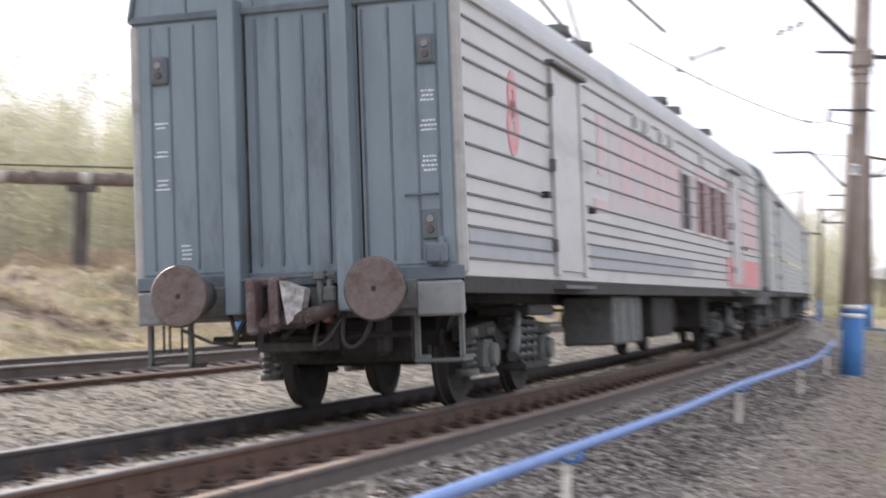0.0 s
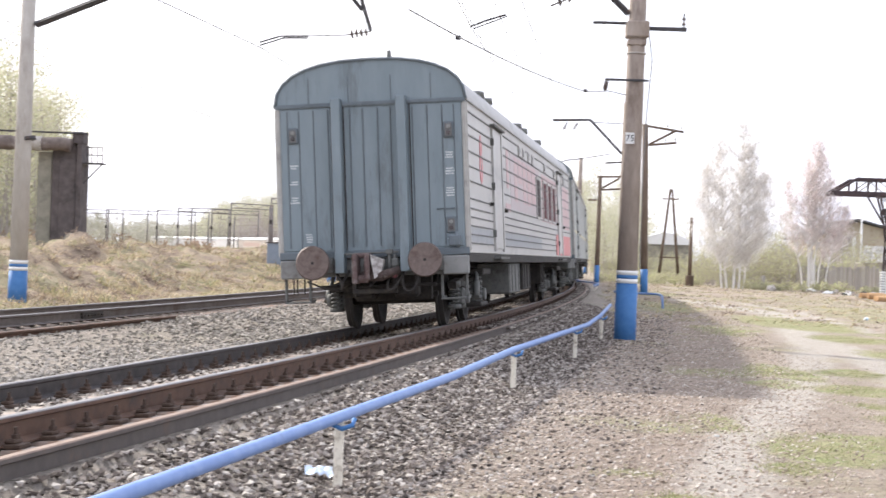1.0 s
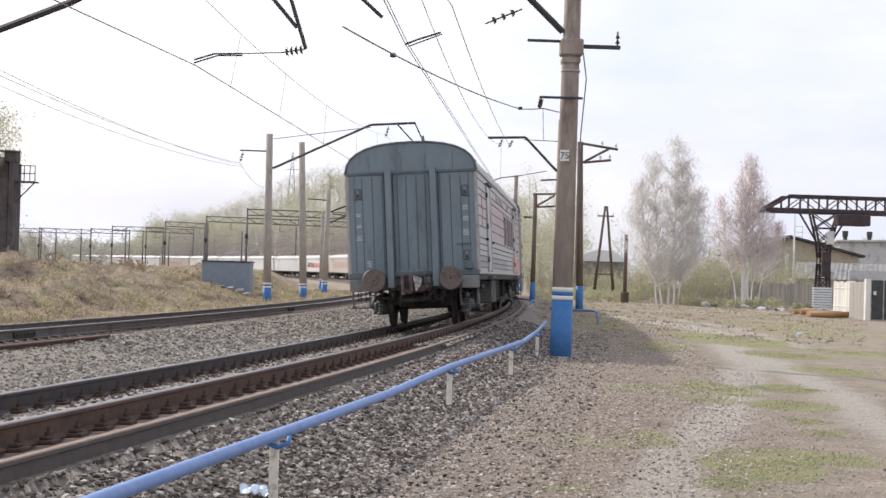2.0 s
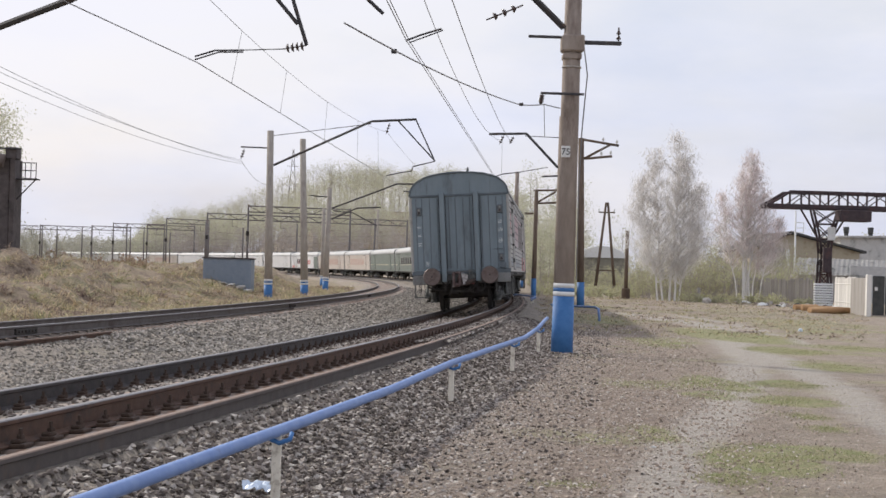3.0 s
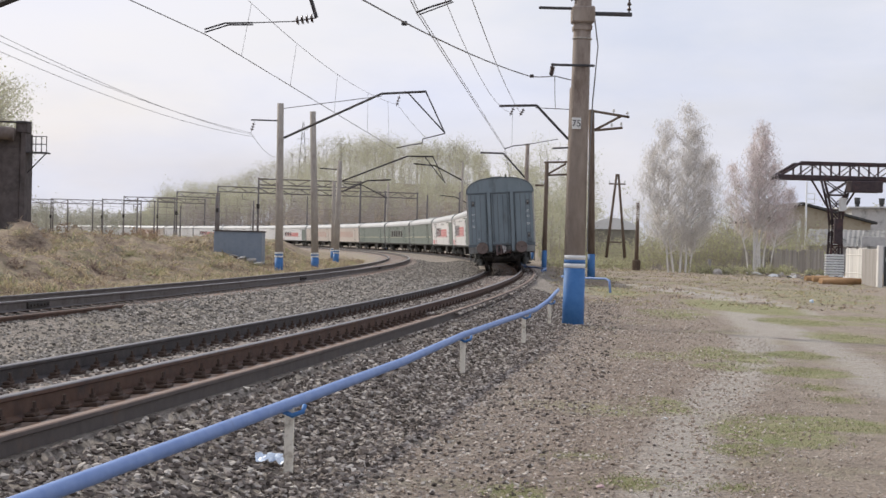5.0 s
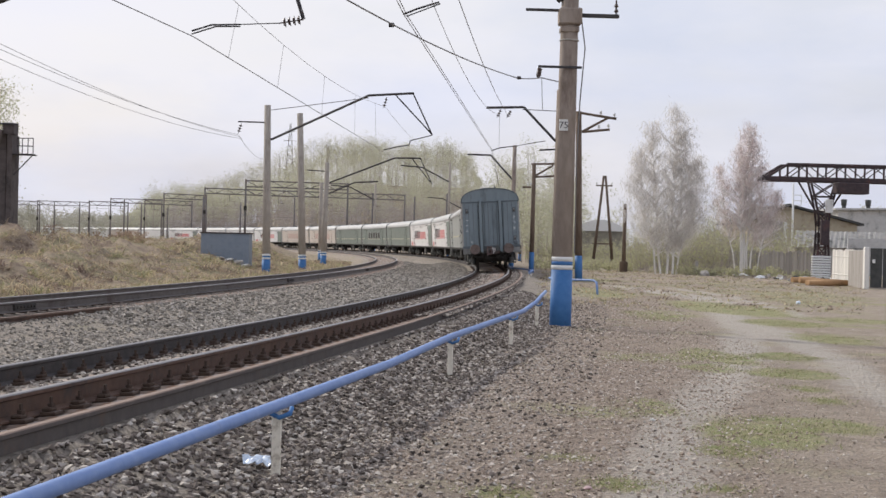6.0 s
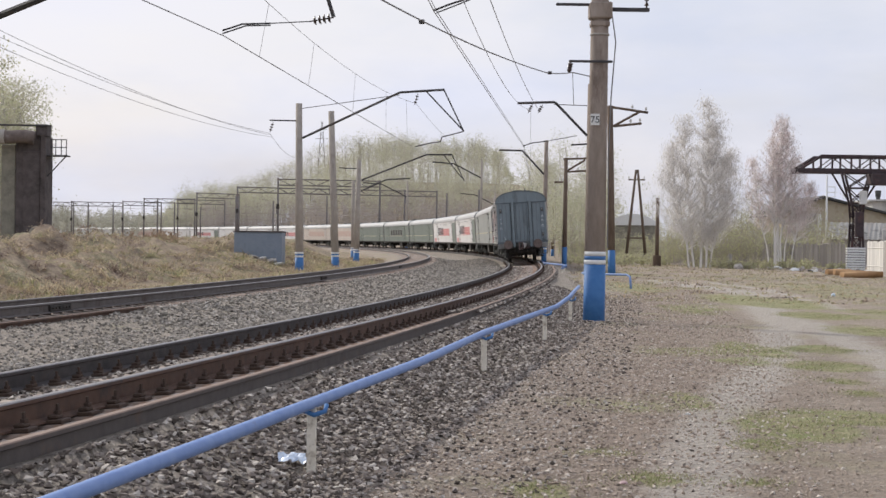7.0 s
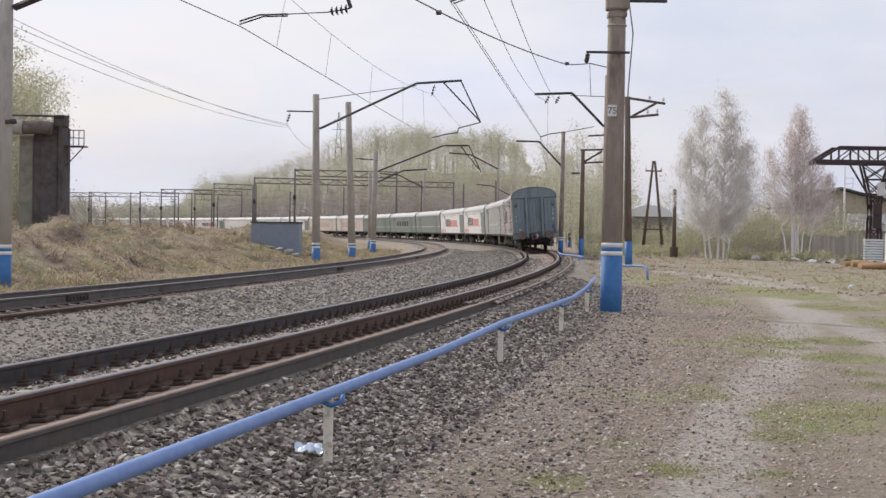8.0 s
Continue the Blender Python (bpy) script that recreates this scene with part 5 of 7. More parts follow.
def line_pole(x, y, h, r, lean, label, arms, blue):
    p = pole("line_pole", x, y, h, r, r * 0.75, M_WOOD, lean, blue, False, label)
    for a, b in arms:
        fitting("cross_arm", p, lambda bm: tube(bm, a, b, 0.07, n=6), M_WOOD, "dark wooden arm")
        va, vb = Vector(a), Vector(b)
        if abs(va.z - vb.z) < 0.6:
            for k in (0.6, 0.95):
                c = va.lerp(vb, k)
                fitting("insulator", p, lambda bm: (tube(bm, c, c + Vector((0, 0, 0.22)), 0.03, n=6), tube(bm, c + Vector((0, 0, 0.14)), c + Vector((0, 0, 0.28)), 0.065, 0.05, 8)), M_WHITEBAND, "small white insulator")
    return p


D1 = line_pole(9.41, 83.6, 8.55, 0.19, -1.3, "brown wooden line pole with a blue foot and arms", (((9.14, 83.6, 8.5), (11.14, 83.6, 8.22)), ((9.44, 83.6, 7.51), (10.81, 83.6, 7.67)), ((9.38, 83.6, 7.51), (10.74, 83.6, 8.27))), 1.25)
D2 = line_pole(8.79, 105.0, 6.95, 0.16, 0.2, "grey wooden line pole with a blue foot and arms", (((8.63, 105.0, 6.9), (10.17, 105.0, 6.96)), ((8.75, 105.0, 6.08), (10.18, 105.0, 6.17)), ((8.82, 105.0, 6.11), (10.03, 105.0, 6.85)), ((8.11, 105.0, 5.42), (8.65, 105.0, 5.43))), 1.3)
T1 = pole("stub_pole", 16.49, 118.0, 4.85, 0.15, 0.12, M_WOOD, 0.3, 0, False, "thin dark wooden stub pole standing in the dry grass")
fitting("foot_block", T1, lambda bm: box(bm, T1.location.x - 0.28, T1.location.x + 0.28, 117.8, 118.2, -0.2, 0.75, 0.05), M_WOOD, "dark foot block")


def a_frame(x, y, h):
    a = tagged(new("trestle_pole"), "dark wooden A-frame line pole with two legs", "pole")
    z = ground_z(x, y)
    a.matrix_basis = Matrix.Translation((x, y, z))
    for sx in (-1, 1):
        bm = bmesh.new()
        tube(bm, (sx * 0.95, 0, -0.3), (sx * 0.08, 0, h), 0.15, 0.10, 8)
        part("leg", bm, M_WOOD, a)
    for zz, w in ((2.1, 0.95), (h - 0.9, 0.75)):
        bm = bmesh.new()
        tube(bm, (-w, 0.12, zz), (w, 0.12, zz), 0.07, n=6)
        part("cross_bar", bm, M_WOOD, a)
    for sx in (-1, 1):
        bm = bmesh.new()
        tube(bm, (sx * 0.7, 0.12, h - 0.85), (sx * 0.7, 0.12, h - 0.6), 0.06, n=6)
        part("insulator", bm, M_WHITEBAND, a)


a_frame(19.05, 150.0, 8.3)


# ------------------------------------------------------------------ overhead wires
def wire(name, pts, sag=0.0, r=0.012, label="thin dark overhead wire", n=14):
    """Spans between the points, each hanging by its sag."""
    bm = bmesh.new()
    path = []
    for a, b in zip(pts, pts[1:]):
        a, b = Vector(a), Vector(b)
        for i in range(n):
            u = i / n
            p = a.lerp(b, u)
            p.z -= sag * 4 * u * (1 - u) * (b - a).length / 50
            path.append(p)
    path.append(Vector(pts[-1]))
    pipe(bm, path, r, 5)
    tagged(part(name, bm, M_WIRE), label, "wire")


# second track
FC = [(-6.92, 21.0, 6.01), (-5.2, 42.2, 6.74), (-0.48, 83.0, 6.14), (5.2, 140.0, 6.6)]
wire("contact_wire", FC, 0.0, 0.013, "contact wire over the second track")
FM = [(-6.02, 21.0, 8.96), (-4.91, 42.2, 8.34), (-0.61, 83.0, 8.49), (5.0, 140.0, 8.6)]
wire("messenger_wire", FM, 0.65, 0.008, "sagging messenger wire over the second track")
# main line
MC = [(-3.0, -8.0, 6.2), (0.1, 33.9, 6.3), (4.93, 85.0, 6.53), (9.5, 150.0, 6.6)]
wire("contact_wire", MC, 0.0, 0.010, "contact wire over the main line")
wire("contact_wire", [(p[0] + 0.04, p[1], p[2] + 0.03) for p in MC], 0.0, 0.009, "contact wire over the main line")
wire("messenger_wire", [(0.28 - 4.5, 6.0, 8.0), (0.28, 33.9, 7.53), (5.29, 85.0, 8.42), (9.4, 150.0, 8.4)], 0.8, 0.009, "sagging messenger wire over the main line")
wire("messenger_wire", [(1.02 - 4.5, 6.0, 8.0), (1.02, 33.9, 7.15), (5.73, 85.0, 8.38)], 0.3, 0.011, "sagging messenger wire over the main line")
wire("cross_wire", [(-0.7, 20.0, 4.57), (2.33, 32.0, 4.87), (2.95, 33.8, 5.08), (3.3, 33.75, 5.0)], 0.35, 0.011, "slack connecting wire with clamps")
for a in ((-0.1, 22.6, 4.59), (2.35, 32.0, 4.88)):
    bm = bmesh.new()
    box(bm, a[0] - 0.04, a[0] + 0.04, a[1] - 0.03, a[1] + 0.03, a[2] - 0.03, a[2] + 0.03, 0.01)
    tagged(part("wire_clamp", bm, M_STEEL), "small dark clamp on the slack wire", "clamp")
wire("hanging_lead", [(2.95, 33.8, 5.07), (2.98, 33.8, 4.4)], 0.0, 0.007, "thin lead hanging from the pole's arm", 3)
for k, dz in enumerate((0.0, 0.28, -0.25)):
    a, b, c = Vector((-13.4, 42.2, 7.75 + dz)), Vector((-7.91, 83.0, 6.89)), Vector((-5.5, 128.0, 5.4))
    wire("feeder_wire", [a, b + Vector((0.1 * k, 0, -0.1 * k))], 0.5 + 0.07 * k, 0.009, "sagging feeder wire along the bank", 24)
wire("feeder_wire", [(-7.91, 83.0, 6.89), (-9.05, 117.0, 7.4)], 0.6, 0.010, "sagging feeder wire along the bank")
# droppers between messenger and contact wires
for (a0, a1), (b0, b1) in (((FC[1], FC[2]), (FM[1], FM[2])),):
    for u in (0.1, 0.28, 0.5, 0.72, 0.9):
        p, q = Vector(a0).lerp(Vector(a1), u), Vector(b0).lerp(Vector(b1), u)
        q.z -= 0.65 * 4 * u * (1 - u) * (Vector(b1) - Vector(b0)).length / 50
        wire("dropper", [p, q], 0.0, 0.006, "thin dropper between two wires", 2)


# ------------------------------------------------------------------ fences of blue pipe
def blue_fence(pts, posts, label, top=0.49, r=0.04):
    fence = tagged(new("pipe_fence"), label, "fence")
    bm = bmesh.new()
    pipe(bm, [(x, y, top + dz) for x, y, dz in pts], r, 12)
    part("pipe", bm, M_PIPEBLUE, fence, "pale blue painted steel pipe")
    for x, y in posts:
        z = ground_z(x, y)
        bm = bmesh.new()
        box(bm, x - 0.032, x + 0.032, y - 0.024, y + 0.024, z - 0.25, top - 0.02, 0.007)
        post = part("post", bm, M_POST, fence, "pale thin post")
        bm = bmesh.new()
        pipe(bm, [(x - 0.04, y - 0.05, top - 0.05), (x + 0.02, y - 0.055, top - 0.075), (x + 0.09, y - 0.04, top - 0.05), (x + 0.10, y, top - 0.01)], 0.017, 7)
        part("bracket_loop", bm, M_BLUE, post, "blue painted bracket loop")


blue_fence([(-3.2, -2.0, 0), (-1.60, 6.6, 0), (-0.76, 11.2, 0.0), (0.0, 15.6, -0.015), (0.72, 20.1, 0.0), (1.94, 26.8, 0), (2.35, 29.5, -0.03), (2.9, 33.2, 0.02), (3.25, 36.3, 0.02), (3.8, 41, 0.02)],
           [(-0.76, 11.2), (0.72, 20.1), (1.94, 26.8), (2.95, 33.6)], "low fence of a pale blue pipe on thin pale posts")
blue_fence([(5.75, 60.6, 0), (6.1, 58.6, 0), (7.05, 58.0, 0.0), (7.12, 57.6, -0.06), (7.14, 57.4, -0.5)], [(5.8, 60.4)], "short blue pipe barrier with a bent end")
blue_fence([(6.1, 74.0, 0), (6.8, 80.0, 0), (6.3, 88.0, 0), (6.9, 99.0, 0)], [(6.1, 74.0), (6.7, 80.0), (6.3, 88.0)], "low fence of a pale blue pipe further along")


# ------------------------------------------------------------------ left bank: heating pipe, box, yard gantries
M_DARKCONC = mat("dark_sooty_concrete", (0.075, 0.062, 0.06), (0.13, 0.11, 0.105), 3.0, 0.9, 0, 0.4, 30, (0.05, 0.042, 0.04), 1.2, 0.58)
M_PIPEWRAP = mat("torn_pipe_wrap", (0.11, 0.085, 0.075), (0.20, 0.165, 0.145), 3.0, 0.85, 0, 0.5, 20, (0.30, 0.27, 0.25), 1.5, 0.66)
M_OLIVE = mat("olive_plaster", (0.20, 0.19, 0.15), (0.29, 0.27, 0.22), 3.0, 0.9, 0, 0.3, 30, (0.16, 0.15, 0.12), 1.2, 0.6)
M_BOXBLUE = mat("grey_blue_sheet_metal", (0.21, 0.25, 0.30), (0.27, 0.31, 0.36), 3.0, 0.6, 0.1, 0.1, 30, (0.15, 0.18, 0.21), 1.5, 0.62)
M_SLATE = mat("grey_slate_sheet", (0.46, 0.455, 0.44), (0.58, 0.57, 0.55), 4.0, 0.9, 0, 0.3, 30, (0.19, 0.19, 0.18), 1.0, 0.6)
M_GREYWOOD = mat("grey_weathered_boards", (0.310, 0.287, 0.265), (0.460, 0.431, 0.397), 4.0, 0.9, 0, 0.3, 30, (0.230, 0.213, 0.190), 2.0, 0.6, per_object=0.2, stretch=(1, 1, 0.2))
M_PALEWOOD = mat("pale_bleached_boards", (0.598, 0.575, 0.535), (0.759, 0.736, 0.690), 4.0, 0.85, 0, 0.3, 30, (0.414, 0.391, 0.356), 2.0, 0.62, per_object=0.15, stretch=(1, 1, 0.2))
M_YELLOW = mat("ochre_plaster", (0.40, 0.345, 0.25), (0.48, 0.42, 0.32), 2.0, 0.9, 0, 0.2, 30, (0.28, 0.22, 0.14), 1.0, 0.6)
M_DARKROOF = mat("dark_bitumen_roof", (0.05, 0.052, 0.05), (0.09, 0.09, 0.085), 3.0, 0.85, 0, 0.2, 30)
M_ORANGE = mat("orange_rusty_pipe", (0.38, 0.22, 0.10), (0.50, 0.32, 0.17), 4.0, 0.7, 0, 0.2, 30, (0.28, 0.17, 0.09), 2.0, 0.6)
# Dark steel, lightened in its colour for the haze over the far yard.
M_YARD = mat("hazy_grey_yard_steel", (0.13, 0.12, 0.12), (0.20, 0.185, 0.18), 4.0, 0.85, 0, 0.1, 30, (0.17, 0.12, 0.10), 1.0, 0.6)
M_CRANE = mat("dark_brown_crane_paint", (0.045, 0.034, 0.038), (0.08, 0.058, 0.06), 4.0, 0.7, 0.1, 0.2, 30, (0.12, 0.06, 0.055), 1.2, 0.6)
M_BARK = mat("grey_brown_bark", (0.28, 0.25, 0.225), (0.40, 0.365, 0.335), 6.0, 0.95, 0, 0.4, 20)
M_BIRCH = mat("white_birch_bark", (0.66, 0.64, 0.61), (0.80, 0.78, 0.75), 3.0, 0.85, 0, 0.2, 20, (0.13, 0.11, 0.10), 3.0, 0.66, stretch=(1, 1, 2.5))
M_TWIG = island_mat("pale_grey_birch_twigs", [(0.54, 0.51, 0.48), (0.70, 0.675, 0.65), (0.86, 0.84, 0.81)], translucent=0.6)
M_TWIGRED = island_mat("reddish_birch_twigs", [(0.58, 0.48, 0.47), (0.70, 0.63, 0.615), (0.83, 0.79, 0.77)], translucent=0.6)
# Young leaves, with the haze of distance added as paler, greyer tones.
M_LEAF = island_mat("haze_paled_spring_leaves", [(0.41, 0.41, 0.29), (0.50, 0.51, 0.355), (0.56, 0.55, 0.42), (0.50, 0.47, 0.41)], translucent=0.5)
M_LEAFBANK = island_mat("yellow_green_spring_leaves", [(0.40, 0.41, 0.27), (0.49, 0.49, 0.33), (0.53, 0.51, 0.38), (0.47, 0.44, 0.37)], translucent=0.5)
M_TWIGGREY = island_mat("grey_mauve_bare_twigs", [(0.33, 0.29, 0.27), (0.42, 0.38, 0.355), (0.50, 0.46, 0.43)], translucent=0.3)
# Greyed leaf tones put the horizon's haze into the colour.
M_LEAFFAR = island_mat("haze_paled_distant_leaves", [(0.36, 0.365, 0.30), (0.43, 0.43, 0.36), (0.42, 0.40, 0.36)], translucent=0.5)
M_BRUSH = island_mat("bare_brush_with_first_leaves", [(0.37, 0.35, 0.25), (0.47, 0.45, 0.30), (0.46, 0.48, 0.26)], translucent=0.45)


def clump_mat(name, colours, scale):
    """Grass whose tone changes from clump to clump and a little from blade to blade."""
    m = island_mat(name, [(0.6, 0.6, 0.6), (1.0, 1.0, 1.0), (1.25, 1.22, 1.15)], translucent=0.25)
    n, l = m.node_tree.nodes, m.node_tree.links
    co = n.new("ShaderNodeTexCoord")
    t = n.new("ShaderNodeTexNoise")
    t.inputs["Scale"].default_value, t.inputs["Detail"].default_value, t.inputs["Roughness"].default_value = scale, 5.0, 0.7
    l.new(co.outputs["Object"], t.inputs["Vector"])
    r = n.new("ShaderNodeValToRGB")
    while len(r.color_ramp.elements) < len(colours):
        r.color_ramp.elements.new(0.5)
    for e, (p, c) in zip(r.color_ramp.elements, colours):
        e.position, e.color = p, (*c, 1)
    l.new(t.outputs["Fac"], r.inputs["Fac"])
    mx = n.new("ShaderNodeMixRGB")
    mx.blend_type = "MULTIPLY"
    mx.inputs[0].default_value = 1.0
    tone = next(x for x in n if x.bl_idname == "ShaderNodeValToRGB" and x != r)
    l.new(tone.outputs["Color"], mx.inputs[1])
    l.new(r.outputs["Color"], mx.inputs[2])
    l.new(mx.outputs["Color"], n["Principled BSDF"].inputs["Base Color"])
    l.new(mx.outputs["Color"], next(x for x in n if x.bl_idname == "ShaderNodeBsdfTranslucent").inputs["Color"])
    return m


M_BANKGRASS = clump_mat("matted_bank_grass", [(0.37, (0.190, 0.140, 0.120)), (0.42, (0.330, 0.260, 0.200)), (0.47, (0.600, 0.500, 0.350)), (0.515, (0.290, 0.305, 0.145)), (0.55, (0.490, 0.405, 0.290)), (0.62, (0.215, 0.160, 0.138))], 0.26)
M_GRASS = island_mat("short_green_grass", [(0.199, 0.212, 0.104), (0.299, 0.301, 0.153), (0.435, 0.398, 0.249), (0.237, 0.275, 0.118)], translucent=0.25)
M_WEED = island_mat("dark_weeds_and_dead_leaves", [(0.10, 0.085, 0.06), (0.17, 0.135, 0.095), (0.15, 0.16, 0.075), (0.26, 0.21, 0.15)], translucent=0.15)
M_STONE = island_mat("crushed_grey_stone", [(0.11, 0.10, 0.087), (0.22, 0.202, 0.174), (0.315, 0.288, 0.25), (0.48, 0.44, 0.39)])
M_STONEDARK = island_mat("oily_dark_stone", [(0.05, 0.042, 0.036), (0.13, 0.108, 0.093), (0.23, 0.197, 0.172), (0.52, 0.48, 0.43)])


def heating_pipe():
    y = 75.0
    wall = tagged(new("pipe_support"), "tall sooty concrete slab carrying the end of a wrapped pipe", "support")
    z0 = ground_z(-17.8, y) - 0.4
    bm = bmesh.new()
    box(bm, -18.55, -17.42, y - 0.3, y + 1.0, z0, 6.30, 0.05)
    box(bm, -18.2, -17.42, y - 0.36, y - 0.3, z0, 5.4, 0.02)
    part("slab", bm, M_DARKCONC, wall)
    bm = bmesh.new()
    box(bm, -19.22, -18.55, y - 0.2, y + 0.9, z0, 5.72, 0.05)
    part("slab", bm, M_OLIVE, wall, "paler olive concrete slab")
    bm = bmesh.new()
    box(bm, -17.40, -17.18, y - 0.45, y + 1.05, z0, 6.1, 0.02)
    box(bm, -17.62, -17.12, y - 0.46, y + 0.5, 6.1, 6.62, 0.02)
    part("edge_beam", bm, M_DARKCONC, wall, "dark steel edge beam")
    bm = bmesh.new()
    box(bm, -17.35, -16.95, y - 0.8, y - 0.46, z0, 2.15, 0.03)
    part("foot_block", bm, M_DARKCONC, wall)
    # small railed platform
    bm = bmesh.new()
    box(bm, -17.2, -16.25, y - 0.3, y + 0.5, 5.20, 5.26, 0.01)
    part("platform", bm, M_STEEL, wall, "small steel platform")
    for x in (-16.95, -16.75, -16.5, -16.27):
        bm = bmesh.new()
        tube(bm, (x, y - 0.28, 5.2), (x, y - 0.28, 5.95), 0.022, n=5)
        part("rail_post", bm, M_STEEL, wall)
    for z in (5.6, 5.95):
        bm = bmesh.new()
        tube(bm, (-17.0, y - 0.28, z), (-16.25, y - 0.28, z), 0.022, n=5)
        part("hand_rail", bm, M_STEEL, wall)
    bm = bmesh.new()
    tube(bm, (-16.35, y, 5.2), (-17.18, y, 4.3), 0.03, n=5)
    part("brace", bm, M_STEEL, wall)
    # the pipe and its other supports, going off to the left
    run = tagged(new("heating_pipe"), "long raised heating pipe in torn brown wrapping", "pipe")
    rng = random.Random(3)
    pts = [(-17.62, y - 0.68, 5.98), (-17.9, y - 0.7, 6.03), (-18.2, y - 0.75, 6.05)]
    x = -18.6
    while x > -60:
        pts.append((x, y - 0.75 + (x + 18) * 0.05, 6.02 + rng.uniform(-0.03, 0.03)))
        x -= 1.3
    bm = bmesh.new()
    pipe(bm, pts, 0.30, 12)
    part("wrapped_pipe", bm, M_PIPEWRAP, run)
    for k in range(14):
        xx = -18.9 - k * 1.35
        bm = bmesh.new()
        q = rng.uniform(0.02, 0.05)
        tube(bm, (xx, y - 0.75 + (xx + 18) * 0.05, 6.02), (xx - rng.uniform(0.3, 0.9), y - 0.77 + (xx + 18) * 0.05, 6.02), 0.30 + q, 0.30 + q * 0.5, 12)
        part("loose_wrap", bm, M_PIPEWRAP if k % 3 else M_CONC, run, "loose torn pipe wrapping")
    bm = bmesh.new()
    tube(bm, (-16.9, y - 0.5, 6.55), (-60, y - 2.6, 6.7), 0.045, n=6)
    part("thin_pipe", bm, M_STEEL, run)
    for x in (-27.5, -38.0, -49.0):
        yy = y - 0.75 + (x + 18) * 0.05
        z = ground_z(x, yy)
        bm = bmesh.new()
        box(bm, x - 0.28, x + 0.28, yy - 0.25, yy + 0.25, z - 0.3, 5.4, 0.03)
        box(bm, x - 0.7, x + 0.7, yy - 0.25, yy + 0.25, 5.4, 5.72, 0.03)
        part("support", bm, M_DARKCONC, run, "dark concrete pipe support")
    # rubble at the foot
    for k in range(5):
        xx, yy = -18.1 + k * 0.33, y - 1.0 - 0.2 * (k % 2)
        boulder("concrete_rubble", (xx, yy, ground_z(xx, yy) + (0.62 if k == 2 else 0.16)), (0.30, 0.3, 0.42 if k in (1, 2) else 0.24), M_OLIVE, "lump of broken pale concrete", "rubble", k)


def boulder(name, at, size, material, label, category, seed, ob_kind=""):
    rng = random.Random(seed)
    bm = bmesh.new()
    bmesh.ops.create_icosphere(bm, subdivisions=2, radius=1.0)
    for v in bm.verts:
        k = 1 + 0.35 * noise.noise(v.co * 1.6 + Vector((seed * 7.1, 0, 0)))
        v.co = Vector((v.co.x * size[0] * k, v.co.y * size[1] * k, v.co.z * size[2] * k))
    o = part(name, bm, material)
    o.matrix_basis = Matrix.Translation(at) @ pose(0, 0, 0, rng.uniform(-20, 20), rng.uniform(-20, 20), rng.uniform(0, 180))
    return tagged(o, label, category)


heating_pipe()


def metal_box():
    x0, x1, y, z1 = -10.45, -7.85, 90.0, 2.02
    b = tagged(new("metal_shed"), "low grey-blue sheet metal shed with a flat lid on the bank", "shed")
    bm = bmesh.new()
    box(bm, x0, x1, y, y + 2.2, -0.2, z1 - 0.07, 0.02)
    part("body", bm, M_BOXBLUE, b)
    bm = bmesh.new()
    box(bm, x0 - 0.06, x1 + 0.06, y - 0.07, y + 2.25, z1 - 0.07, z1, 0.015)
    part("lid", bm, M_DARKCONC, b)
    for k in range(4):
        bm = bmesh.new()
        xx = x0 + 0.35 + k * 0.65
        box(bm, xx - 0.015, xx + 0.015, y - 0.015, y, 0.6, z1 - 0.1)
        part("seam", bm, M_BOXBLUE, b)
    for k in range(4):
        xx, yy = -9.3 + 0.45 * k, y - 0.9
        boulder("concrete_rubble", (xx, yy, ground_z(xx, yy) + 0.03), (0.34, 0.24, 0.09), M_PALEWOOD if k % 2 else M_CONC, "pale lump of rubble before the shed", "rubble", 20 + k)


metal_box()


def gantry(xa, xb, ya, yb, h, label="dark lattice gantry over the distant yard"):
    g = tagged(new("yard_gantry"), label, "gantry", "gantries over the yard")
    for x, y in ((xa, ya), (xb, yb)):
        bm = bmesh.new()
        z0 = ground_z(x, y) - 0.5
        tube(bm, (x, y, z0), (x, y, h + 0.2), 0.20, 0.14, 8)
        part("post", bm, M_YARD, g)
    a, b = Vector((xa, ya, h)), Vector((xb, yb, h))
    n = max(4, int((b - a).length / 2.0))
    bm = bmesh.new()
    for dz in (0, -1.0):
        tube(bm, a + Vector((0, 0, dz)), b + Vector((0, 0, dz)), 0.10, n=4)
    for i in range(n):
        p, q = a.lerp(b, i / n), a.lerp(b, (i + 1) / n)
        tube(bm, p + Vector((0, 0, -1.0 * (i % 2))), q + Vector((0, 0, -1.0 * ((i + 1) % 2))), 0.06, n=4)
    part("lattice_beam", bm, M_YARD, g)
    for k in range(3):
        c = a.lerp(b, 0.2 + 0.3 * k)
        bm = bmesh.new()
        tube(bm, c + Vector((0, 0, -1.0)), c + Vector((0, 0, -2.4)), 0.05, n=4)
        tube(bm, c + Vector((0, 0, -2.3)), c + Vector((1.2, 0, -2.5)), 0.04, n=4)
        part("hanger", bm, M_YARD, g)
    bm = bmesh.new()
    m = a.lerp(b, 0.3)
    box(bm, xa - 0.25, xa + 0.25, ya - 0.45, ya - 0.2, h - 5.0, h - 4.2, 0.03)
    part("signal_box", bm, M_UNDER, g)


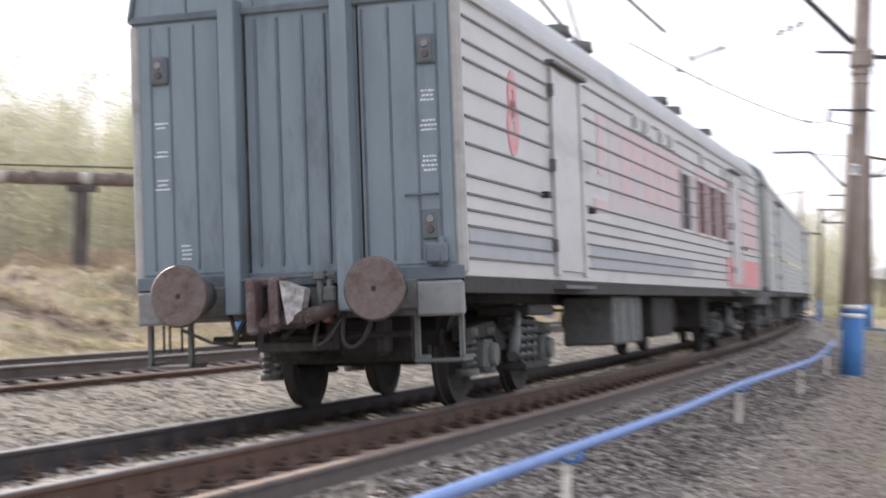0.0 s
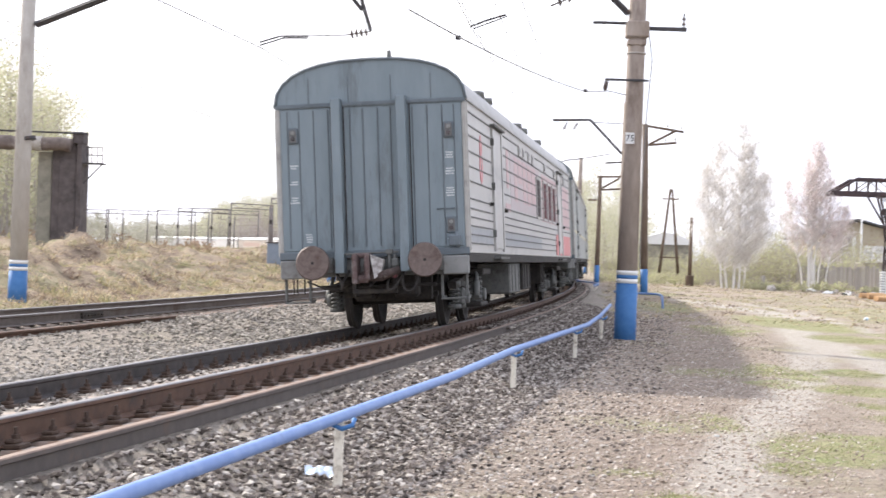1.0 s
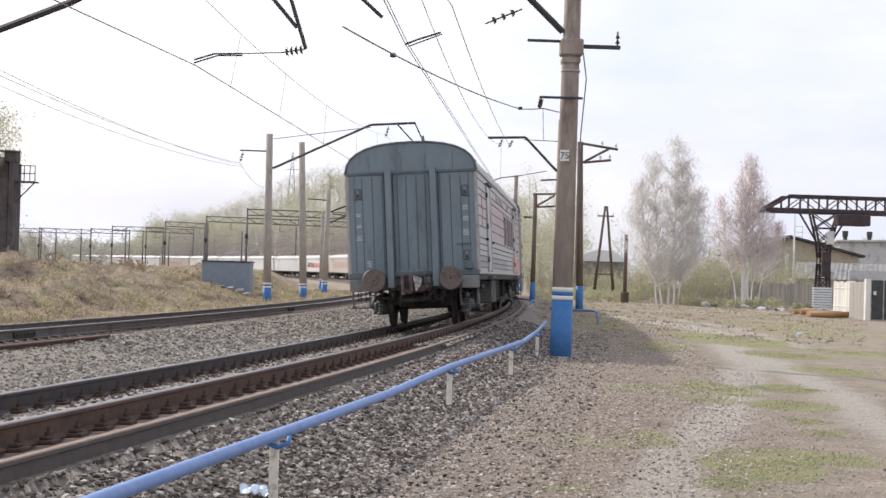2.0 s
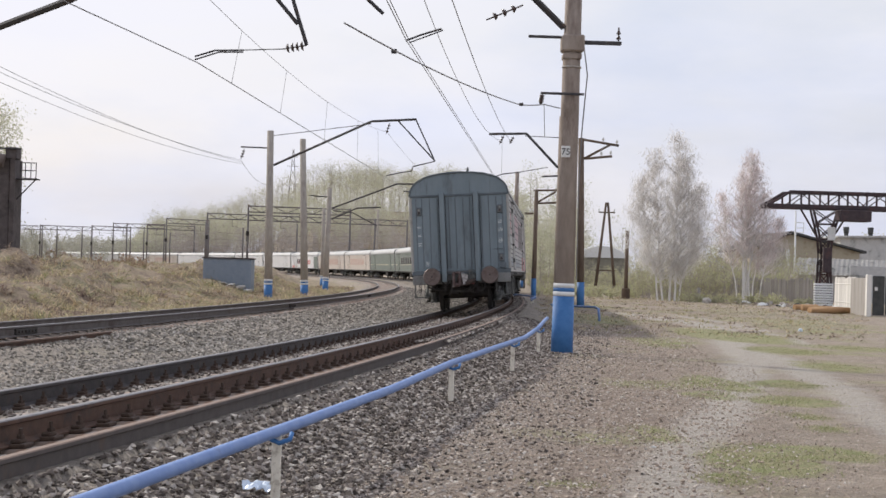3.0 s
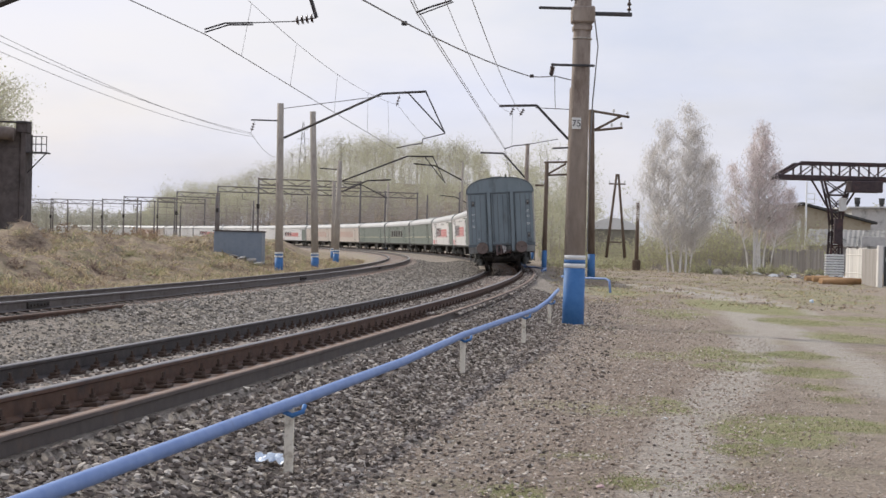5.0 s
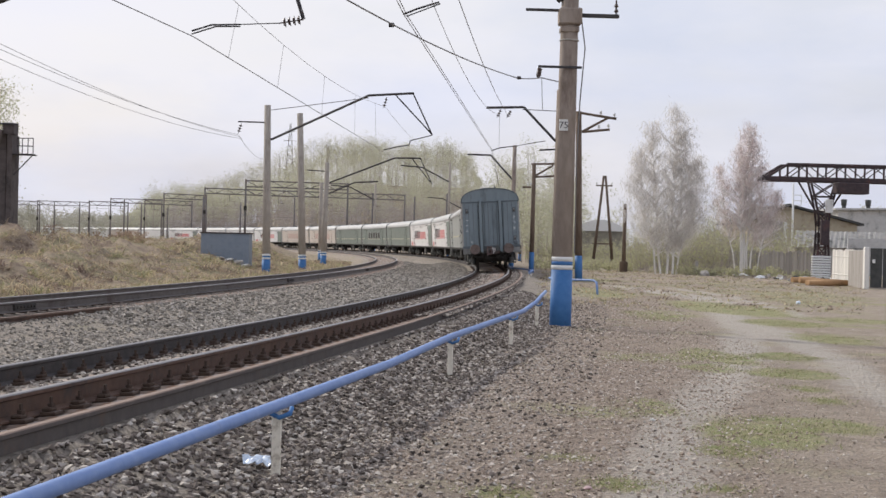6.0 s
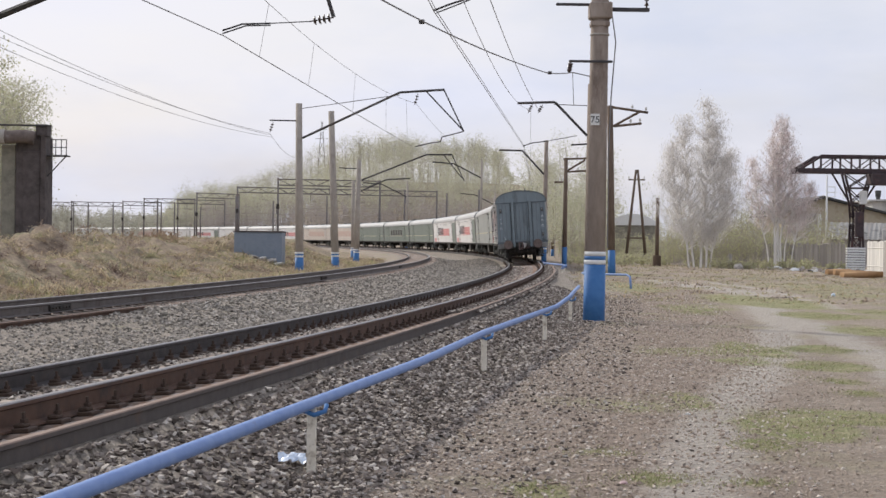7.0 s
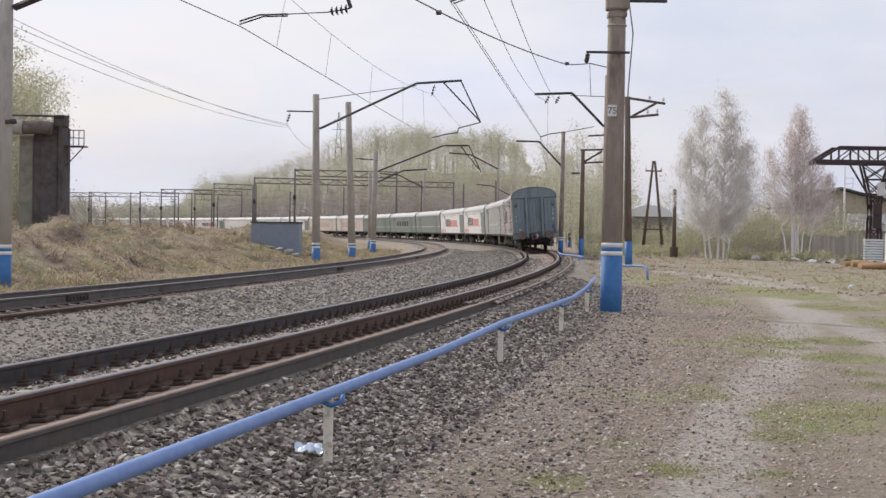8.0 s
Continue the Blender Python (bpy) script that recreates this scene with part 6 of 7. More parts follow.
for xa, xb, ya, yb, h in ((-24.9, -8.0, 277.0, 281.0, 11.6), (-36.6, -13.5, 320.0, 328.0, 11.5), (-28.8, 2.0, 320.4, 330.0, 11.4), (-49.7, -41.5, 358.0, 366.0, 11.3),
                          (-69.1, -56.3, 405.0, 402.0, 11.0), (-61.6, -50.5, 410.0, 414.0, 11.0), (-79.8, -70.5, 435.0, 440.0, 10.9), (-93.4, -81.0, 436.0, 442.0, 10.7), (-108.0, -95.0, 440.0, 446.0, 10.7)):
    gantry(xa, xb, ya, yb, h)
for xx, yy, hh in ((-65.8, 405.0, 10.9), (-66.2, 435.0, 11.0), (-81.9, 433.0, 10.8), (-87.8, 430.0, 10.4), (-38.0, 330.0, 10.2), (-32.0, 345.0, 9.5), (-20.5, 340.0, 10.5), (-58.0, 425.0, 9.6), (-4.0, 300.0, 10.8), (3.5, 290.0, 10.0), (9.0, 285.0, 10.5)):
    pole("yard_pole", xx, yy, hh, 0.2, 0.14, M_YARD, 0, 0, False, "thin dark pole in the distant yard")
def pylon(x, y, z0, z1):
    p = tagged(new("lattice_pylon"), "far grey lattice pylon standing above the wood", "pylon")
    p.matrix_basis = Matrix.Translation((x, y, z0))
    h = z1 - z0
    for sx in (-1, 1):
        for sy in (-1, 1):
            bm = bmesh.new()
            tube(bm, (sx * 2.2, sy * 2.2, 0), (sx * 0.25, sy * 0.25, h), 0.10, 0.08, 4)
            part("leg", bm, M_YARD, p)
    for k in range(8):
        w0, w1 = 2.2 - 1.95 * k / 8, 2.2 - 1.95 * (k + 1) / 8
        bm = bmesh.new()
        tube(bm, (-w0, -w0, h * k / 8), (w1, -w1, h * (k + 1) / 8), 0.07, n=4)
        tube(bm, (w0, -w0, h * k / 8), (-w1, -w1, h * (k + 1) / 8), 0.07, n=4)
        part("brace", bm, M_YARD, p)
    for k, w in ((0.78, 2.6), (0.9, 2.0)):
        bm = bmesh.new()
        tube(bm, (-w, 0, h * k), (w, 0, h * k), 0.10, n=4)
        part("cross_arm", bm, M_YARD, p)


pylon(-43.4, 680.0, 18.0, 50.0)
for k in range(3):
    wire("yard_wire", [(-90.0, 430.0 + 10 * k, 9.5 - 1.6 * k), (-40.0, 380.0, 9.0 - 1.5 * k), (5.0, 330.0, 8.8 - 1.4 * k)], 0.5, 0.03, "dark wire over the distant yard")


# ------------------------------------------------------------------ right side: crane, sheds, fences
def crane():
    c = tagged(new("gantry_crane"), "dark brown lattice gantry crane over a timber yard", "crane")
    y, z0, z1, x0, x1 = 110.0, 6.62, 7.60, 24.75, 47.0
    for yy in (y, y + 2.2):
        bm = bmesh.new()
        box(bm, x0, x1, yy - 0.14, yy + 0.14, z0 - 0.14, z0 + 0.14, 0.02)
        part("lower_chord", bm, M_CRANE, c)
        bm = bmesh.new()
        box(bm, x0 + 1.5, x1, yy - 0.08, yy + 0.08, z1 - 0.08, z1 + 0.08, 0.02)
        tube(bm, (x0, yy, z0), (x0 + 1.55, yy, z1), 0.09, n=4)
        part("upper_chord", bm, M_CRANE, c)
        x = x0 + 1.5
        k = 0
        while x < x1 - 1:
            bm = bmesh.new()
            tube(bm, (x, yy, z0), (x, yy, z1), 0.07, n=4)
            a, b = ((z0, z1), (z1, z0))[k % 2]
            tube(bm, (x, yy, a), (x + 1.3, yy, b), 0.035, n=4)
            part("lattice_bar", bm, M_CRANE, c)
            x += 1.3
            k += 1
    for x in (28.95,):
        levels = ((6.55, 0.95), (5.5, 0.66), (4.5, 0.42), (3.7, 0.33), (2.9, 0.33), (2.1, 0.36), (1.2, 0.40), (0.1, 0.46))
        for yy in (y + 0.7, y + 1.5):
            for sx in (-1, 1):
                bm = bmesh.new()
                pipe(bm, [(x + sx * wa, yy, za) for za, wa in levels], 0.085, 6)
                part("leg", bm, M_CRANE, c)
            for k, ((za, wa), (zb, wb)) in enumerate(zip(levels, levels[1:])):
                bm = bmesh.new()
                tube(bm, (x - wa, yy, za), (x + wa, yy, za), 0.05, n=4)
                tube(bm, (x - wa, yy, za), (x + wb, yy, zb), 0.04, n=4)
                tube(bm, (x + wa, yy, za), (x - wb, yy, zb), 0.04, n=4)
                part("leg_brace", bm, M_CRANE, c)
        for sx in (-1, 1):
            bm = bmesh.new()
            tube(bm, (x + sx * 1.7, y + 1.1, 6.5), (x + sx * 0.4, y + 1.1, 4.4), 0.07, n=6)
            part("knee_brace", bm, M_CRANE, c)
        bm = bmesh.new()
        box(bm, x + 0.5, x + 2.6, y - 0.9, y + 0.6, z0 - 0.95, z0 - 0.2, 0.05)
        part("winch_cabin", bm, M_CRANE, c, "dark winch cabin under the beam")
        bm = bmesh.new()
        box(bm, x - 0.28, x + 0.30, y + 0.2, y + 0.6, 2.2, 3.9, 0.04)
        part("ladder_cage", bm, M_CRANE, c)
        bm = bmesh.new()
        box(bm, x + 0.05, x + 0.5, y + 0.25, y + 0.6, 4.4, 5.3, 0.03)
        part("switch_panel", bm, M_WHITEBAND, c, "pale switch panel")
    bm = bmesh.new()
    for yy in (y - 0.6, y + 2.8):
        tube(bm, (46.5, yy, z0), (46.0, yy, 0.0), 0.14, n=6)
    part("far_leg", bm, M_CRANE, c)


crane()


def gable_house(x0, x1, y0, y1, eave, ridge, wall, roof, label, apex=0.5):
    h = tagged(new("house"), label, "building")
    xa = x0 + (x1 - x0) * apex
    bm = bmesh.new()
    pts = [(x0, -0.3), (x1, -0.3), (x1, eave), (xa, ridge - 0.05), (x0, eave)]
    f0 = [bm.verts.new((x, y0, z)) for x, z in pts]
    f1 = [bm.verts.new((x, y1, z)) for x, z in pts]
    bm.faces.new(f0)
    bm.faces.new(f1[::-1])
    for i in range(5):
        bm.faces.new((f0[i], f1[i], f1[(i + 1) % 5], f0[(i + 1) % 5]))
    bmesh.ops.recalc_face_normals(bm, faces=bm.faces)
    part("wall", bm, wall, h)
    for xs, xe in ((x0 - 0.5, xa), (x1 + 0.5, xa)):
        zs = eave - 0.5 * (ridge - eave) / abs(xa - (x0 if xs < xa else x1))
        bm = bmesh.new()
        q = [bm.verts.new(p) for p in ((xs, y0 - 0.5, zs + 0.03), (xe, y0 - 0.5, ridge + 0.03), (xe, y1 + 0.5, ridge + 0.03), (xs, y1 + 0.5, zs + 0.03))]
        w = [bm.verts.new(v.co + Vector((0, 0, 0.2))) for v in q]
        bm.faces.new(q[::-1])
        bm.faces.new(w)
        for i in range(4):
            bm.faces.new((q[i], q[(i + 1) % 4], w[(i + 1) % 4], w[i]))
        bmesh.ops.recalc_face_normals(bm, faces=bm.faces)
        part("roof", bm, roof, h)
    return h


h1 = gable_house(32.34, 42.32, 150.0, 162.0, 4.38, 5.92, M_YELLOW, M_DARKROOF, "ochre house with a dark gable roof behind the trees", 0.36)
bm = bmesh.new()
box(bm, 33.07, 35.46, 149.9, 150.0, 1.0, 4.58)
part("boarded_front", bm, M_GREYWOOD, h1, "dark boarded front")
bm = bmesh.new()
box(bm, 35.56, 35.87, 149.88, 150.0, 0.2, 4.48)
part("corner_board", bm, M_WHITEBAND, h1)
h2 = gable_house(50.01, 50.01 + 26.0, 185.0, 195.0, 6.62, 6.94, M_SLATE, M_SLATE, "long low grey building with roof vents")
for xx in (50.89, 53.67):
    bm = bmesh.new()
    tube(bm, (xx, 186, 3.0), (xx, 186, 7.6 - 0.3), 0.25, n=8)
    tube(bm, (xx, 186, 7.6 - 0.4), (xx, 186, 7.6 + 0.3), 0.3, 0.36, 8)
    part("roof_vent", bm, M_DARKROOF, h2)
hangar = tagged(new("hangar"), "far hangar with a rounded white roof", "building")
bm = bmesh.new()
xa, xb = 24.98, 32.65
zr, ze = 5.72, 4.11
pr = [(xa + (xb - xa) * i / 12, ze + (zr - ze) * math.sin(math.pi * i / 12) ** 0.8) for i in range(13)]
f0 = [bm.verts.new((x, 230, z)) for x, z in pr]
f1 = [bm.verts.new((x, 250, z)) for x, z in pr]
for i in range(12):
    bm.faces.new((f0[i], f0[i + 1], f1[i + 1], f1[i])).smooth = True
bm.faces.new(f0[::-1])
bmesh.ops.recalc_face_normals(bm, faces=bm.faces)
part("roof", bm, M_WHITEBAND, hangar)
bm = bmesh.new()
box(bm, xa + 0.2, xb - 0.2, 230.2, 250, -0.3, ze)
part("wall", bm, M_OLIVE, hangar)


def shed():
    s = tagged(new("shed"), "grey shed with a sloping corrugated slate roof", "shed")
    x0, x1, y = 31.5, 31.5 + 12.0, 130.0
    bm = bmesh.new()
    box(bm, x0 + 0.4, x1, y + 0.3, y + 5, -0.2, 2.14, 0.02)
    part("wall", bm, M_GREYWOOD, s)
    bm = bmesh.new()
    z0, z1 = 2.14, 3.27
    n = 60
    lo, hi = [], []
    for i in range(n + 1):
        x = x0 + (x1 - x0) * i / n
        w = 0.03 * (1 if i % 2 else -1)
        lo.append(bm.verts.new((x, y, z0 + w)))
        hi.append(bm.verts.new((x + 1.4, y + 4.6, z1 + 0.25 + w)))
    for i in range(n):
        bm.faces.new((lo[i], lo[i + 1], hi[i + 1], hi[i]))
    r = bmesh.ops.solidify(bm, geom=bm.faces[:], thickness=0.03)
    part("roof", bm, M_SLATE, s)
    bm = bmesh.new()
    box(bm, x0 + 4.5, x1 + 2, y + 0.1, y + 0.3, -0.2, 2.93, 0.02)
    part("wall", bm, M_SLATE, s)


shed()


def board_fence(x0, y0, x1, y1, z1, material, label, step=0.16, gap=0.02, jag=0.08, seed=1):
    fe = tagged(new("board_fence"), label, "fence")
    rng = random.Random(seed)
    n = int(math.hypot(x1 - x0, y1 - y0) / step)
    ang = math.degrees(math.atan2(y1 - y0, x1 - x0))
    bm = bmesh.new()
    box(bm, -(step - gap) / 2, (step - gap) / 2, -0.012, 0.012, -0.2, z1, 0.004)
    proto = part("board", bm, material)
    for i in range(n):
        u = (i + 0.5) / n
        x, y = x0 + (x1 - x0) * u, y0 + (y1 - y0) * u
        o = new("board", proto.data)
        o.parent = fe
        o.matrix_basis = pose(x, y, ground_z(x, y) - rng.uniform(0, jag), 0, rng.uniform(-1.2, 1.2), ang + rng.uniform(-3, 3))
    bpy.data.objects.remove(proto)
    bm = bmesh.new()
    for z in (0.45, z1 - 0.45):
        tube(bm, (x0, y0 + 0.05, z), (x1, y1 + 0.05, z), 0.04, n=4)
    part("fence_rail", bm, material, fe)


board_fence(25.27, 124.0, 29.96, 118.0, 1.85, M_GREYWOOD, "grey weathered board fence round the timber yard", 0.17, 0.015, 0.25, 1)
board_fence(26.21, 98.0, 25.82, 92.0, 1.95, M_PALEWOOD, "pale bleached board fence by the gate", 0.26, 0.02, 0.1, 2)
stack = tagged(new("sheet_stack"), "pale ribbed metal sheets stacked upright", "sheet metal")
for k in range(9):
    bm = bmesh.new()
    z = 0.05 + k * 0.165
    box(bm, 27.0, 28.2, 105.8, 106.2, z, z + 0.13, 0.03)
    part("ribbed_sheet", bm, M_WHITEBAND, stack)
gate = tagged(new("yard_gate"), "dark steel yard gate between pale posts", "gate")
for xx in (22.48,):
    bm = bmesh.new()
    box(bm, xx - 0.11, xx + 0.11, 77.85, 78.15, -0.3, 2.0, 0.02)
    part("gate_post", bm, M_PALEWOOD, gate)
    for k in range(6):
        bm = bmesh.new()
        box(bm, xx + 0.2 + k * 0.6, xx + 0.76 + k * 0.6, 77.95, 78.0, 0.08, 1.95, 0.01)
        part("gate_panel", bm, M_DARKROOF, gate)
    bm = bmesh.new()
    box(bm, xx + 0.28, xx + 0.42, 77.93, 77.95, 1.25, 1.42)
    part("sign", bm, M_WHITEBAND, gate, "small white plate")
bm = bmesh.new()
box(bm, -0.06, 0.06, -3.55, 3.55, -0.2, 1.85, 0.02, pose(23.33, 82.5, 0, 0, 0, -9.3))
tagged(part("concrete_fence_panel", bm, M_GREYWOOD), "weathered grey fence panel beside the gate", "fence")

# orange pipes and rubble in front of the fence
rngd = random.Random(11)
for k, (x, y, w, ang) in enumerate(((22.2, 84.0, 1.1, 8), (21.7, 82.6, 0.8, 3), (22.9, 88.0, 1.2, 12), (23.0, 92.0, 0.8, 26))):
    bm = bmesh.new()
    tube(bm, (-w, 0, 0.14), (w, 0, 0.17), 0.16, 0.16, 14)
    tube(bm, (-w - 0.02, 0, 0.14), (-w + 0.1, 0, 0.14), 0.12, 0.12, 12)
    o = part("old_pipe", bm, M_ORANGE)
    o.matrix_basis = pose(x, y, ground_z(x, y), 0, rngd.uniform(-3, 3), ang)
    tagged(o, "orange rusty old pipe lying on the ground", "pipe")
for k in range(34):
    x, y = rngd.uniform(23.01, 26.64), rngd.uniform(95, 112)
    boulder("rubble", (x, y, ground_z(x, y) + 0.03), (rngd.uniform(0.1, 0.4), rngd.uniform(0.1, 0.3), rngd.uniform(0.06, 0.2)),
            (M_CONC, M_DARKROOF, M_WHITEBAND, M_GREYWOOD, M_CONCBROWN)[k % 5], "lump of rubble and scrap in the dry grass", "rubble", 40 + k)
for k, (u, d) in enumerate(((20.6, 112.0), (20.47, 108.0))):
    if k == 0:
        stub = pole("stub_post", u, d, 0.95, 0.12, 0.11, M_GREYWOOD, 3, 0, False, "short leaning grey wooden stub post")
    else:
        boulder("concrete_rubble", (u, d, ground_z(u, d) + 0.1), (0.36, 0.3, 0.26), M_CONC, "pale broken concrete block", "rubble", 90)
bm = bmesh.new()
tube(bm, (32.73, 135, 0), (32.73, 135, 7.36), 0.10, 0.07, 8)
lampost = tagged(part("light_pole", bm, M_WHITEBAND), "thin pale pole with a small frame", "pole")
bm = bmesh.new()
xl = 32.91
for zz in (6.43, 5.97, 5.6):
    tube(bm, (xl - 0.1, 135, zz), (xl + 0.5, 135, zz), 0.03, n=4)
tube(bm, (xl + 0.5, 135, 6.43), (xl + 0.5, 135, 5.6), 0.03, n=4)
part("frame", bm, M_WHITEBAND, lampost)
# litter
bm = bmesh.new()
bmesh.ops.create_grid(bm, x_segments=10, y_segments=6, size=0.5)
for v in bm.verts:
    v.co = Vector((v.co.x * 0.19, v.co.y * 0.13, 0.02 + 0.035 * noise.noise(v.co * 4.0 + Vector((3, 1, 0))) + 0.02 * noise.noise(v.co * 11)))
bmesh.ops.solidify(bm, geom=bm.faces[:], thickness=0.004)
M_LITTER = mat("pale_blue_plastic", (0.52, 0.62, 0.76), (0.74, 0.80, 0.87), 9.0, 0.35, 0, 0.2, 30, (0.3, 0.42, 0.62), 8.0, 0.6)
o = part("plastic_litter", bm, M_LITTER)
o.matrix_basis = pose(-0.90, 11.3, ground_z(-0.90, 11.3) + 0.05, 14, 4, 10)
tagged(o, "crumpled pale blue plastic wrapper on the stones", "litter")
for k, (x, y, c) in enumerate(((12.85, 52.0, M_LITTER), (2.43, 15.2, M_WHITEBAND), (1.31, 10.8, M_PINK))):
    boulder("litter", (x, y, ground_z(x, y) + 0.02), (0.10 if k == 0 else 0.028, 0.07 if k == 0 else 0.02, 0.09 if k == 0 else 0.012), c, "small scrap of litter on the ground", "litter", 70 + k)


# ------------------------------------------------------------------ trees
def raw2(name, groups):
    """One mesh out of several lists of (verts, faces, material)."""
    verts, faces, idx, mats = [], [], [], []
    for v, f, m in groups:
        b = len(verts)
        verts += v
        faces += [tuple(i + b for i in q) for q in f]
        idx += [len(mats)] * len(f)
        mats.append(m)
    me = bpy.data.meshes.new(name)
    me.from_pydata(verts, [], faces)
    for m in mats:
        me.materials.append(m)
    me.polygons.foreach_set("material_index", idx)
    return new(name, me)


def limb(v, f, a, b, r0, r1, n=4):
    d = b - a
    side = d.cross(Vector((0.3, 0.2, 1.0)))
    if side.length < 1e-4:
        side = Vector((1, 0, 0))
    side.normalize()
    up = side.cross(d).normalized()
    base = len(v)
    for c, r in ((a, r0), (b, r1)):
        for k in range(n):
            t = k * math.tau / n
            v.append(tuple(c + r * (math.cos(t) * side + math.sin(t) * up)))
    for k in range(n):
        f.append((base + k, base + (k + 1) % n, base + n + (k + 1) % n, base + n + k))


def leaf(v, f, c, size, rng):
    a = Vector((rng.gauss(0, 1), rng.gauss(0, 1), rng.gauss(0, 1))).normalized() * size
    b = Vector((rng.gauss(0, 1), rng.gauss(0, 1), rng.gauss(0, 1))).normalized() * size * 0.7
    n = len(v)
    v.extend((tuple(c + a), tuple(c + b), tuple(c - a * 0.6), tuple(c - b)))
    f.append((n, n + 1, n + 2, n + 3))


def sliver(v, f, a, length, width, rng):
    """A hanging twig end."""
    d = Vector((rng.gauss(0, 0.35), rng.gauss(0, 0.35), -1 + 0.9 * rng.random())) * length
    s = Vector((rng.gauss(0, 1), rng.gauss(0, 1), 0.2)).normalized() * width
    n = len(v)
    v.extend((tuple(a - s), tuple(a + s), tuple(a + d)))
    f.append((n, n + 1, n + 2))


def grow(rng, at, h, spread, lo, limbs, twigs, leaves, leaf_size, wood, crown, r=0.012, droop=0.0):
    """A trunk with limbs, twigs on the limbs, and small leaves about the twigs."""
    wv, wf = wood
    cv, cf = crown
    at = Vector(at)
    lean = Vector((rng.uniform(-0.04, 0.04), rng.uniform(-0.04, 0.04), 1))
    pts = [at + lean * (h * k / 5) + Vector((rng.uniform(-0.02, 0.02) * h * (k > 0), rng.uniform(-0.02, 0.02) * h * (k > 0), 0)) for k in range(6)]
    pts[0].z -= 0.4
    for k in range(5):
        limb(wv, wf, pts[k], pts[k + 1], r * h * (1 - k / 5.3), r * h * (1 - (k + 1) / 5.3), 5)
    for i in range(limbs):
        u = lo + (0.97 - lo) * (i + rng.random()) / limbs
        k = min(4, int(u * 5))
        a = pts[k].lerp(pts[k + 1], u * 5 - k)
        ang = rng.uniform(0, math.tau)
        q = (u - lo) / (1 - lo)
        ln = spread * (0.45 + 0.75 * math.sin(math.pi * min(1, 0.28 + 0.72 * q))) * rng.uniform(0.6, 1.1) * (1 - 0.55 * q)
        d = Vector((math.cos(ang), math.sin(ang), rng.uniform(0.5, 1.2)))
        b = a + d.normalized() * ln
        limb(wv, wf, a, b, r * h * (0.8 if droop else 0.28) * (1 - 0.6 * q), r * h * 0.1, 3)
        for j in range(twigs):
            w = rng.uniform(0.25, 1.0)
            c = a.lerp(b, w)
            td = Vector((rng.gauss(0, 1), rng.gauss(0, 1), rng.gauss(0.3, 0.7) - droop)).normalized()
            tl = spread * rng.uniform(0.12, 0.34)
            e = c + td * tl
            limb(cv if droop else wv, cf if droop else wf, c, e, r * h * 0.055, r * h * 0.02, 3)
            for m in range(leaves):
                p = c.lerp(e, rng.random()) + Vector((rng.gauss(0, 1), rng.gauss(0, 1), rng.gauss(0, 1))) * spread * (0.085 if droop else 0.07)
                if droop:
                    sliver(cv, cf, p, leaf_size * rng.uniform(3, 8), 0.015, rng)
                else:
                    leaf(cv, cf, p, leaf_size * rng.uniform(0.5, 1.2), rng)


def prisms(a, b, r0, r1):
    """Three-sided tapering sticks from a to b, all at once."""
    d = b - a
    side = np.cross(d, np.array([0.31, 0.22, 0.93]))
    side /= np.linalg.norm(side, axis=1)[:, None] + 1e-9
    up = np.cross(side, d)
    up /= np.linalg.norm(up, axis=1)[:, None] + 1e-9
    rings = []
    for c, r in ((a, r0), (b, r1)):
        for k in range(3):
            t = k * math.tau / 3
            rings.append(c + r[:, None] * (math.cos(t) * side + math.sin(t) * up))
    v = np.stack(rings, 1).reshape(-1, 3)
    q = np.array([(0, 1, 4, 3), (1, 2, 5, 4), (2, 0, 3, 5)])
    f = (q[None] + (np.arange(len(a)) * 6)[:, None, None]).reshape(-1, 4)
    return v, f


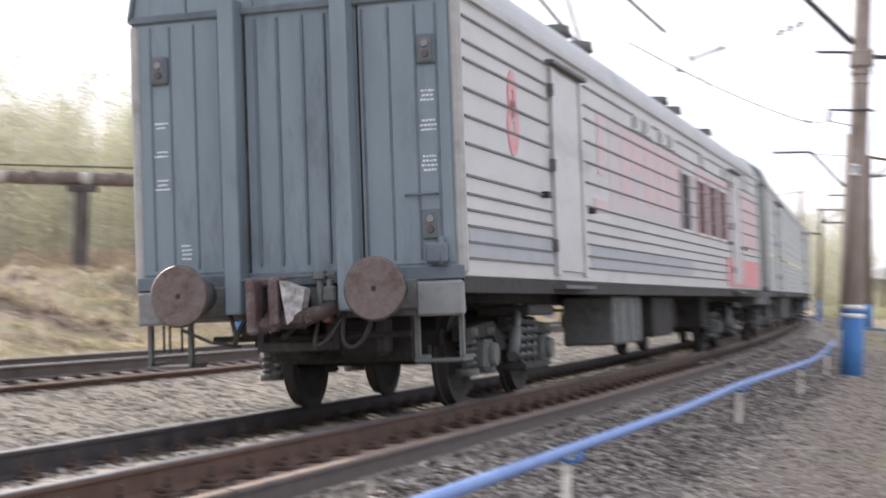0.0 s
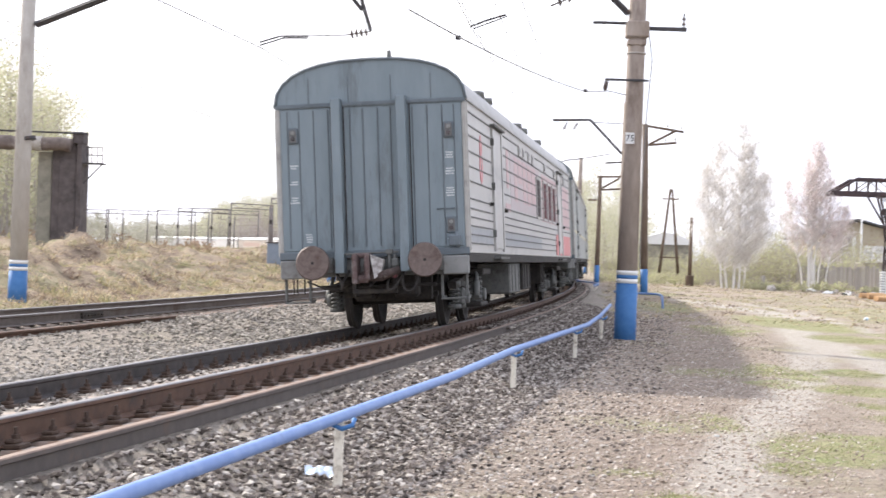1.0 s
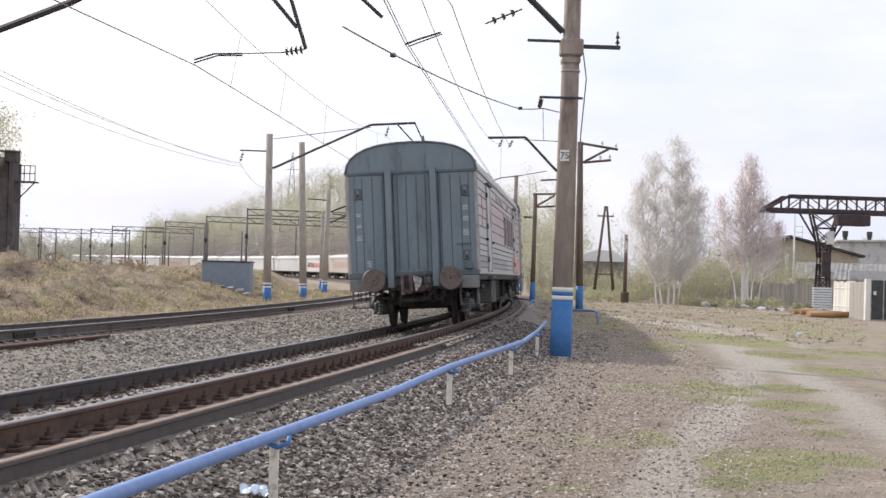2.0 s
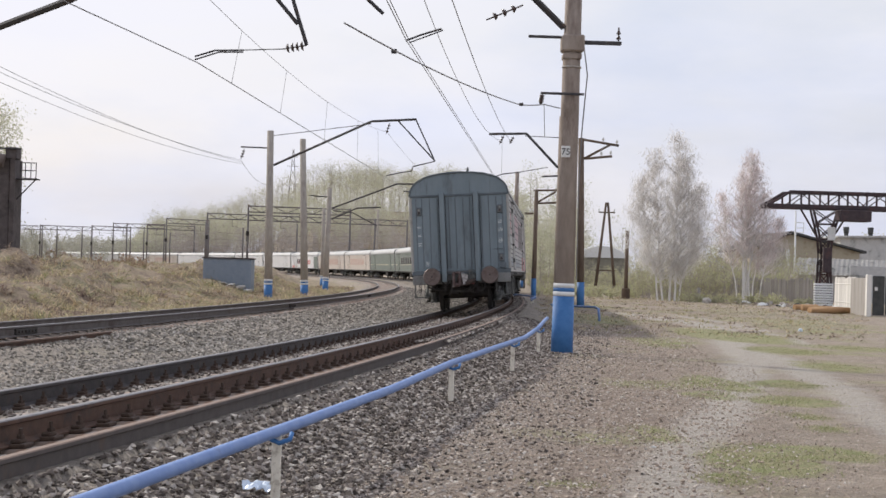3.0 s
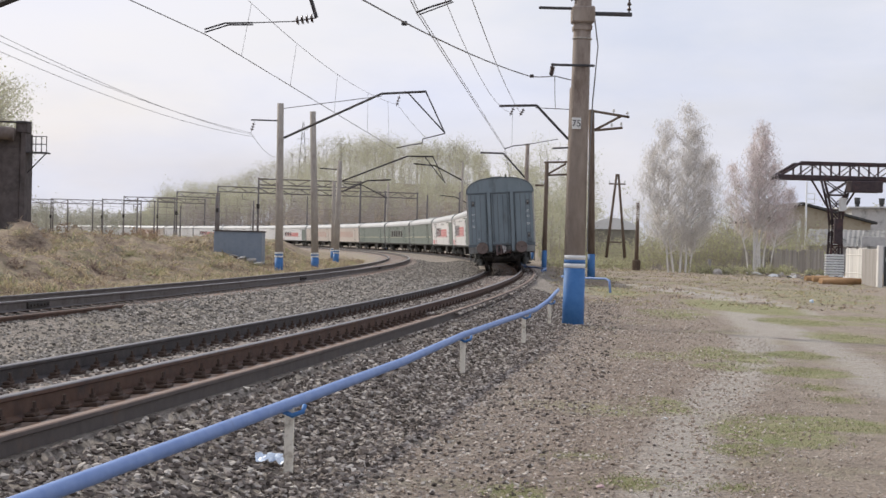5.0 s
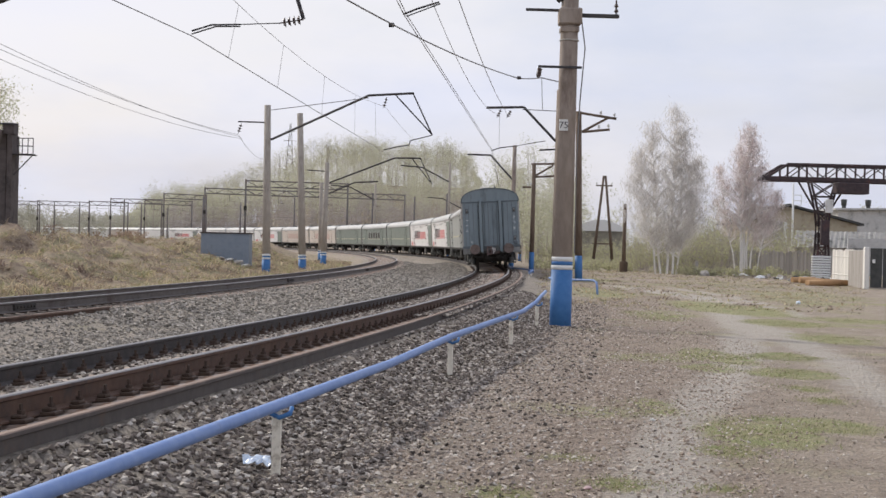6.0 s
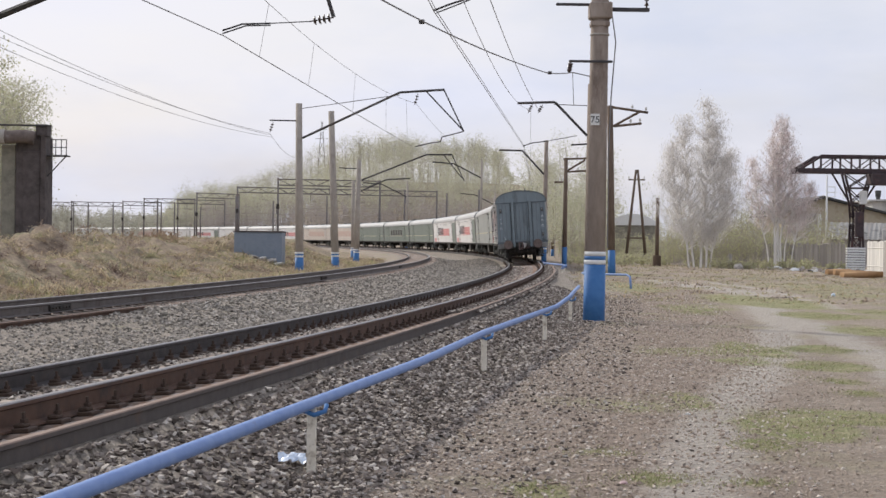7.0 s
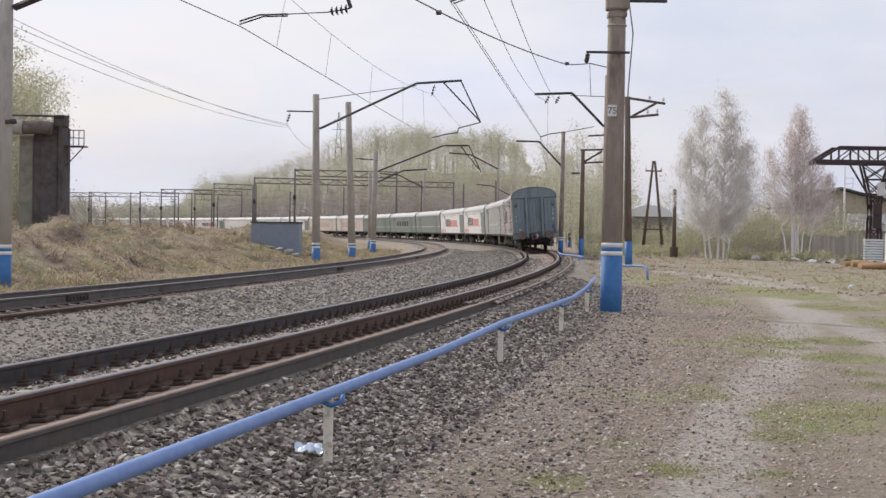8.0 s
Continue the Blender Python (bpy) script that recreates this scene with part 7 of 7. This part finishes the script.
def woods(name, label, spots, leaf_mat, seed, limbs=14, leaves=45, leaf_size=0.18, spread=0.3, lo=0.3):
    """A stand of trees: bent trunks, rising limbs, and clouds of small young leaves about the limbs."""
    rng = np.random.RandomState(seed)
    n = len(spots)
    base = np.array([(x, y, ground_z(x, y) - 0.3) for x, y, h in spots])
    h = np.array([p[2] for p in spots])
    lean = np.stack([rng.normal(0, 0.04, n), rng.normal(0, 0.04, n), np.ones(n)], 1)
    mid = base + lean * (h * 0.5)[:, None] + np.stack([rng.normal(0, 0.015, n) * h, rng.normal(0, 0.015, n) * h, np.zeros(n)], 1)
    top = base + lean * h[:, None]
    rad = h * 0.0085 * rng.uniform(0.7, 1.3, n)
    segs = [(base, mid, rad, rad * 0.65), (mid, top, rad * 0.65, rad * 0.12)]
    # limbs
    T = np.repeat(np.arange(n), limbs)
    m = len(T)
    low = rng.uniform(lo - 0.08, lo + 0.14, n)[T]
    q = (np.tile(np.arange(limbs), n) + rng.rand(m)) / limbs
    u = low + (0.98 - low) * q
    k = np.where(u < 0.5, u / 0.5, (u - 0.5) / 0.5)[:, None]
    a = np.where((u < 0.5)[:, None], base[T] + (mid - base)[T] * k, mid[T] + (top - mid)[T] * k)
    ang = rng.uniform(0, math.tau, m)
    ln = h[T] * spread * (0.35 + 0.65 * np.sin(math.pi * (0.22 + 0.70 * q))) * rng.uniform(0.55, 1.1, m)
    rise = rng.uniform(0.55, 1.15, m)
    b = a + np.stack([np.cos(ang) * ln * 0.75, np.sin(ang) * ln * 0.75, ln * rise * 0.75], 1)
    segs.append((a, b, rad[T] * 0.34 * (1.1 - 0.7 * q), rad[T] * 0.08))
    v, f = prisms(*[np.concatenate([g[i] for g in segs]) for i in range(4)])
    # leaves, gathered in puffs along each limb
    puffs = 4
    L = np.repeat(np.arange(m), puffs)
    c = a[L] + (b - a)[L] * rng.uniform(0.3, 1.1, len(L))[:, None]
    P = np.repeat(np.arange(len(L)), max(1, leaves // puffs))
    w = (h[T][L][P] * spread)[:, None]
    p = c[P] + rng.normal(0, 1, (len(P), 3)) * w * np.array([0.15, 0.15, 0.13])
    size = (leaf_size * rng.uniform(0.5, 1.25, len(P)))[:, None]
    e = rng.normal(size=(len(P), 3))
    e *= size / np.linalg.norm(e, axis=1)[:, None]
    g = rng.normal(size=(len(P), 3))
    g *= 0.7 * size / np.linalg.norm(g, axis=1)[:, None]
    lv = np.stack([p + e, p + g, p - e * 0.6, p - g], 1).reshape(-1, 3)
    lf = np.arange(len(P) * 4).reshape(-1, 4)
    me = bpy.data.meshes.new(name)
    me.from_pydata(np.concatenate([v, lv]).tolist(), [], np.concatenate([f, lf + len(v)]).tolist())
    me.materials.append(M_BARK)
    me.materials.append(leaf_mat)
    me.polygons.foreach_set("material_index", np.concatenate([np.zeros(len(f), int), np.ones(len(lf), int)]).tolist())
    tagged(new(name, me), label, "woods", kind="stuff")


def scatter(rng, n, a0, a1, d0, d1, h0, h1):
    out = []
    for _ in range(n):
        a, d = radians(rng.uniform(a0, a1)), rng.uniform(d0, d1)
        out.append((d * math.tan(a), d, rng.uniform(h0, h1)))
    return out


rngw = random.Random(21)
# the wood's crown line over the rise, in metres, by the slope of the bearing
CROWN = ((-0.42, -0.24, -0.19, -0.157, -0.147, -0.121, -0.092, -0.067, -0.03, 0.03, 0.045, 0.052, 0.1), (9.0, 9.0, 9.0, 10.0, 15.0, 22.5, 31.0, 37.0, 40.0, 39.5, 36.0, 20.0, 14.0))
hill, horizon = [], []
for x, y, h in scatter(rngw, 640, -9.0, 2.95, 440, 640, 12, 16.5):
    z = ground_z(x, y)
    hill.append((x, y, max(6.0, min(h, (float(np.interp(x / y, *CROWN)) - z) * rngw.uniform(0.82, 1.0)))))
for x, y, h in scatter(rngw, 150, -8.8, 2.75, 585, 640, 14, 18):
    z = ground_z(x, y)
    hill.append((x, y, max(6.0, min(21.0, (float(np.interp(x / y, *CROWN)) - z) * rngw.uniform(0.92, 1.02)))))
for x, y, h in scatter(rngw, 640, -24, -7.5, 470, 640, 6.5, 9.5):
    horizon.append((x, y, min(h, float(np.interp(x / y, *CROWN)))))
woods("hill_woods", "birch and aspen wood with first green leaves, paled for haze, on the rise", hill, M_LEAF, 31, 14, 32, 0.17, 0.30, 0.44)
bare = [(x, y, h) for x, y, h in scatter(rngw, 260, -7.6, 2.6, 425, 520, 8, 13) if h < float(np.interp(x / y, *CROWN)) * 0.62]
woods("bare_woods", "still bare grey-brown trees at the foot of the rise", bare, M_TWIGGREY, 36, 14, 28, 0.15, 0.28, 0.22)
woods("far_woods", "distant wood along the left horizon, painted pale for haze", horizon, M_LEAFFAR, 32, 9, 28, 0.30, 0.42, 0.10)
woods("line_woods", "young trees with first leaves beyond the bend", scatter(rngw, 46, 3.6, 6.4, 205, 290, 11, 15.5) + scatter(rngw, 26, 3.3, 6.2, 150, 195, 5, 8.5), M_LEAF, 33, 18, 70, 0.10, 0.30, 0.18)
woods("bank_woods", "tall trees with first leaves behind the heating pipe", scatter(rngw, 170, -27, -14.2, 100, 170, 8, 12.5) + scatter(rngw, 100, -27, -15.4, 110, 190, 12, 19) + scatter(rngw, 26, -15.6, -13.5, 135, 170, 11.5, 14.5), M_LEAFBANK, 34, 18, 68, 0.125, 0.30, 0.12)
woods("right_woods", "wood behind the sheds and the birches, painted pale for haze", scatter(rngw, 110, 5.6, 22, 262, 420, 6, 11), M_LEAF, 35, 12, 48, 0.15, 0.36, 0.12)


def brush(name, label, spots, seed, material, h=1.0):
    """Thickets: many thin upright stems, each with a few small leaves."""
    rng = random.Random(seed)
    wv, wf, cv, cf = [], [], [], []
    for x, y, hh in spots:
        z = ground_z(x, y)
        for k in range(9):
            a = Vector((x + rng.gauss(0, 0.5), y + rng.gauss(0, 0.5), z - 0.1))
            b = a + Vector((rng.gauss(0, 0.22), rng.gauss(0, 0.22), 1)) * hh * rng.uniform(0.55, 1.1)
            limb(wv, wf, a, b, 0.018, 0.006, 3)
            for m in range(7):
                c = a.lerp(b, rng.uniform(0.3, 1))
                e = c + Vector((rng.gauss(0, 0.3), rng.gauss(0, 0.3), rng.uniform(0.1, 0.6))) * hh * 0.25
                limb(wv, wf, c, e, 0.007, 0.004, 3)
                for q in range(5):
                    leaf(cv, cf, c.lerp(e, rng.random()) + Vector((rng.gauss(0, 0.1), rng.gauss(0, 0.1), rng.gauss(0, 0.1))), 0.075 * rng.uniform(0.6, 1.4), rng)
    tagged(raw2(name, [(wv, wf, M_BARK), (cv, cf, material)]), label, "brush", kind="stuff")


rngb = random.Random(8)
M_BRUSHBROWN = island_mat("bare_brown_brush", [(0.25, 0.17, 0.12), (0.36, 0.26, 0.18), (0.38, 0.32, 0.22)], translucent=0.3)
spots = []
for x, y, h in scatter(rngb, 200, 8.5, 14.0, 118, 165, 1.6, 4.4) + scatter(rngb, 40, 5.0, 8.4, 120, 150, 0.4, 0.9) + scatter(rngb, 80, 4.6, 8.8, 165, 228, 1.4, 3.4):
    spots.append((x, y, h))
brush("thicket", "bare brush with first leaves round the birches", spots, 9, M_BRUSH)
brush("bank_thicket", "bare brown brush along the bank", scatter(rngb, 60, -23, -8.5, 95, 150, 0.4, 1.2) + scatter(rngb, 110, -26, -16.5, 80, 120, 0.8, 1.9), 10, M_BRUSHBROWN)
brush("low_thicket", "low bare brush at the edge of the field", scatter(rngb, 26, 9.5, 14.5, 108, 120, 0.3, 0.8), 12, M_BRUSH)


def birch(x, y, h, stems, spread, twig_mat, label, seed, lo=0.28, dense=22):
    t = tagged(new("birch_tree"), label, "tree")
    rng = random.Random(seed)
    z = ground_z(x, y)
    for k, (dx, hh) in enumerate(stems):
        wood, crown = ([], []), ([], [])
        grow(rng, (dx * 0.35, rng.uniform(-0.5, 0.5), 0), h * hh, spread * (0.7 + 0.5 * hh - 0.2), lo, 60, int(dense * 0.62), 10, 0.065, wood, crown, 0.0078, 0.4)
        # the stems spread apart from a common foot
        for vs in (wood[0], crown[0]):
            vs[:] = [(x_ + 0.65 * dx * sstep(z_ / h, 0.0, 0.55), y_, z_) for x_, y_, z_ in vs]
        o = raw2("trunk", [(wood[0], wood[1], M_BIRCH)])
        o.parent = t
        c = raw2("crown", [(crown[0], crown[1], twig_mat)])
        c.parent = t
    t.matrix_basis = Matrix.Translation((x, y, z))


birch(18.5, 112.0, 11.5, ((-1.9, 0.74), (-0.7, 0.9), (0.35, 1.0), (1.3, 0.86), (2.0, 0.7)), 2.5, M_TWIG, "bare pale grey birch with fine hanging twigs", 51, 0.15, 17)
birch(23.9, 112.0, 10.6, ((-1.25, 0.72), (-0.75, 0.86), (-0.3, 0.95), (0.1, 1.0), (0.55, 0.9), (1.1, 0.74), (2.1, 0.56)), 1.95, M_TWIGRED, "clump of white-stemmed birches with reddish twigs", 52, 0.30, 8)


# ------------------------------------------------------------------ stones and grass
M_PEBBLE = island_mat("brown_grey_pebbles", [(0.245, 0.196, 0.155), (0.375, 0.304, 0.242), (0.48, 0.41, 0.345), (0.60, 0.545, 0.485)])


def stones(name, label, spots, material, seed):
    rng = np.random.RandomState(seed)
    n = len(spots)
    base = np.array([(1, 0, 0), (0, 1, 0), (-1, 0, 0), (0, -1, 0), (0, 0, 1), (0, 0, -1)], float)
    tri = np.array([(0, 1, 4), (1, 2, 4), (2, 3, 4), (3, 0, 4), (1, 0, 5), (2, 1, 5), (3, 2, 5), (0, 3, 5)])
    v = np.repeat(base[None], n, 0) * rng.uniform(0.6, 1.15, (n, 6, 1)) + rng.uniform(-0.3, 0.3, (n, 6, 3))
    q = rng.normal(size=(n, 4))
    q /= np.linalg.norm(q, axis=1)[:, None]
    w, x, y, z = q.T
    rot = np.stack([1 - 2 * (y * y + z * z), 2 * (x * y - z * w), 2 * (x * z + y * w), 2 * (x * y + z * w), 1 - 2 * (x * x + z * z), 2 * (y * z - x * w),
                    2 * (x * z - y * w), 2 * (y * z + x * w), 1 - 2 * (x * x + y * y)], 1).reshape(n, 3, 3)
    sp = np.array(spots)
    v = np.einsum("nij,nkj->nki", rot, v) * sp[:, 3][:, None, None] * np.array([1, 1, 0.7]) + sp[:, :3][:, None, :]
    f = (tri[None] + (np.arange(n) * 6)[:, None, None]).reshape(-1, 3)
    ob = raw(name, v.reshape(-1, 3).tolist(), f.tolist(), material)
    tagged(ob, label, "stones", kind="stuff")


def strew(rng, n, s0, s1, o0, o1, r0, r1, power=1.0, across=1.0):
    out = []
    for _ in range(n):
        s = s0 + (s1 - s0) * rng.random() ** power
        o = o0 + (o1 - o0) * rng.random() ** across
        x, y, _th = on_line(s, o)
        r = rng.uniform(r0, r1)
        out.append((x, y, ground_z(x, y) + r * 0.25, r))
    return out


rs = random.Random(77)
stones("shoulder_stones", "loose crushed stones on the shoulder of the track", strew(rs, 15000, -11, 8, 1.5, 3.1, 0.014, 0.04) + strew(rs, 2600, -11, 8, 3.0, 4.3, 0.010, 0.032, 1.0, 2.6) + strew(rs, 1500, -11, 8, 2.6, 5.2, 0.008, 0.022, 1.0, 2.2) + strew(rs, 11000, 8, 36, 1.45, 3.1, 0.02, 0.045) + strew(rs, 1800, 8, 36, 3.0, 4.2, 0.014, 0.036, 1.0, 2.6) + strew(rs, 1200, 8, 36, 2.6, 4.2, 0.012, 0.028, 1.0, 2.0), M_STONEDARK, 1)
stones("ballast_stones", "grey crushed stone ballast between the tracks", strew(rs, 8000, -10, 14, -5.8, -1.3, 0.022, 0.042) + strew(rs, 15000, 14, 120, -5.6, -1.3, 0.03, 0.06, 1.5), M_STONE, 2)
stones("bed_stones", "oily dark crushed stone between the rails", strew(rs, 7000, -10, 20, -1.35, 1.3, 0.022, 0.04) + strew(rs, 6000, 20, 75, -1.35, 1.3, 0.03, 0.05, 1.3), M_STONEDARK, 5)
stones("sleeper_end_stones", "crushed stone heaped over the sleepers' ends", [(x, y, z + 0.075, r) for x, y, z, r in strew(rs, 6500, 14, 110, 0.93, 1.5, 0.03, 0.055, 1.2)], M_STONEDARK, 6)
stones("far_ballast_stones", "grey crushed stone under the second track", strew(rs, 7000, -8, 50, -8.6, -5.4, 0.03, 0.055), M_STONE, 3)
stones("path_pebbles", "small pebbles strewn over the bare dirt", strew(rs, 9000, -11, 10, 3.0, 6.0, 0.007, 0.026, 1.0, 1.7) + strew(rs, 5000, 10, 38, 3.0, 6.2, 0.01, 0.032, 1.0, 1.7) + strew(rs, 13000, -11, 16, 2.8, 6.8, 0.005, 0.02, 1.2, 1.4) + strew(rs, 7000, -11, 22, 3.4, 13, 0.004, 0.014, 1.4), M_PEBBLE, 4)


def tufts(name, label, spots, material, seed, blades, height, width, flat=0.5):
    rng = random.Random(seed)
    v, f = [], []
    for x, y, k in spots:
        z = ground_z(x, y)
        for _ in range(blades):
            a = Vector((x + rng.gauss(0, 0.10) * k, y + rng.gauss(0, 0.10) * k, z - 0.01))
            d = Vector((rng.gauss(0, flat), rng.gauss(0, flat), 1)).normalized() * height * k * rng.uniform(0.4, 1.1)
            s = Vector((rng.gauss(0, 1), rng.gauss(0, 1), 0)).normalized() * width * k
            b = a + d * 0.6
            c = a + d + Vector((d.x, d.y, -0.4 * d.z)) * 0.5
            n = len(v)
            v.extend((tuple(a - s), tuple(a + s), tuple(b + s * 0.7), tuple(b - s * 0.7), tuple(c)))
            f.extend(((n, n + 1, n + 2, n + 3), (n + 3, n + 2, n + 4)))
    tagged(raw(name, v, f, material), label, "grass", kind="stuff")


rg = random.Random(5)
bank = []
for _ in range(21000):
    s, o = -6 + 130 * rg.random() ** 1.3, -9.6 - 26 * rg.random() ** 1.4
    x, y, _th = on_line(s, o)
    if y > 20 and noise.noise((x * 0.3, y * 0.3, 5.0)) > -0.4:
        bank.append((x, y, rg.uniform(0.6, 1.4) * (1 + max(0, 1.6 * noise.noise((x * 0.9, y * 0.6, 2.0))))))
tufts("bank_grass", "matted dry straw grass on the bank", bank, M_BANKGRASS, 61, 12, 0.30, 0.012, 2.0)
field = []
for px_, py_, pa_, pb_, pk_ in PATCHES:
    for _ in range(int(pk_ * min(700, 330 * pa_ * pb_ + 90))):
        ang, rr = rg.uniform(0, math.tau), rg.random() ** 0.6 * 1.1
        x, y = px_ + pa_ * rr * math.cos(ang), py_ + pb_ * rr * math.sin(ang)
        if noise.noise((x * 2.2, y * 1.1, 4.0)) > -0.22:
            field.append((x, y, rg.uniform(0.5, 1.3)))
for _ in range(5000):
    y = 7 + 95 * rg.random() ** 1.7
    x = rg.uniform(0.5, 0.30 * y + 3.0)
    s, o = off_line(x, y)
    if o > 4.6 and noise.noise((x * 0.5, y * 0.3, 9.0)) > 0.18 and path_mask(x, y) < 0.35:
        field.append((x, y, rg.uniform(0.5, 1.1)))
tufts("field_grass", "short sparse spring grass in patches", field, M_GRASS, 62, 14, 0.05, 0.004, 1.2)
weeds = []
for _ in range(5200):
    y = 8 + 70 * rg.random() ** 1.6
    x = rg.uniform(0.3, 0.30 * y + 3.0)
    s, o = off_line(x, y)
    if o > 4.0 and noise.noise((x * 0.9, y * 0.4, 1.5)) > 0.05 and path_mask(x, y) < 0.45:
        weeds.append((x, y, rg.uniform(0.5, 1.5)))
tufts("low_weeds", "low dark weeds and dead leaves on the bare dirt", weeds, M_WEED, 64, 10, 0.035, 0.007, 2.2)
edge = []
for _ in range(2600):
    a, d = radians(rg.uniform(5.0, 16)), 120 - 75 * rg.random() ** 1.6
    edge.append((d * math.tan(a), d, rg.uniform(0.7, 1.6)))
tufts("rough_grass", "rough dry grass at the far edge of the field", edge, M_BANKGRASS, 63, 9, 0.12, 0.018, 2.0)
# ------------------------------------------------------------------ what moves
CAR_SCALE = 0.915
PITCH = 24.54 * CAR_SCALE       # the last car, over its couplers
LONG = 1.12                    # the cars ahead of it are longer
PITCH_LONG = 24.54 * LONG
BAGGAGE = 1.27                  # the second car is the longest
STYLES = ["tail", "grey", "white", "white", "green", "window", "green", "red", "red", "white", "pale", "pale", "white", "pale", "red", "pale", "pale", "pale"]


def tail_at(t):
    """Metres along the line of the last car's tail."""
    return -1.95 + 11.7 * t - 0.035 * t * t - 0.35 * math.sin(math.pi * min(t, 3.0) / 3.0)


def car_pose(s_mid, reach=7.8):
    """The pose of a car whose middle is at s_mid: its two bogies stand on the line, and it leans with the cant."""
    x0, y0, _ = on_line(s_mid - reach)
    x1, y1, _ = on_line(s_mid + reach)
    th = math.atan2(x1 - x0, y1 - y0)
    return Matrix.Translation(((x0 + x1) / 2, (y0 + y1) / 2, RAIL_Z)) @ Matrix.Rotation(-th, 4, "Z") @ Matrix.Rotation(-math.asin(CANT / 1.59), 4, "Y")


wheel_proto = wheelset()
WHEEL_MESH = wheel_proto.data
bpy.data.objects.remove(wheel_proto)
PROTO = {}
CARS = []
SPIN = []
for number, style in enumerate(STYLES):
    if number == 0 or style not in PROTO:
        made_car, made_sets = build_car(style, WHEEL_MESH, number == 0)
        if number:
            PROTO[style] = made_car
        else:
            SPIN = made_sets
    else:
        made_car = copy_thing(PROTO[style], Matrix())
    made_car.scale = (CAR_SCALE, (CAR_SCALE, BAGGAGE, LONG)[min(number, 2)], CAR_SCALE)
    CARS.append(made_car)


def motions():
    times = [0.5 * k for k in range(17)]
    for i, car in enumerate(CARS):
        walk(car, [(t, car_pose(tail_at(t) + (HALF * CAR_SCALE, PITCH + 24.54 * BAGGAGE / 2, PITCH + 24.54 * BAGGAGE + PITCH_LONG * (i - 1.5))[min(i, 2)], (7.8, 10.8, 9.5)[min(i, 2)])) for t in times])
    # the last car's wheels roll
    steps = [k / 30 for k in range(241)]
    for w, dy in SPIN:
        walk(w, [(t, pose(0, dy, 0.475, -math.degrees((tail_at(t) - tail_at(0)) / (0.475 * CAR_SCALE)))) for t in steps])


motions()
